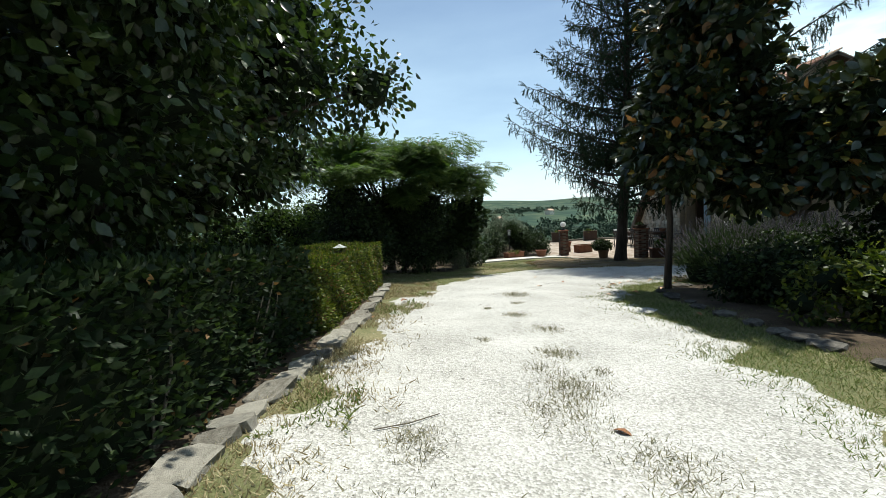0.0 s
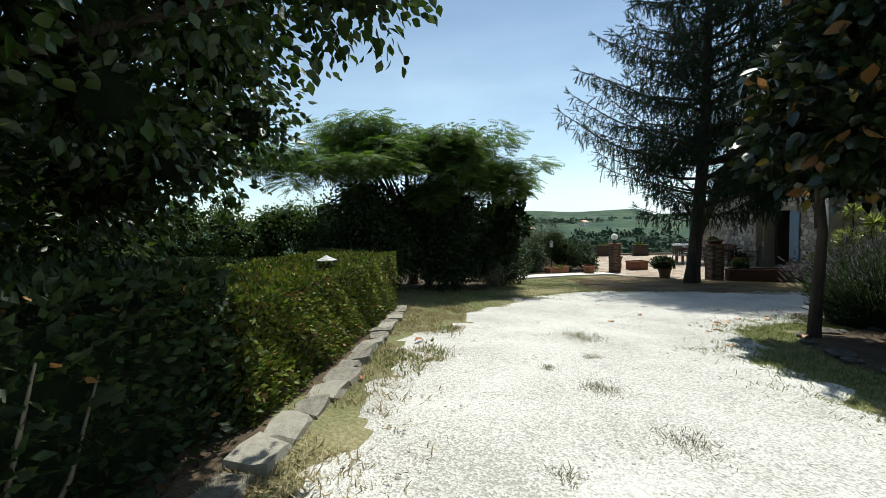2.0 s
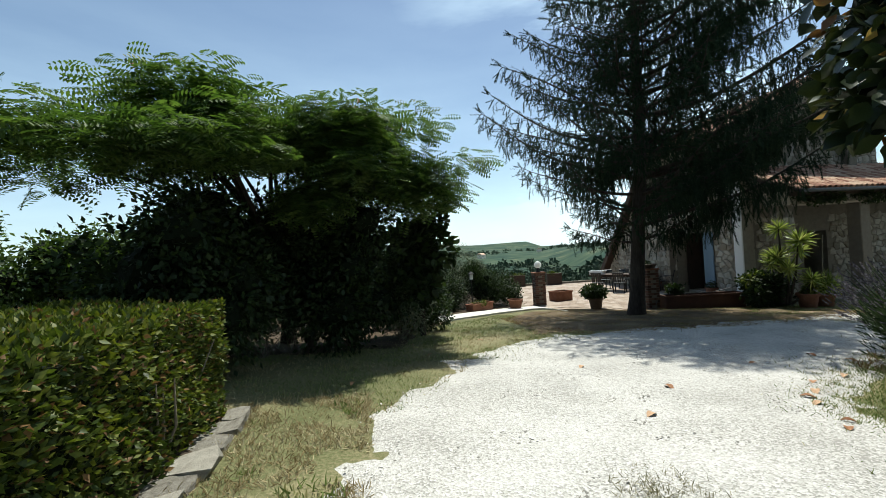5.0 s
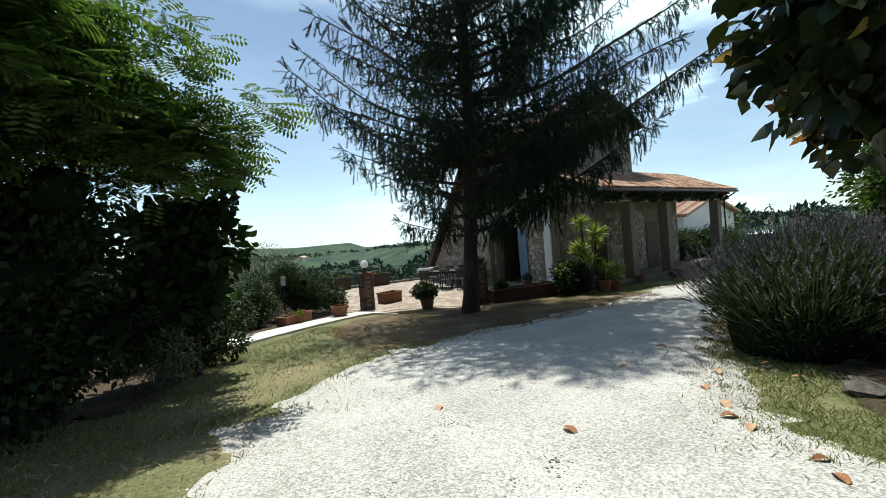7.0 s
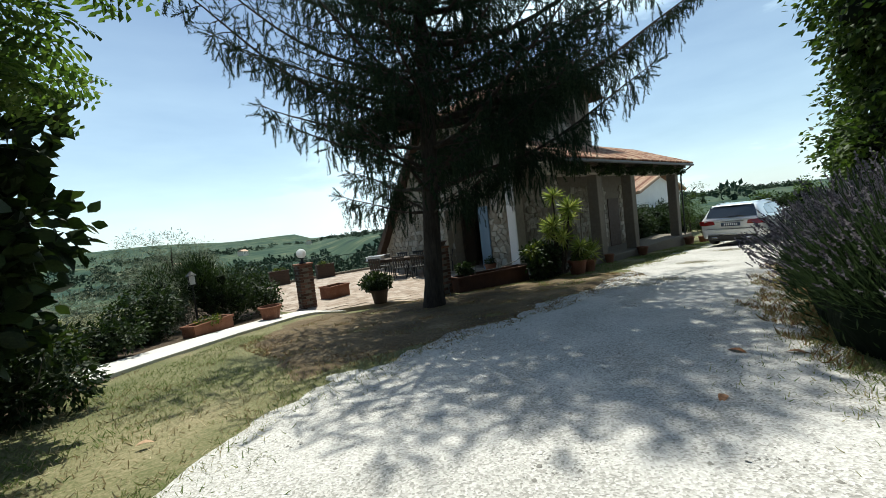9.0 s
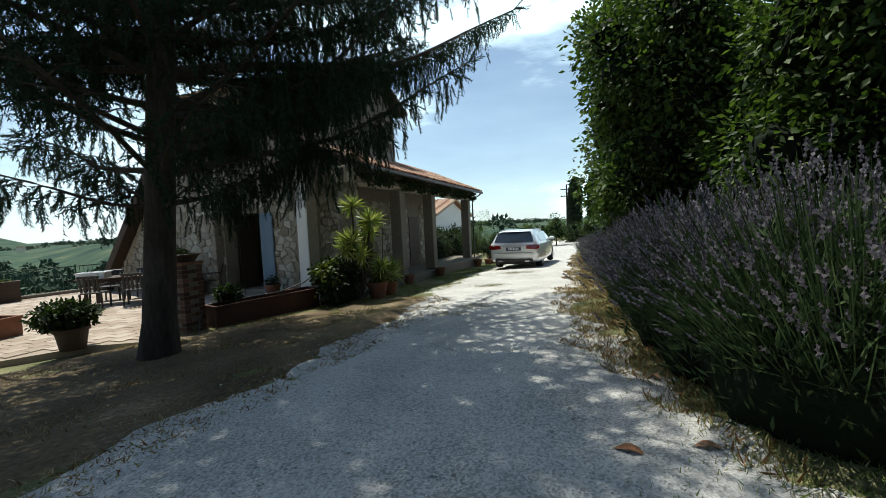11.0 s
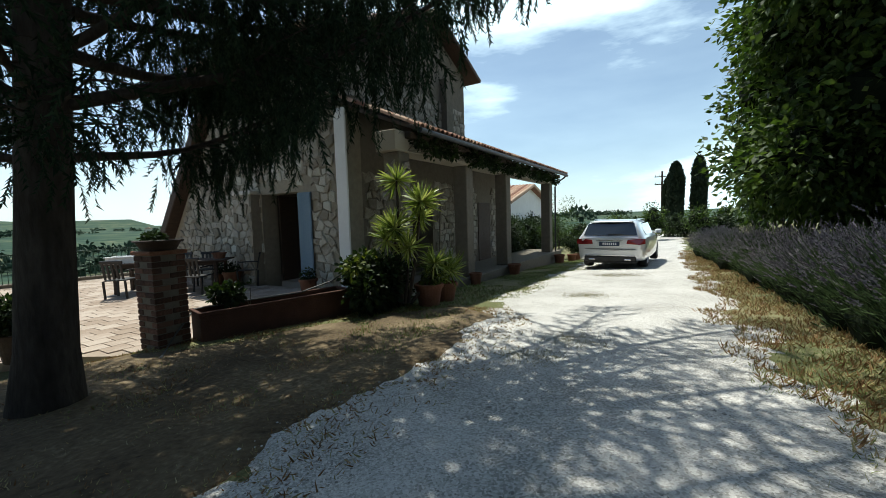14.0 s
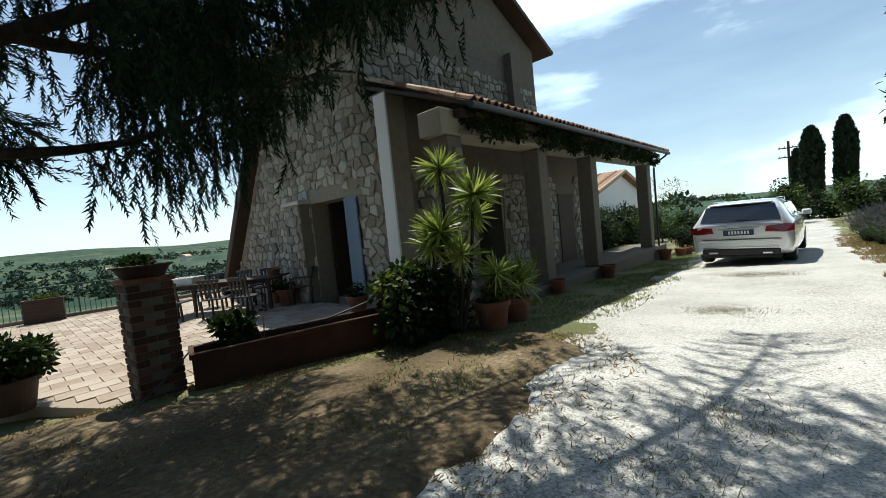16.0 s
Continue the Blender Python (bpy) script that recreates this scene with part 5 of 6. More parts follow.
        part("exhaust_trim", boxes((-0.10 * k, -0.05 * k, (s * 0.5 - 0.09) * k, (s * 0.5 + 0.09) * k, 0.31 * k, 0.36 * k), bevel=0.012), M["chrome"], c)
    part("tailgate_crease", boxes((-0.075 * k, -0.03 * k, -0.74 * k, 0.74 * k, 0.60 * k, 0.64 * k), bevel=0.012), M["car_paint"], c)
    part("roof_spoiler", boxes((0.16 * k, 0.36 * k, -0.6 * k, 0.6 * k, 1.42 * k, 1.455 * k), bevel=0.012), M["car_paint"], c)
    # shadow gap under the car and wheels
    part("underbody", boxes((0.2, 4.4 * k, -0.72, 0.72, 0.2, 0.34)), M["black_plastic"], c)
    for x in (0.92, 3.75):
        for s in (-1, 1):
            w = thing("wheel", "", "")
            w.parent = c
            w.matrix_basis = pose(x * k, s * 0.80 * k, 0.335 * k, 90, 0, 0)
            part("tyre", lathe([(0.22, -0.11), (0.31, -0.115), (0.335, -0.08), (0.335, 0.08), (0.31, 0.115), (0.22, 0.11)], 28), M["rubber"], w, smooth=True)
            bm = lathe([(0.225, -0.10), (0.225, 0.10)], 24)
            for q in range(5):
                box(bm, -0.03, 0.03, 0.02, 0.21, 0.09, 0.125, bevel=0.008, m=pose(0, 0, 0, 0, 0, 72 * q))
                box(bm, -0.03, 0.03, 0.02, 0.21, -0.125, -0.09, bevel=0.008, m=pose(0, 0, 0, 0, 0, 72 * q))
            part("rim", bm, M["alloy"], w)
    return c


CAR = car()


# ---- terrace things ----
def brick_pillar(name, label, x, y, zb, w, courses, brick_h=0.062):
    """A square brick pillar, each brick its own piece round a mortar core."""
    t = thing(name, label, "pillar", (x, y, zb), random.uniform(-4, 4))
    h = courses * (brick_h + 0.012)
    part("core", boxes((-w / 2 + 0.012, w / 2 - 0.012, -w / 2 + 0.012, w / 2 - 0.012, -0.1, h)), M["mortar"], t)
    bm = boxes((-w / 4 + 0.004, w / 4 - 0.004, -0.055, 0.055, 0, brick_h), bevel=0.005)
    me = bpy.data.meshes.new("brick")
    bm.to_mesh(me)
    bm.free()
    me.materials.append(M["brick"])
    for c in range(courses):
        z = c * (brick_h + 0.012)
        off = 0.0 if c % 2 else 90.0
        for s in (-1, 1):
            for q in (-1, 1):
                child("brick", me, t, "", pose(0, 0, 0, 0, 0, off) @ pose(q * w / 4, s * (w / 2 - 0.055), z, random.uniform(-.6, .6), 0, random.uniform(-1.5, 1.5)))
    part("cap", boxes((-w / 2 - 0.02, w / 2 + 0.02, -w / 2 - 0.02, w / 2 + 0.02, h, h + 0.05), bevel=0.01), M["terracotta"], t, "flat terracotta cap")
    return h + 0.05


top = brick_pillar("lamp_pillar", "short brick pillar carrying a globe lamp at the terrace step", 5.77, 19.12, TZ - 0.02, 0.38, 16)
lamp = thing("globe_lamp", "white opal globe lamp on a dark foot on the pillar", "lamp", (5.77, 19.12, TZ - 0.02 + top))
part("foot", lathe([(0.09, 0), (0.09, 0.02), (0.04, 0.05), (0.035, 0.12), (0.07, 0.15)], 16), M["iron"], lamp, smooth=True)
part("globe", lathe([(0.02, 0.14), (0.07, 0.155), (0.115, 0.20), (0.132, 0.265), (0.115, 0.33), (0.07, 0.375), (0.015, 0.395)], 20), M["opal"], lamp, "white opal glass globe", smooth=True)
top2 = brick_pillar("gate_pillar", "weathered brick pillar in shade at the terrace corner", 7.98, 16.1, -1.29, 0.40, 17)


def pot(name, label, x, y, z, r, h, mat="terracotta", category="plant pot"):
    t = thing(name, label, category, (x, y, z))
    part("body", lathe([(r * 0.68, 0), (r * 0.72, 0.01), (r * 0.93, h * 0.82), (r * 1.04, h * 0.83), (r * 1.05, h * 0.97), (r, h), (r * 0.9, h), (r * 0.86, h * 0.8)], 24, closed=False), M[mat], t, smooth=False)
    part("base", lathe([(r * 0.68, 0.0), (r * 0.68, 0.012)], 20), M[mat], t)
    part("soil", lathe([(r * 0.89, h * 0.78), (r * 0.89, h * 0.80)], 20), M["bed_soil"], t, "dark potting soil")
    return t


def trough(name, label, x, y, z, ln, w, h, turn, mat="terracotta"):
    t = thing(name, label, "planter", (x, y, z), turn)
    for nm, s in (("front_panel", (-ln / 2, ln / 2, -w / 2, -w / 2 + 0.025, 0, h)), ("back_panel", (-ln / 2, ln / 2, w / 2 - 0.025, w / 2, 0, h)), ("end_panel", (-ln / 2, -ln / 2 + 0.025, -w / 2 + 0.026, w / 2 - 0.026, 0, h)), ("end_panel", (ln / 2 - 0.025, ln / 2, -w / 2 + 0.026, w / 2 - 0.026, 0, h))):
        part(nm, boxes(s, bevel=0.006), M[mat], t)
    bm = boxes((-ln / 2 - 0.02, ln / 2 + 0.02, -w / 2 - 0.02, -w / 2 + 0.03, h - 0.03, h + 0.025), (-ln / 2 - 0.02, ln / 2 + 0.02, w / 2 - 0.03, w / 2 + 0.02, h - 0.03, h + 0.025), (-ln / 2 - 0.02, -ln / 2 + 0.03, -w / 2 + 0.031, w / 2 - 0.031, h - 0.03, h + 0.025), (ln / 2 - 0.03, ln / 2 + 0.02, -w / 2 + 0.031, w / 2 - 0.031, h - 0.03, h + 0.025), bevel=0.006)
    part("rim", bm, M[mat], t)
    part("soil", boxes((-ln / 2 + 0.03, ln / 2 - 0.03, -w / 2 + 0.03, w / 2 - 0.03, 0.02, h - 0.05)), M["bed_soil"], t, "dark soil")
    return t


def herb(name, label, x, y, z, blobs, n, size, leaf, template=LEAF_SIMPLE, stems=6, category="plant", droop=0.3):
    """A small plant with stems and leaves; blobs are given from its foot."""
    t = thing(name, label, category, (x, y, z))
    paths = [[((0, 0, -0.03), 0.008), (tuple(np.array(b[:3]) * 0.5), 0.007), (tuple(b[:3]), 0.003)] for b in blobs[:stems]]
    v, f = tubes(paths, 5)
    tagged(child("stem_tuft", mesh_np("stem_tuft", v, f, M["twig"]), t), kind="stuff")
    p, d = crown_points(n, blobs, 0.35)
    child("leaves", leafmesh("leaves", template, p, unit(d + rand_dirs(n) * 0.7 - np.array([0, 0, droop])), rand_dirs(n, 0.8), size * rng.uniform(0.7, 1.25, n), leaf), t)
    return t


# bowl on the gate pillar
pot("flower_bowl", "dark bowl planted with succulents on the brick pillar", 7.98, 16.1, -1.29 + top2, 0.26, 0.13, "dark_wood")
herb("succulent", "dark succulents filling the bowl on the pillar", 7.98, 16.1, -1.29 + top2 + 0.1, blob_set((0, 0, 0.06), (0.14, 0.14, 0.04), 8, 0.07, 0.8, 31), 500, 0.05, M["shrub_leaf"])
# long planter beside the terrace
tr = trough("long_planter", "long clay planter dividing terrace and grass, its shade darkened into the colour", 9.32, 15.63, -1.26, 2.2, 0.44, 0.44, -14, "shaded_terracotta")
herb("gardenia", "small leafy shrub at the planter's end", 8.72, 15.95, -0.87, blob_set((0, 0, 0.2), (0.16, 0.16, 0.13), 10, 0.1, 1.0, 32), 420, 0.09, M["shrub_leaf"], LEAF_OVAL)
herb("thin_shoot", "thin bare shoot growing in the planter", 9.0, 15.86, -0.87, [(0.03, 0, 0.28, 0.05, 0.05, 0.1), (-0.1, 0, 0.2, .04, .04, .08)], 22, 0.05, M["shrub_leaf"])
v, f = tubes([[((7.55, 15.3, -1.12), 0.012), ((8.0, 15.85, -1.0), 0.012), ((8.32, 16.05, -0.80), 0.012), ((9.0, 15.86, -0.79), 0.012), ((9.7, 15.6, -0.78), 0.012), ((10.2, 15.42, -0.66), 0.012), ((10.6, 15.25, -0.42), 0.012), ((10.75, 15.2, -0.3), 0.012)]], 7)
solo("garden_hose", mesh_np("garden_hose", v, f, M["hose"], True), "dark garden hose lying along the planter and over shrubs", "hose")
# pots by the step
pot("terracotta_pot", "empty round terracotta pot on the concrete strip", 4.35, 17.75, float(land(4.35, 17.75)) + 0.05, 0.24, 0.29)
trough("flower_trough", "terracotta trough of faded flowers beside the strip", 3.1, 17.55, float(land(3.1, 17.55)), 0.95, 0.3, 0.26, 34)
herb("trough_flowers", "low flowers in the terracotta trough", 3.1, 17.55, float(land(3.1, 17.55)) + 0.2, blob_set((0, 0, 0.08), (0.36, 0.3, 0.04), 10, 0.09, 0.8, 33), 420, 0.05, M["hedge_leaf"])
trough("box_planter", "square terracotta box planter standing empty on the terrace", 6.95, 19.85, TZ, 0.72, 0.5, 0.36, 12)
pot("tall_pot", "terracotta pot on a stand behind the lamp pillar", 6.35, 20.4, TZ + 0.28, 0.2, 0.26)
part("stand", boxes((-0.12, 0.12, -0.12, 0.12, -0.28, -0.005), bevel=0.01), M["brick"], thing("pot_stand", "rough brick stand under the pot", "stand", (6.35, 20.4, TZ + 0.28)))
pot("shrub_pot", "dark pot with an overhanging leafy shrub beside the spruce", 6.95, 17.35, TZ, 0.23, 0.36, "dark_wood")
herb("hanging_shrub", "leafy shrub spilling over its pot", 6.95, 17.35, TZ + 0.32, blob_set((0, 0, 0.2), (0.36, 0.36, 0.18), 16, 0.17, 0.9, 34), 2600, 0.085, M["shrub_leaf"], LEAF_SIMPLE, 10)
pot("bed_pot", "terracotta pot half hidden in the planting", 1.25, 16.75, float(land(1.25, 16.75)), 0.2, 0.3)
herb("light_shrub", "bright green leafy shrub beside the strip", 1.0, 16.3, float(land(1.0, 16.3)), blob_set((-0.1, 0.3, 0.4), (0.3, 0.3, 0.32), 12, 0.2, 1.0, 35), 1700, 0.08, M["hedge_leaf"], LEAF_OVAL, 8)
for i, (x, y, r, h, sd) in enumerate(((0.1, 15.3, 0.6, 0.75, 41), (1.9, 17.6, 0.55, 0.8, 42), (2.4, 18.6, 0.6, 0.9, 43), (4.6, 19.2, 0.5, 0.9, 44), (0.3, 17.6, 0.8, 1.0, 45), (-1.4, 15.2, 0.9, 1.2, 46), (5.0, 20.6, 0.55, 1.1, 47), (-0.6, 12.2, 0.6, 0.9, 48), (0.3, 12.6, 0.55, 0.85, 49), (0.9, 13.7, 0.5, 0.8, 50), (1.0, 14.7, 0.45, 0.6, 51), (-0.1, 14.1, 0.7, 1.0, 52), (-1.8, 11.6, 0.6, 0.9, 53), (1.5, 16.6, 0.45, 0.7, 54), (0.9, 17.6, 0.7, 1.2, 55), (2.2, 17.9, 0.55, 1.1, 56), (2.9, 18.9, 0.7, 1.3, 57), (3.9, 19.0, 0.6, 1.25, 58), (1.6, 19.0, 0.8, 1.4, 59), (4.7, 20.0, 0.6, 1.3, 60), (-0.8, 17.2, 0.9, 1.5, 61))):
    herb("border_shrub", "dense green shrub in the border below the terrace", x, y, float(land(x, y)), blob_set((0, 0, h * 0.5), (r * 0.8, r * 0.8, h * 0.45), 14, r * 0.42, 1.0, sd), 2300, 0.075, M["shrub_leaf"] if i % 2 else M["olive_leaf"], LEAF_SIMPLE if i % 2 else LEAF_NARROW, 9, "shrub")


def lantern():
    t = thing("lantern_post", "black iron garden lantern on a thin post", "lamp", gz(3.05, 18.3))
    v, f = tubes([[((0, 0, -0.1), 0.022), ((0, 0, 1.0), 0.018)]], 8)
    child("post", mesh_np("post", v, f, M["iron"], True), t)
    part("cage", boxes(*[(a - 0.006, a + 0.006, b - 0.006, b + 0.006, 1.02, 1.2) for a in (-0.06, 0.06) for b in (-0.06, 0.06)], (-0.075, 0.075, -0.075, 0.075, 1.0, 1.02)), M["iron"], t)
    part("roof", lathe([(0.11, 1.2), (0.10, 1.215), (0.03, 1.28), (0.012, 1.31)], 8), M["iron"], t)
    part("glass", boxes((-0.052, 0.052, -0.052, 0.052, 1.022, 1.198)), M["opal"], t, "clouded lantern glass")


lantern()


def railing(pts, zb, h, mat):
    t = thing("railing", "iron balustrade along the terrace edge above the valley", "railing", (pts[0][0], pts[0][1], zb))
    o = Vector((pts[0][0], pts[0][1], zb))
    bar = bpy.data.meshes.new("bar")
    bm = boxes((-0.007, 0.007, -0.007, 0.007, 0.09, h - 0.02))
    bm.to_mesh(bar)
    bm.free()
    bar.materials.append(M[mat])
    for (x0, y0), (x1, y1) in zip(pts, pts[1:]):
        a, b = Vector((x0, y0, zb)) - o, Vector((x1, y1, zb)) - o
        d = b - a
        ang = math.degrees(math.atan2(d.y, d.x))
        for z0, z1, w in ((h - 0.02, h + 0.015, 0.022), (0.07, 0.09, 0.014)):
            part("rail", boxes((0, d.length, -w, w, z0, z1), bevel=0.003), M[mat], t, "", pose(*a, 0, 0, ang))
        n = int(d.length / 0.115)
        for i in range(n):
            if i % 14 == 0:
                part("post", boxes((-0.018, 0.018, -0.018, 0.018, -0.05, h + 0.06), bevel=0.003), M[mat], t, "", pose(*(a + d * i / n), 0, 0, ang))
            else:
                child("bar", bar, t, "", pose(*(a + d * i / n), 0, 0, ang))
    return t


railing([(5.1, 27.0), (13.4, 25.9)], TZ, 0.92, "green_iron")
part("kerb", boxes((0, 8.4, -0.1, 0.1, -0.5, 0.12), bevel=0.02), M["mortar"], tagged(new("terrace_kerb"), "low dark kerb wall under the railing", "kerb", kind="structure"), "", pose(5.1, 27.05, TZ, 0, 0, -7.55))
railing([(12.0, 24.6), (12.0, 22.0)], TZ, 0.95, "iron")
for i, (x, y) in enumerate(((7.6, 26.35), (9.6, 26.05))):
    trough("rail_planter", "dark planter box standing against the railing", x, y, TZ, 0.8, 0.34, 0.62, -8, "dark_wood")
    herb("rail_flowers", "straggling flowers in the railing planter", x, y, TZ + 0.55, blob_set((0, 0, 0.1), (0.3, 0.12, 0.06), 8, 0.12, 0.9, 50 + i), 520, 0.06, M["hedge_leaf"], LEAF_SIMPLE)


def chair(m):
    t = thing("garden_chair", "dark plastic garden armchair drawn up to the long table", "chair", group="chairs round the long table")
    part("seat", boxes((-0.23, 0.23, -0.23, 0.23, 0.41, 0.44), bevel=0.012), M["black_plastic"], t)
    for q in range(5):
        part("back_slat", boxes((-0.2 + q * 0.09, -0.15 + q * 0.09, -0.012, 0.012, 0, 0.38), bevel=0.006), M["black_plastic"], t, "", pose(0, 0.22, 0.45, -12, 0, 0))
    part("top_rail", boxes((-0.23, 0.23, -0.018, 0.018, 0.36, 0.43), bevel=0.012), M["black_plastic"], t, "", pose(0, 0.22, 0.45, -12, 0, 0))
    for s in (-1, 1):
        v, f = tubes([[((s * 0.24, 0.26, 0.64), 0.016), ((s * 0.26, 0.0, 0.65), 0.018), ((s * 0.26, -0.2, 0.63), 0.016), ((s * 0.25, -0.23, 0.44), 0.014)]], 6)
        child("armrest", mesh_np("armrest", v, f, M["black_plastic"], True), t)
        for y in (-0.2, 0.2):
            part("leg", boxes((-0.02, 0.02, -0.02, 0.02, 0, 0.42), bevel=0.006), M["black_plastic"], t, "", pose(s * 0.22, y * 1.1, 0, 4 * (1 if y < 0 else -1), 0, 0))
    t.matrix_basis = m
    return t


def long_table():
    TA = -49
    t = thing("long_table", "long dark outdoor dining table on the sunny terrace", "table", (10.55, 21.3, TZ), TA)
    for i in range(6):
        part("board", boxes((-1.3, 1.3, -0.42 + i * 0.142, -0.287 + i * 0.142, 0.71, 0.745), bevel=0.005), M["dark_wood"], t)
    part("apron", boxes((-1.15, 1.15, -0.32, -0.29, 0.62, 0.709), (-1.15, 1.15, 0.29, 0.32, 0.62, 0.709), bevel=0.004), M["dark_wood"], t)
    for x in (-1.1, 1.1):
        for y in (-0.33, 0.33):
            part("leg", boxes((x - 0.035, x + 0.035, y - 0.035, y + 0.035, 0, 0.709), bevel=0.006), M["dark_wood"], t)
    base = pose(10.55, 21.3, TZ, 0, 0, TA)
    first = chair(base @ pose(-0.9, 0.72, 0, 0, 0, 4))
    for x, y, a in ((-0.2, 0.75, -6), (0.55, 0.7, 8), (-0.75, -0.74, 178), (0.1, -0.72, 186), (0.85, -0.8, 172), (1.75, 0.1, -88)):
        copy_thing(first, base @ pose(x, y, 0, 0, 0, a))
    m = base @ pose(-1.0, -0.05, 0.746)
    tub = thing("white_tub", "shallow white plastic tub on the table's end", "tub")
    tub.matrix_basis = m
    part("shell", boxes((-0.3, 0.3, -0.24, -0.22, 0, 0.15), (-0.3, 0.3, 0.22, 0.24, 0, 0.15), (-0.3, -0.28, -0.22, 0.22, 0, 0.15), (0.28, 0.3, -0.22, 0.22, 0, 0.15), (-0.28, 0.28, -0.22, 0.22, 0, 0.012)), M["white_plastic"], tub)
    part("rim", boxes((-0.33, 0.33, -0.27, -0.241, 0.14, 0.155), (-0.33, 0.33, 0.241, 0.27, 0.14, 0.155), (-0.33, -0.301, -0.241, 0.241, 0.14, 0.155), (0.301, 0.33, -0.241, 0.241, 0.14, 0.155)), M["white_plastic"], tub)
    p = pot("table_pot", "terracotta bowl on the table", 0, 0, 0, 0.17, 0.15)
    p.matrix_basis = base @ pose(1.05, 0.1, 0.746)


long_table()
for x, y, r, h in ((11.55, 17.6, 0.2, 0.34), (11.45, 20.3, 0.22, 0.4), (11.55, 21.0, 0.17, 0.3)):
    pot("wall_pot", "terracotta pot against the shaded house wall", x, y, TZ, r, h)
    herb("wall_plant", "small dark plant in the pot by the wall", x, y, TZ + h * 0.8, blob_set((0, 0, 0.15), (r * .7, r * .7, 0.12), 7, 0.1, 1.0, int(x * 10 + y)), 260, 0.07, M["shrub_leaf"])


# ---- yuccas and shrubs by the porch corner ----
def rosette(P, D, S, c, n, ln, lift=0.25):
    d = rand_dirs(n, lift)
    P.append(np.tile(np.array(c), (n, 1)) + d * 0.02)
    D.append(d)
    S.append(ln * rng.uniform(0.8, 1.1, n))


def yucca():
    x, y = 10.95, 14.55
    zb = float(land(x, y))
    t = thing("yucca", "tall yucca with several rosettes of yellow-green sword leaves", "plant", (x, y, zb))
    heads = [(-0.05, 0.0, 2.18, 80, 0.34), (0.28, -0.25, 1.82, 110, 0.40), (0.42, -0.1, 1.55, 70, 0.32), (-0.1, 0.05, 1.38, 110, 0.42), (0.1, -0.1, 1.05, 90, 0.38), (0.5, -0.35, 0.75, 80, 0.34), (-0.25, 0.1, 1.2, 60, 0.32)]
    paths, P, D, S = [], [], [], []
    for hx, hy, hz, n, ln in heads:
        paths.append([((hx * 0.25, hy * 0.25, 0.1), 0.035), ((hx * 0.7, hy * 0.7, hz * 0.5), 0.026), ((hx, hy, hz), 0.02)])
        rosette(P, D, S, (hx, hy, hz), n, ln)
    v, f = tubes(paths, 7)
    child("stem", mesh_np("stem", v, f, M["bark"], True), t)
    tmpl = ([(-0.035, 0, 0), (0.035, 0, 0), (0.055, 0.4, 0.012), (-0.055, 0.4, 0.012), (0.034, 0.75, -0.01), (-0.034, 0.75, -0.01), (0, 1.0, -0.06)], [(0, 1, 2), (0, 2, 3), (3, 2, 4), (3, 4, 5), (5, 4, 6)])
    P, D, S = np.concatenate(P), np.concatenate(D), np.concatenate(S)
    child("leaves", leafmesh("leaves", tmpl, P, D, rand_dirs(len(P), 1.5), S, M["yucca_leaf"]), t)
    # low dwarf palm in its pot beside it
    x2, y2 = 11.95, 14.3
    pz_ = float(land(x2, y2))
    pot("palm_pot", "terracotta pot of the dwarf palm", x2, y2, pz_, 0.24, 0.36)
    t2 = thing("dwarf_palm", "dwarf palm with arching fan of thin bright leaves", "plant", (x2, y2, pz_ + 0.3))
    P, D, S = [], [], []
    for k in range(9):
        a = k * 2.4
        c = (0.16 * math.cos(a), 0.16 * math.sin(a), 0.18 + 0.05 * (k % 4))
        rosette(P, D, S, c, 30, 0.42, 0.9)
    P, D, S = np.concatenate(P), np.concatenate(D), np.concatenate(S)
    tm = (np.array(tmpl[0]) * np.array([0.6, 1, 2.6]), tmpl[1])
    child("leaves", leafmesh("leaves", tm, P, D, rand_dirs(len(P), 1.5), S, M["yucca_leaf"]), t2)
    pot("yucca_pot", "large terracotta pot in shade at the yucca's foot", 11.4, 14.3, float(land(11.4, 14.3)), 0.25, 0.4)
    herb("trailing_plant", "trailing plant with small pale leaves in the pot", 11.4, 14.3, float(land(11.4, 14.3)) + 0.36, blob_set((0, 0, 0.12), (0.2, 0.2, 0.1), 8, 0.12, 1.0, 61), 520, 0.07, M["hedge_leaf"])
    herb("gardenia_bush", "glossy leafy shrub in front of the porch corner", 10.45, 14.85, float(land(10.45, 14.85)), blob_set((0, 0, 0.5), (0.42, 0.3, 0.4), 20, 0.24, 1.0, 62), 3600, 0.105, M["shrub_leaf"], LEAF_OVAL, 10, "shrub")
    herb("gardenia_tips", "fresh lighter shoots on the shrub at the porch corner", 10.45, 14.85, float(land(10.45, 14.85)), blob_set((0, 0, 0.82), (0.42, 0.3, 0.12), 12, 0.13, 1.0, 63), 420, 0.09, M["hedge_leaf"], LEAF_OVAL, 10, "shrub")
    herb("dark_shrub", "dark shrub massed behind the yucca stems", 11.15, 14.95, float(land(11.15, 14.95)), blob_set((0, 0, 0.45), (0.5, 0.3, 0.4), 14, 0.25, 1.0, 64), 2400, 0.09, M["shrub_leaf"], LEAF_SIMPLE, 9, "shrub")
    v, f = tubes([[((12.45, 14.75, -1.3), 0.018), ((12.55, 14.7, 0.72), 0.016)]], 7)
    solo("bamboo_stake", mesh_np("bamboo_stake", v, f, M["twig"], True), "pale bamboo stake leaning in the planting", "stake")


yucca()
# porch clutter and the bush at its end
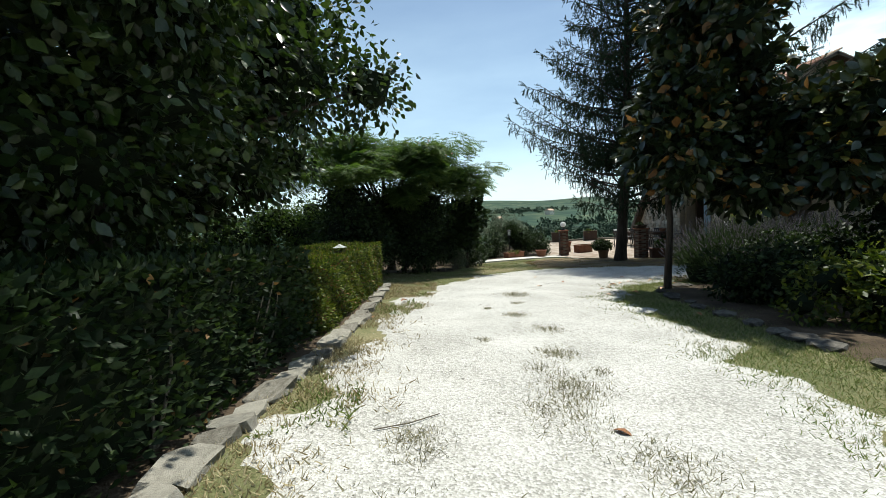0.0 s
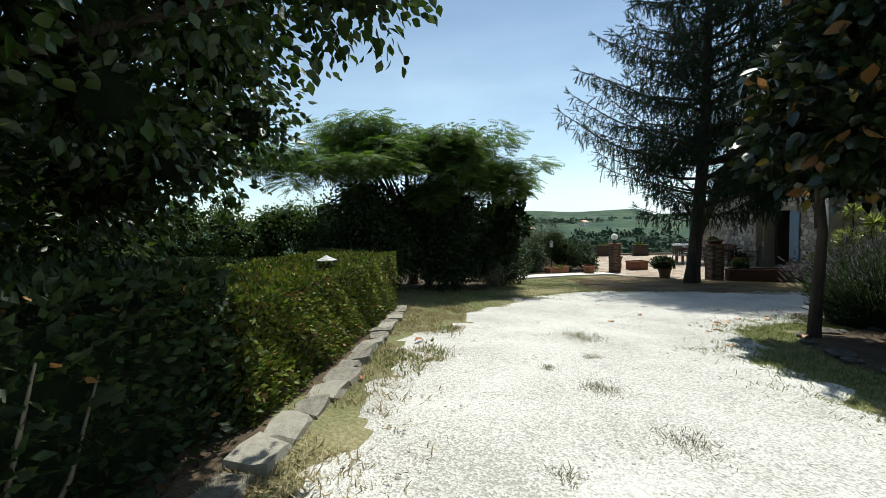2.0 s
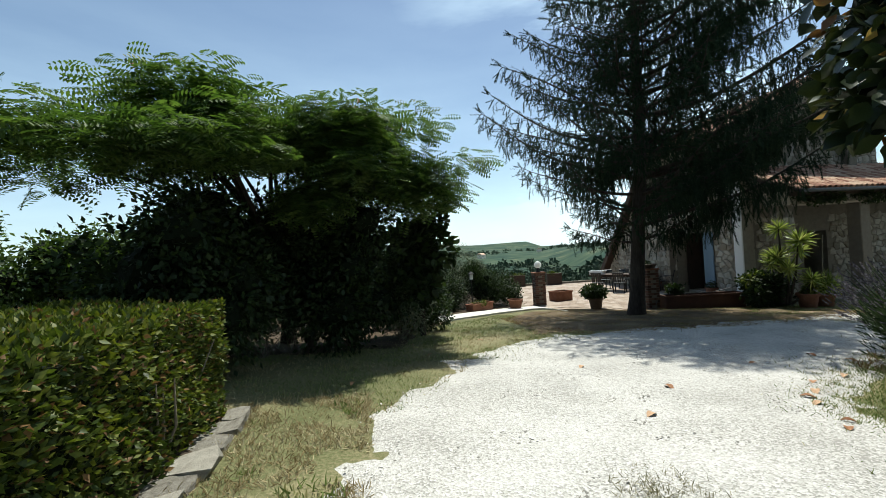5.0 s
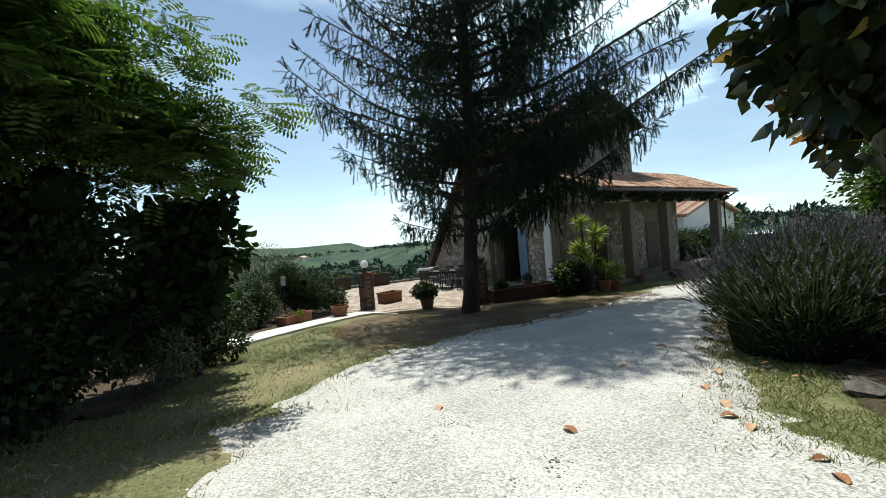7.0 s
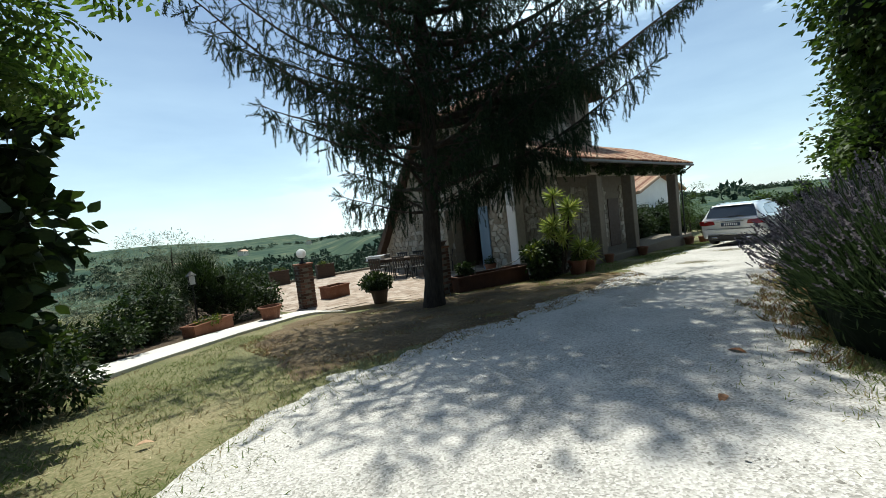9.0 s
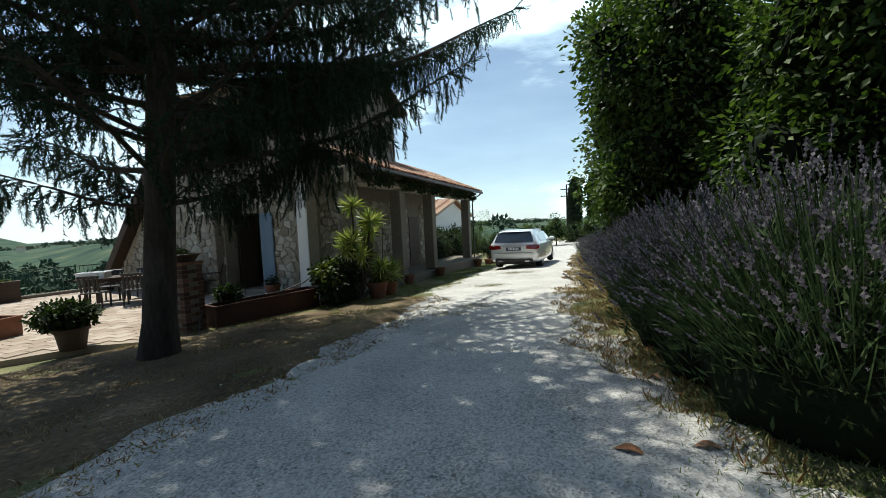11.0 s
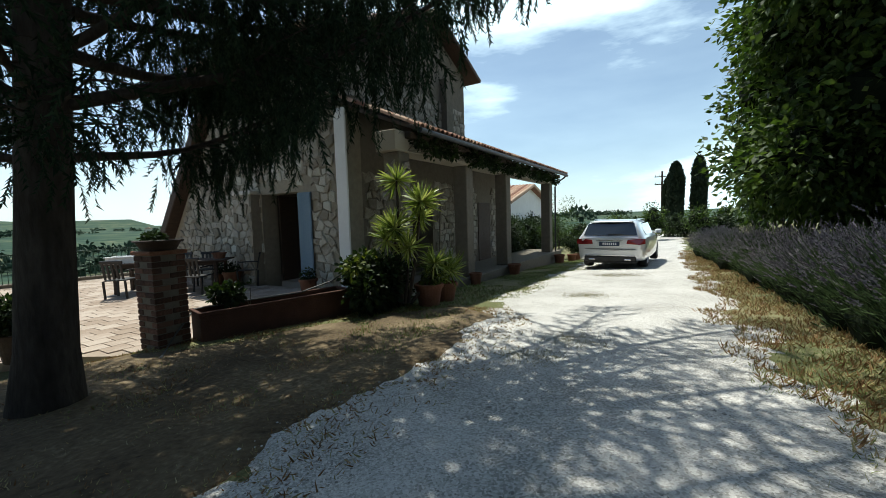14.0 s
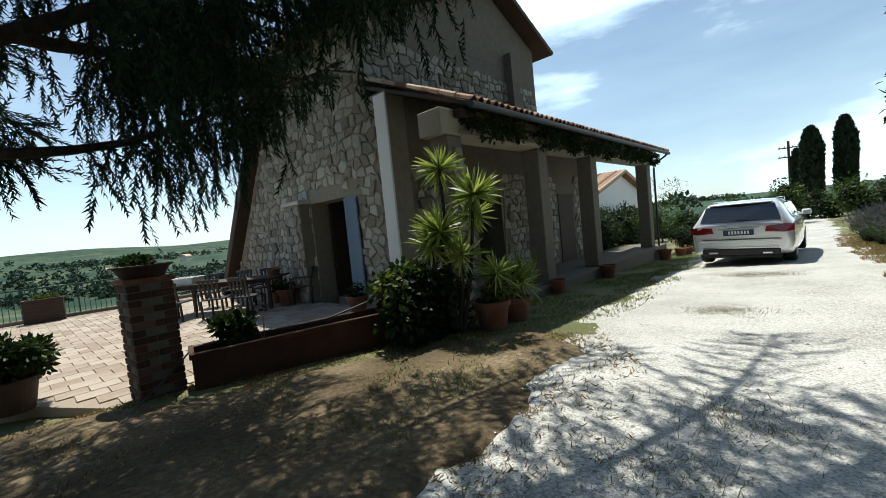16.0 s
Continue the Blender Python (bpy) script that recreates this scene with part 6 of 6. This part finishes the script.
for x, y, r, h in ((14.6, 15.0, 0.16, 0.3), (17.2, 14.95, 0.2, 0.34), (22.3, 14.9, 0.22, 0.36), (23.6, 14.7, 0.2, 0.3), (24.2, 14.6, 0.18, 0.28)):
    pot("porch_pot", "terracotta pot standing by a porch column", x, y - 0.05, max(float(land(x, y)), FLOOR - 0.6) if x > 23.5 else FLOOR + 0.03 if y >= 15.1 else float(land(x, y - 0.05)), r, h)
leafy("oleander", "loose oleander bush at the porch's end", "shrub", gz(25.0, 15.6), blob_set((25.0, 15.6, 0.2), (0.8, 0.7, 1.3), 18, 0.35, 1.0, 71), 2600, 0.13, M["linden_leaf"], LEAF_NARROW, 1.6, 0.04, core=0)
leafy("low_bush", "low round bush beyond the car", "shrub", gz(25.6, 15.0), blob_set((25.8, 14.9, -1.2), (0.9, 0.5, 0.3), 12, 0.35, 0.9, 72), 2600, 0.08, M["shrub_leaf"], LEAF_SIMPLE, 0.3, 0.03)
herb("creeper", "dark creeper hanging along the porch beam", 12.0, 15.08, 1.68, [(0.4 + i * 0.42, -0.02, 0.28 - 0.16 * abs(math.sin(i * 1.9)), 0.3, 0.13, 0.2) for i in range(25) if i % 6 != 4], 6500, 0.09, M["shrub_leaf"], LEAF_SIMPLE, 17, "creeper")

for i in range(11):
    x, y = 21.95 + i * 0.62, 17.0 + 0.2 * i + 0.2 * math.sin(i * 2)
    leafy("screen_shrub", "dark shrub screening the yard behind the porch", "shrub", gz(x, y), blob_set((x, y, -0.62), (0.5, 0.35, 0.75), 14, 0.42, 1.0, 140 + i), 2600, 0.1, M["shrub_leaf"], LEAF_SIMPLE, 0.8, 0.04, group="shrubs behind the porch", nlimb=5)

# ---- distance on the drive's side ----
for i, (x, y, h, r) in enumerate(((45.0, 11.0, 5.9, 0.56), (45.6, 9.3, 6.2, 0.52), (58.0, 12.0, 5.6, 0.4))):
    t = thing("cypress", "dark columnar cypress against the sky", "tree", gz(x, y), group="cypresses")
    n = 5200
    zz = rng.random(n)
    a = rng.uniform(0, 2 * np.pi, n)
    rr = r * np.minimum(1, 3.2 * zz + 0.25) * np.minimum(1, 4.5 * (1 - zz)) ** 0.6 * (0.7 + 0.3 * rng.random(n)) * (1 + 0.08 * np.sin(a * 3 + zz * 9))
    P = np.stack([rr * np.cos(a), rr * np.sin(a), 0.2 + zz * (h - 0.2)], -1)
    D = np.stack([np.cos(a) * 0.4, np.sin(a) * 0.4, np.ones(n)], -1) + rng.normal(0, 0.25, (n, 3))
    child("crown", leafmesh("crown", LEAF_SIMPLE, P, D, rand_dirs(n), 0.3 * rng.uniform(0.7, 1.2, n), M["cypress_leaf"]), t)
    part("trunk", lathe([(r * 0.5, -0.2), (r * 0.72, 0.6), (r * 0.6, h * 0.7), (0.05, h * 0.92)], 12), M["cypress_leaf"], t)
for i in range(16):
    y = 6.5 + i * 0.95
    x = 38 + 2.5 * math.sin(i * 1.7)
    hh = 2.1 + 0.5 * math.sin(i * 2.3) - 0.065 * max(0, i - 6) * 2
    leafy("field_shrub", "dark shrub in the hedgerow at the drive's end", "shrub", gz(x, y), blob_set((x, y, float(land(x, y)) + hh * 0.5), (0.7, 0.7, hh * 0.4), 9, 0.6, 1.0, 80 + i), 1300, 0.16, M["shrub_leaf"] if i % 3 else M["linden_leaf"], LEAF_SIMPLE, hh * 0.5, 0.05, group="hedgerow at the drive's end", nlimb=5)


def pole():
    t = thing("utility_pole", "wooden utility pole with cross-arms in the distance", "pole", gz(60, 12.6))
    v, f = tubes([[((0, 0, -0.5), 0.14), ((0, 0, 6.8), 0.10)]], 8)
    child("mast", mesh_np("mast", v, f, M["dark_wood"], True), t)
    for z in (5.2, 6.1):
        part("cross_arm", boxes((-0.05, 0.05, -0.8, 0.8, z, z + 0.1)), M["dark_wood"], t)
        for y in (-0.7, -0.3, 0.3, 0.7):
            part("insulator", boxes((-0.04, 0.04, y - 0.04, y + 0.04, z + 0.1, z + 0.26)), M["white_paint"], t)


pole()
# far woods and farmhouses on the hills
def far_woods():
    r = np.random.default_rng(91)
    P = []
    for k in range(90):
        a, d = r.uniform(0.15, 2.9), r.uniform(60, 900)
        cx, cy = 8 + d * math.cos(a), 12 + d * math.sin(a)
        m = r.integers(10, 40)
        sp = 3 + d * 0.025
        pts = np.stack([cx + r.normal(0, sp * 2.2, m), cy + r.normal(0, sp, m)], -1)
        for x, y in pts:
            P.append((x, y, float(land(x, y)), r.uniform(2.2, 5.0)))
    P = [p for p in P if p[1] > 45 or p[0] < -25]
    V, N = [], []
    n = 30
    pos, size = [], []
    for x, y, z, s in P:
        d = rand_dirs(n)
        d[:, 2] = np.abs(d[:, 2])
        pos.append(np.array((x, y, z + s * 0.25)) + d * np.array((s * 0.8, s * 0.8, s)) * rng.uniform(0.75, 1.05, (n, 1)))
        size.append(np.full(n, s * 0.75))
    pos, size = np.concatenate(pos), np.concatenate(size)
    me = leafmesh("far_woods", LEAF_SIMPLE, pos, rand_dirs(len(pos)), rand_dirs(len(pos), 1), size, M["far_leaf"])
    solo("far_woods", me, "scattered dark woods and hedgerows on the far slopes", "woods", kind="stuff")
    for x, y, w in ((60, 420, 9), (140, 520, 11), (-60, 350, 8), (260, 610, 12), (-170, 300, 9)):
        h = thing("farmhouse", "distant pale farmhouse on the hillside", "house", (x, y, float(land(x, y))), r.uniform(0, 90))
        part("wall", boxes((-w / 2, w / 2, -w / 3, w / 3, -2, 5)), M["far_wall"], h)
        bm = bmesh.new()
        f = [bm.verts.new(p) for p in ((-w / 2 - .4, -w / 3 - .4, 5), (-w / 2 - .4, w / 3 + .4, 5), (-w / 2 - .4, 0, 7.2))]
        b = [bm.verts.new((-v.co.x, v.co.y, v.co.z)) for v in f]
        bm.faces.new(f)
        bm.faces.new(b[::-1])
        for i in range(3):
            bm.faces.new((f[i], b[i], b[(i + 1) % 3], f[(i + 1) % 3]))
        part("roof", bm, M["roof_tile"], h)
        for q in (-0.3, 0, 0.3):
            part("window", boxes((q * w - 0.5, q * w + 0.5, -w / 3 - 0.05, -w / 3 + 0.05, 2.4, 3.8)), M["dark_trim"], h)


M["far_leaf"] = material("far_leaf", [(0.022, 0.045, 0.026), (0.04, 0.07, 0.038)], 0.02, 0.9, bump=0, fine=0.5, island=0.3)
far_woods()


# ---- garden beyond the hedge ----
def bird_table():
    x, y = -1.62, 6.3
    t = thing("bird_table", "small bird table with a pale grey roof above the hedge", "bird table", gz(x, y, 0.56))
    t.scale = (0.38, 0.38, 0.38)
    v, f = tubes([[((0, 0, -1.55), 0.035), ((0, 0, 0.85), 0.03)]], 8)
    child("post", mesh_np("post", v, f, M["dark_wood"], True), t)
    part("tray", boxes((-0.2, 0.2, -0.2, 0.2, 0.85, 0.88), bevel=0.004), M["dark_wood"], t)
    part("roof", lathe([(0.30, 1.03), (0.29, 1.05), (0.2, 1.07), (0.19, 1.09), (0.10, 1.12), (0.09, 1.14), (0.015, 1.17)], 6), M["slate"], t, "grey tiered slate roof")
    for a in (-0.16, 0.16):
        for b in (-0.16, 0.16):
            part("corner_post", boxes((a - 0.012, a + 0.012, b - 0.012, b + 0.012, 0.88, 1.035)), M["dark_wood"], t)


M["slate"] = material("slate", [(0.38, 0.38, 0.37), (0.52, 0.52, 0.5)], 6, 0.7, bump=0.3)
bird_table()


# ---- kerbs, rocks, grass, fallen leaves, stones ----
def stone_mesh(name, mat, n_shapes=6, flat=0.6):
    out = []
    for k in range(n_shapes):
        bm = bmesh.new()
        bmesh.ops.create_icosphere(bm, subdivisions=1, radius=0.5)
        for v in bm.verts:
            v.co *= random.uniform(0.82, 1.12)
            v.co.z *= flat
        me = bpy.data.meshes.new(name)
        bm.to_mesh(me)
        bm.free()
        me.materials.append(mat)
        out.append(me)
    return out


def kerb():
    k = tagged(new("kerb_left"), "low weathered stone kerb under the hedge", "kerb", kind="structure")
    shapes = []
    for q in range(8):
        bm = bmesh.new()
        box(bm, -0.5, 0.5, -0.5, 0.5, -0.5, 0.5)
        bmesh.ops.subdivide_edges(bm, edges=bm.edges, cuts=1, use_grid_fill=True)
        for v in bm.verts:
            v.co *= 1.0 - 0.10 * (v.co.length > 0.7)
            v.co += Vector([random.uniform(-0.11, 0.11) for _ in range(3)])
        me = bpy.data.meshes.new("kerb_stone")
        bm.to_mesh(me)
        bm.free()
        me.materials.append(M["kerb_stone"])
        shapes.append(me)
    y = -2.0
    while y < 8.75:
        ln = random.uniform(0.10, 0.38)
        x = -1.24 - 0.06 * math.sin(y * 0.9)
        child("kerb_stone", random.choice(shapes), k, "", Matrix.LocRotScale((x + random.uniform(-.015, .015), y + ln / 2, float(land(x, y)) + random.uniform(-0.045, -0.01)), Euler((random.uniform(-.09, .09), random.uniform(-.12, .12), random.uniform(-.14, .14))), (random.uniform(.17, .27), ln * 1.04, random.uniform(.12, .18))))
        y += ln
    rocks = stone_mesh("rock", M["rock"])
    line = [(3.25, -1.0), (3.35, 1.5), (3.43, 3.2), (3.47, 4.4), (3.6, 6.0), (3.85, 7.2), (4.3, 7.55), (5.0, 7.8), (5.8, 7.9), (6.7, 7.95)]
    for (x0, y0), (x1, y1) in zip(line, line[1:]):
        n = max(1, int(math.hypot(x1 - x0, y1 - y0) / 0.33))
        for i in range(n):
            s = (i + random.uniform(0.1, 0.9)) / n
            x, y, w = x0 + (x1 - x0) * s + random.uniform(-.05, .05), y0 + (y1 - y0) * s, random.uniform(0.2, 0.42)
            ob = new("border_rock", random.choice(rocks))
            ob.matrix_basis = Matrix.LocRotScale((x, y, float(land(x, y)) + 0.03), Euler((0, 0, random.uniform(0, 6))), (w, w * random.uniform(.6, 1), w * random.uniform(.45, .7)))
            tagged(ob, "rough grey field stone edging the planted bank", "rock", "stones edging the bank")


kerb()


def drive_distance(x, y):
    return inside_distance(np.stack([x, y], -1), DRIVE) + 0.24 * wob(x, y, 1.6) + 0.10 * wob(x, y, 5)


def blades(name, label, n, x0, x1, y0, y1, keep, hmin, hmax, mat, width=1.0, lean=0.5):
    x, y = rng.uniform(x0, x1, n), rng.uniform(y0, y1, n)
    k = keep(x, y)
    x, y = x[k], y[k]
    m = len(x)
    P = np.stack([x, y, land(x, y) - 0.004 + 0.028 * np.clip(drive_distance(x, y) / 0.12 + 0.5, 0, 1)], -1)
    D = np.stack([rng.normal(0, lean, m), rng.normal(0, lean, m), np.ones(m)], -1)
    t = (np.array(BLADE[0]) * np.array([1.6 * width, 1, 1]), BLADE[1])
    me = leafmesh(name, t, P, D, rand_dirs(m), rng.uniform(hmin, hmax, m), mat)
    solo(name, me, label, "grass", kind="stuff")


def patchy(x, y, s, t):
    return wob(x + 3.1, y - 1.7, s) + 0.35 * wob(x, y, s * 4) > t


M["scorched"] = material("scorched", [(0.16, 0.085, 0.035), (0.30, 0.18, 0.09), (0.30, 0.27, 0.12)], 2, 0.85, island=0.6, bump=0, trans=0.2, spec=0.15)
right_verge = lambda x, y: (drive_distance(x, y) < rng.exponential(0.1, len(x)) - 0.02) & (x > 1.2) & (y < 9.6) & (y > 3.0 * (x - 3.5)) & patchy(x, y, 1.3, -0.95)
blades("verge_grass", "short green grass and clover on the verge", 190000, 1.5, 5.8, -1, 9.4, right_verge, 0.02, 0.055, M["grass"], 1.2, 0.9)
left_island = lambda x, y: (drive_distance(x, y) < rng.exponential(0.13, len(x)) - 0.02) & (y > 8.6) & patchy(x, y, 1.5, -0.25) & ~((np.abs((y - 13.3) - (x + 0.6) * 0.95) < 0.75) & (x > -0.6) & (x < 4.5)) & ~((np.hypot((x - 7.0) / 4.4, (y - 14.1) / 2.4) < 1.0) & (rng.random(len(x)) < 0.72))
blades("lawn_grass", "patchy half-dry lawn beside the gravel", 130000, -3.5, 10.0, 8.6, 16.6, left_island, 0.02, 0.06, M["grass"], 1.2, 0.9)
blades("dry_lawn", "bleached dry grass among the lawn", 62000, -3.0, 14.0, 8.6, 15.2, lambda x, y: (drive_distance(x, y) < 0.1) & ~patchy(x, y, 1.5, 0.1) & ~((np.hypot((x - 7.0) / 4.4, (y - 14.1) / 2.4) < 1.0) & (rng.random(len(x)) < 0.75)), 0.02, 0.06, M["dry_grass"], 1.5, 1.0)
blades("needle_litter", "brown fallen needles and scorched grass under the spruce", 70000, 3.0, 11.4, 11.8, 16.4, lambda x, y: (drive_distance(x, y) < rng.exponential(0.3, len(x))) & (np.hypot((x - 7.0) / 4.7, (y - 13.9) / 2.6) < 1.0) & patchy(x, y, 1.9, -0.5), 0.025, 0.055, M["scorched"], 2.0, 1.6)
blades("porch_grass", "thin grass between drive and porch", 36000, 8.5, 26.0, 12.9, 15.2, lambda x, y: (drive_distance(x, y) < rng.exponential(0.2, len(x)) - 0.02) & patchy(x, y, 1.2, -0.3), 0.025, 0.07, M["grass"], 2.0, 0.9)
blades("kerb_grass", "dry bent grass along the kerb", 42000, -1.32, -0.2, -2, 9.3, lambda x, y: (drive_distance(x, y) < rng.exponential(0.12, len(x))) & patchy(x, y, 2.5, -0.3), 0.02, 0.075, M["dry_grass"], 1.2, 1.0)
blades("kerb_weeds", "green weeds along the kerb", 14000, -1.2, -0.3, -2, 9.0, lambda x, y: (drive_distance(x, y) < 0.1) & patchy(x, y, 1.6, 0.35), 0.03, 0.08, M["grass"], 1.8, 0.8)
blades("lavender_verge", "scorched dry grass between gravel and lavender", 60000, 5.0, 27.0, 8.6, 10.8, lambda x, y: (drive_distance(x, y) < 0.12) & (y > 8.7 + 0.045 * (x - 6)) & patchy(x, y, 2.0, -0.7), 0.03, 0.09, M["scorched"], 1.4, 0.9)
TUFTS = [(0.72, 2.3, 0.24), (0.85, 2.75, 0.22), (0.95, 3.5, 0.16), (0.7, 3.1, 0.12), (1.1, 4.4, 0.14), (0.9, 5.2, 0.12), (1.0, 1.7, 0.2), (1.25, 7.0, 0.2), (1.1, 6.1, 0.08), (0.35, 4.0, 0.06), (0.5, 1.2, 0.2), (0.6, 5.7, 0.06), (1.15, 3.0, 0.08), (0.8, 0.6, 0.25), (9.6, 11.4, 0.28), (8.9, 11.6, 0.22), (12.8, 11.9, 0.3), (16.5, 11.9, 0.4), (-0.2, 2.0, 0.14), (-0.3, 1.3, 0.2)]


def tuft_blades():
    xs, ys = [], []
    for a, b, r in TUFTS:
        n = int(900 * (r / 0.2) ** 1.4)
        xs.append(a + rng.normal(0, r * 0.62, n))
        ys.append(b + rng.normal(0, r * 0.75, n))
    x, y = np.concatenate(xs), np.concatenate(ys)
    m = len(x)
    P = np.stack([x, y, land(x, y) + 0.02], -1)
    D = np.stack([rng.normal(0, 0.9, m), rng.normal(0, 0.9, m), np.ones(m)], -1)
    me = leafmesh("gravel_weeds", (np.array(BLADE[0]) * np.array([1.6, 1, 1]), BLADE[1]), P, D, rand_dirs(m), rng.uniform(0.02, 0.055, m), M["weed"])
    solo("gravel_weeds", me, "low tufts of dry weeds between the wheel tracks", "weeds", kind="stuff")


M["weed"] = material("weed", [(0.15, 0.14, 0.075), (0.27, 0.25, 0.14), (0.4, 0.37, 0.25)], 3, 0.85, island=0.6, bump=0, trans=0.2, spec=0.2)
tuft_blades()


def pebbles():
    """Loose stones on the gravel, thickest along the walk, and strewn on the verges."""
    n = 46000
    s = rng.random(n)
    way = np.array([(0, -1.0), (0, 3), (0, 6), (1, 7.5), (2.5, 8.8), (4.5, 10), (7, 11), (9, 11.6), (14, 11.8)])
    seg = np.linspace(0, 1, len(way))
    cx, cy = np.interp(s, seg, way[:, 0]), np.interp(s, seg, way[:, 1])
    x, y = cx + rng.normal(0, 1.25, n), cy + rng.normal(0, 1.25, n)
    d = drive_distance(x, y)
    k = d > rng.normal(-0.02, 0.12, n)
    x, y = x[k], y[k]
    m = len(x)
    tv = np.array([(0.5, 0.05, 0), (0.1, 0.5, 0.05), (-0.45, 0.15, 0), (-0.2, -0.42, 0), (0.3, -0.38, -0.02), (0.02, 0.02, 0.38)])
    tf = np.array([(0, 1, 5), (1, 2, 5), (2, 3, 5), (3, 4, 5), (4, 0, 5)])
    P = np.stack([x, y, land(x, y) + 0.024], -1)
    a = rng.uniform(0, 6.28, m)
    D = np.stack([np.cos(a), np.sin(a), rng.normal(0, 0.15, m)], -1)
    size = np.clip(rng.lognormal(-4.3, 0.4, m), 0.006, 0.035)
    v, f = scatter(tv, tf, P, D, np.tile([0, 0, 1.0], (m, 1)) + rng.normal(0, 0.2, (m, 3)), size)
    solo("loose_gravel", mesh_np("loose_gravel", v, f, M["pebble"]), "loose pale limestone chippings on the drive", "gravel", kind="stuff")


pebbles()


def fallen_leaves():
    shapes = []
    for k in range(5):
        bm = bmesh.new()
        L, n = 1.0, 6
        rows = []
        curl = random.uniform(0.25, 0.7)
        for i in range(n + 1):
            s = i / n
            w = 0.24 * math.sin(math.pi * (0.04 + 0.93 * s)) ** 0.8
            z = 0.10 * math.sin(math.pi * s) + random.uniform(-.015, .015)
            rows.append([bm.verts.new((-w, s - 0.5, z + curl * w * 0.8)), bm.verts.new((0, s - 0.5, z)), bm.verts.new((w, s - 0.5, z + curl * w))])
        for a, b in zip(rows, rows[1:]):
            for i in range(2):
                bm.faces.new((a[i], a[i + 1], b[i + 1], b[i]))
        me = bpy.data.meshes.new("fallen_leaf")
        bm.to_mesh(me)
        bm.free()
        me.materials.append(M["fallen"])
        shapes.append(me)
    spots = [(2.55, 8.62), (3.3, 7.9), (3.1, 7.55), (2.95, 7.45), (3.6, 8.15), (3.9, 8.4), (-1.0, 5.3), (-0.7, 6.6), (1.9, 8.0), (4.4, 8.5), (5.2, 9.0), (5.1, 9.35), (6.2, 9.1), (2.2, 9.6), (1.6, 11.9), (0.6, 10.9), (-0.4, 9.6), (3.3, 6.9), (2.75, 6.7), (4.0, 7.3), (7.4, 9.05), (8.2, 9.3), (7.8, 8.95), (3.2, 5.0), (0.9, 2.05), (4.6, 8.0), (4.9, 8.3), (3.4, 8.05), (4.1, 9.2)]
    for i, (x, y) in enumerate(spots):
        w = random.uniform(0.09, 0.14)
        ob = new("fallen_leaf", shapes[i % 5])
        ob.matrix_basis = Matrix.LocRotScale((x, y, float(land(x, y)) + 0.03), Euler((random.uniform(-.15, .15), random.uniform(-.15, .15), random.uniform(0, 6.28))), (w, w, w))
        tagged(ob, "curled dry magnolia leaf lying on the ground", "leaf", "fallen magnolia leaves")
    # a thin dropped twig
    v, f = tubes([[((-0.45, 2.15, 0.0), 0.004), ((-0.25, 2.22, 0.0), 0.004), ((-0.08, 2.33, 0.0), 0.003)]], 5)
    v[:, 2] += land(v[:, 0], v[:, 1]) + 0.036
    solo("dropped_twig", mesh_np("dropped_twig", v, f, M["twig"]), "thin dry twig lying on the gravel", "twig")


fallen_leaves()


# ---- paving and wall stones, piece by piece ----
stone_facing()


def paving():
    """Flags on the terrace, laid in staggered rows; the nearest are pieces of their own."""
    poly = np.array(TERRACE)
    bm = boxes((-0.144, 0.144, -0.144, 0.144, 0.0, 0.012), bevel=0.004)
    me = bpy.data.meshes.new("flag")
    bm.to_mesh(me)
    bm.free()
    me.materials.append(M["paver"])
    V, F, n = [], [], 0
    j, y = 0, 15.6
    while y < 27:
        x = 5.0 + (0.15 if j % 2 else 0)
        while x < 13.6:
            c = np.array([[x - 0.15, y - 0.15], [x + 0.15, y - 0.15], [x + 0.15, y + 0.15], [x - 0.15, y + 0.15]])
            if (inside_distance(c, poly) > -0.01).all():
                m = pose(x, y, TZ + 0.002 + random.uniform(0, 0.004), random.uniform(-.5, .5), random.uniform(-.5, .5), random.uniform(-.8, .8))
                if n < 300 and y < 20.5:
                    child("flag", me, TERR, "", m)
                    n += 1
                else:
                    o = len(V)
                    V.extend(tuple(m @ v.co) for v in me.vertices)
                    F.extend(tuple(o + q for q in p.vertices) for p in me.polygons)
            x += 0.3
        y += 0.3
        j += 1
    tagged(child("flags", mesh_np("flags", V, F, M["paver_far"]), TERR), kind="stuff")


paving()
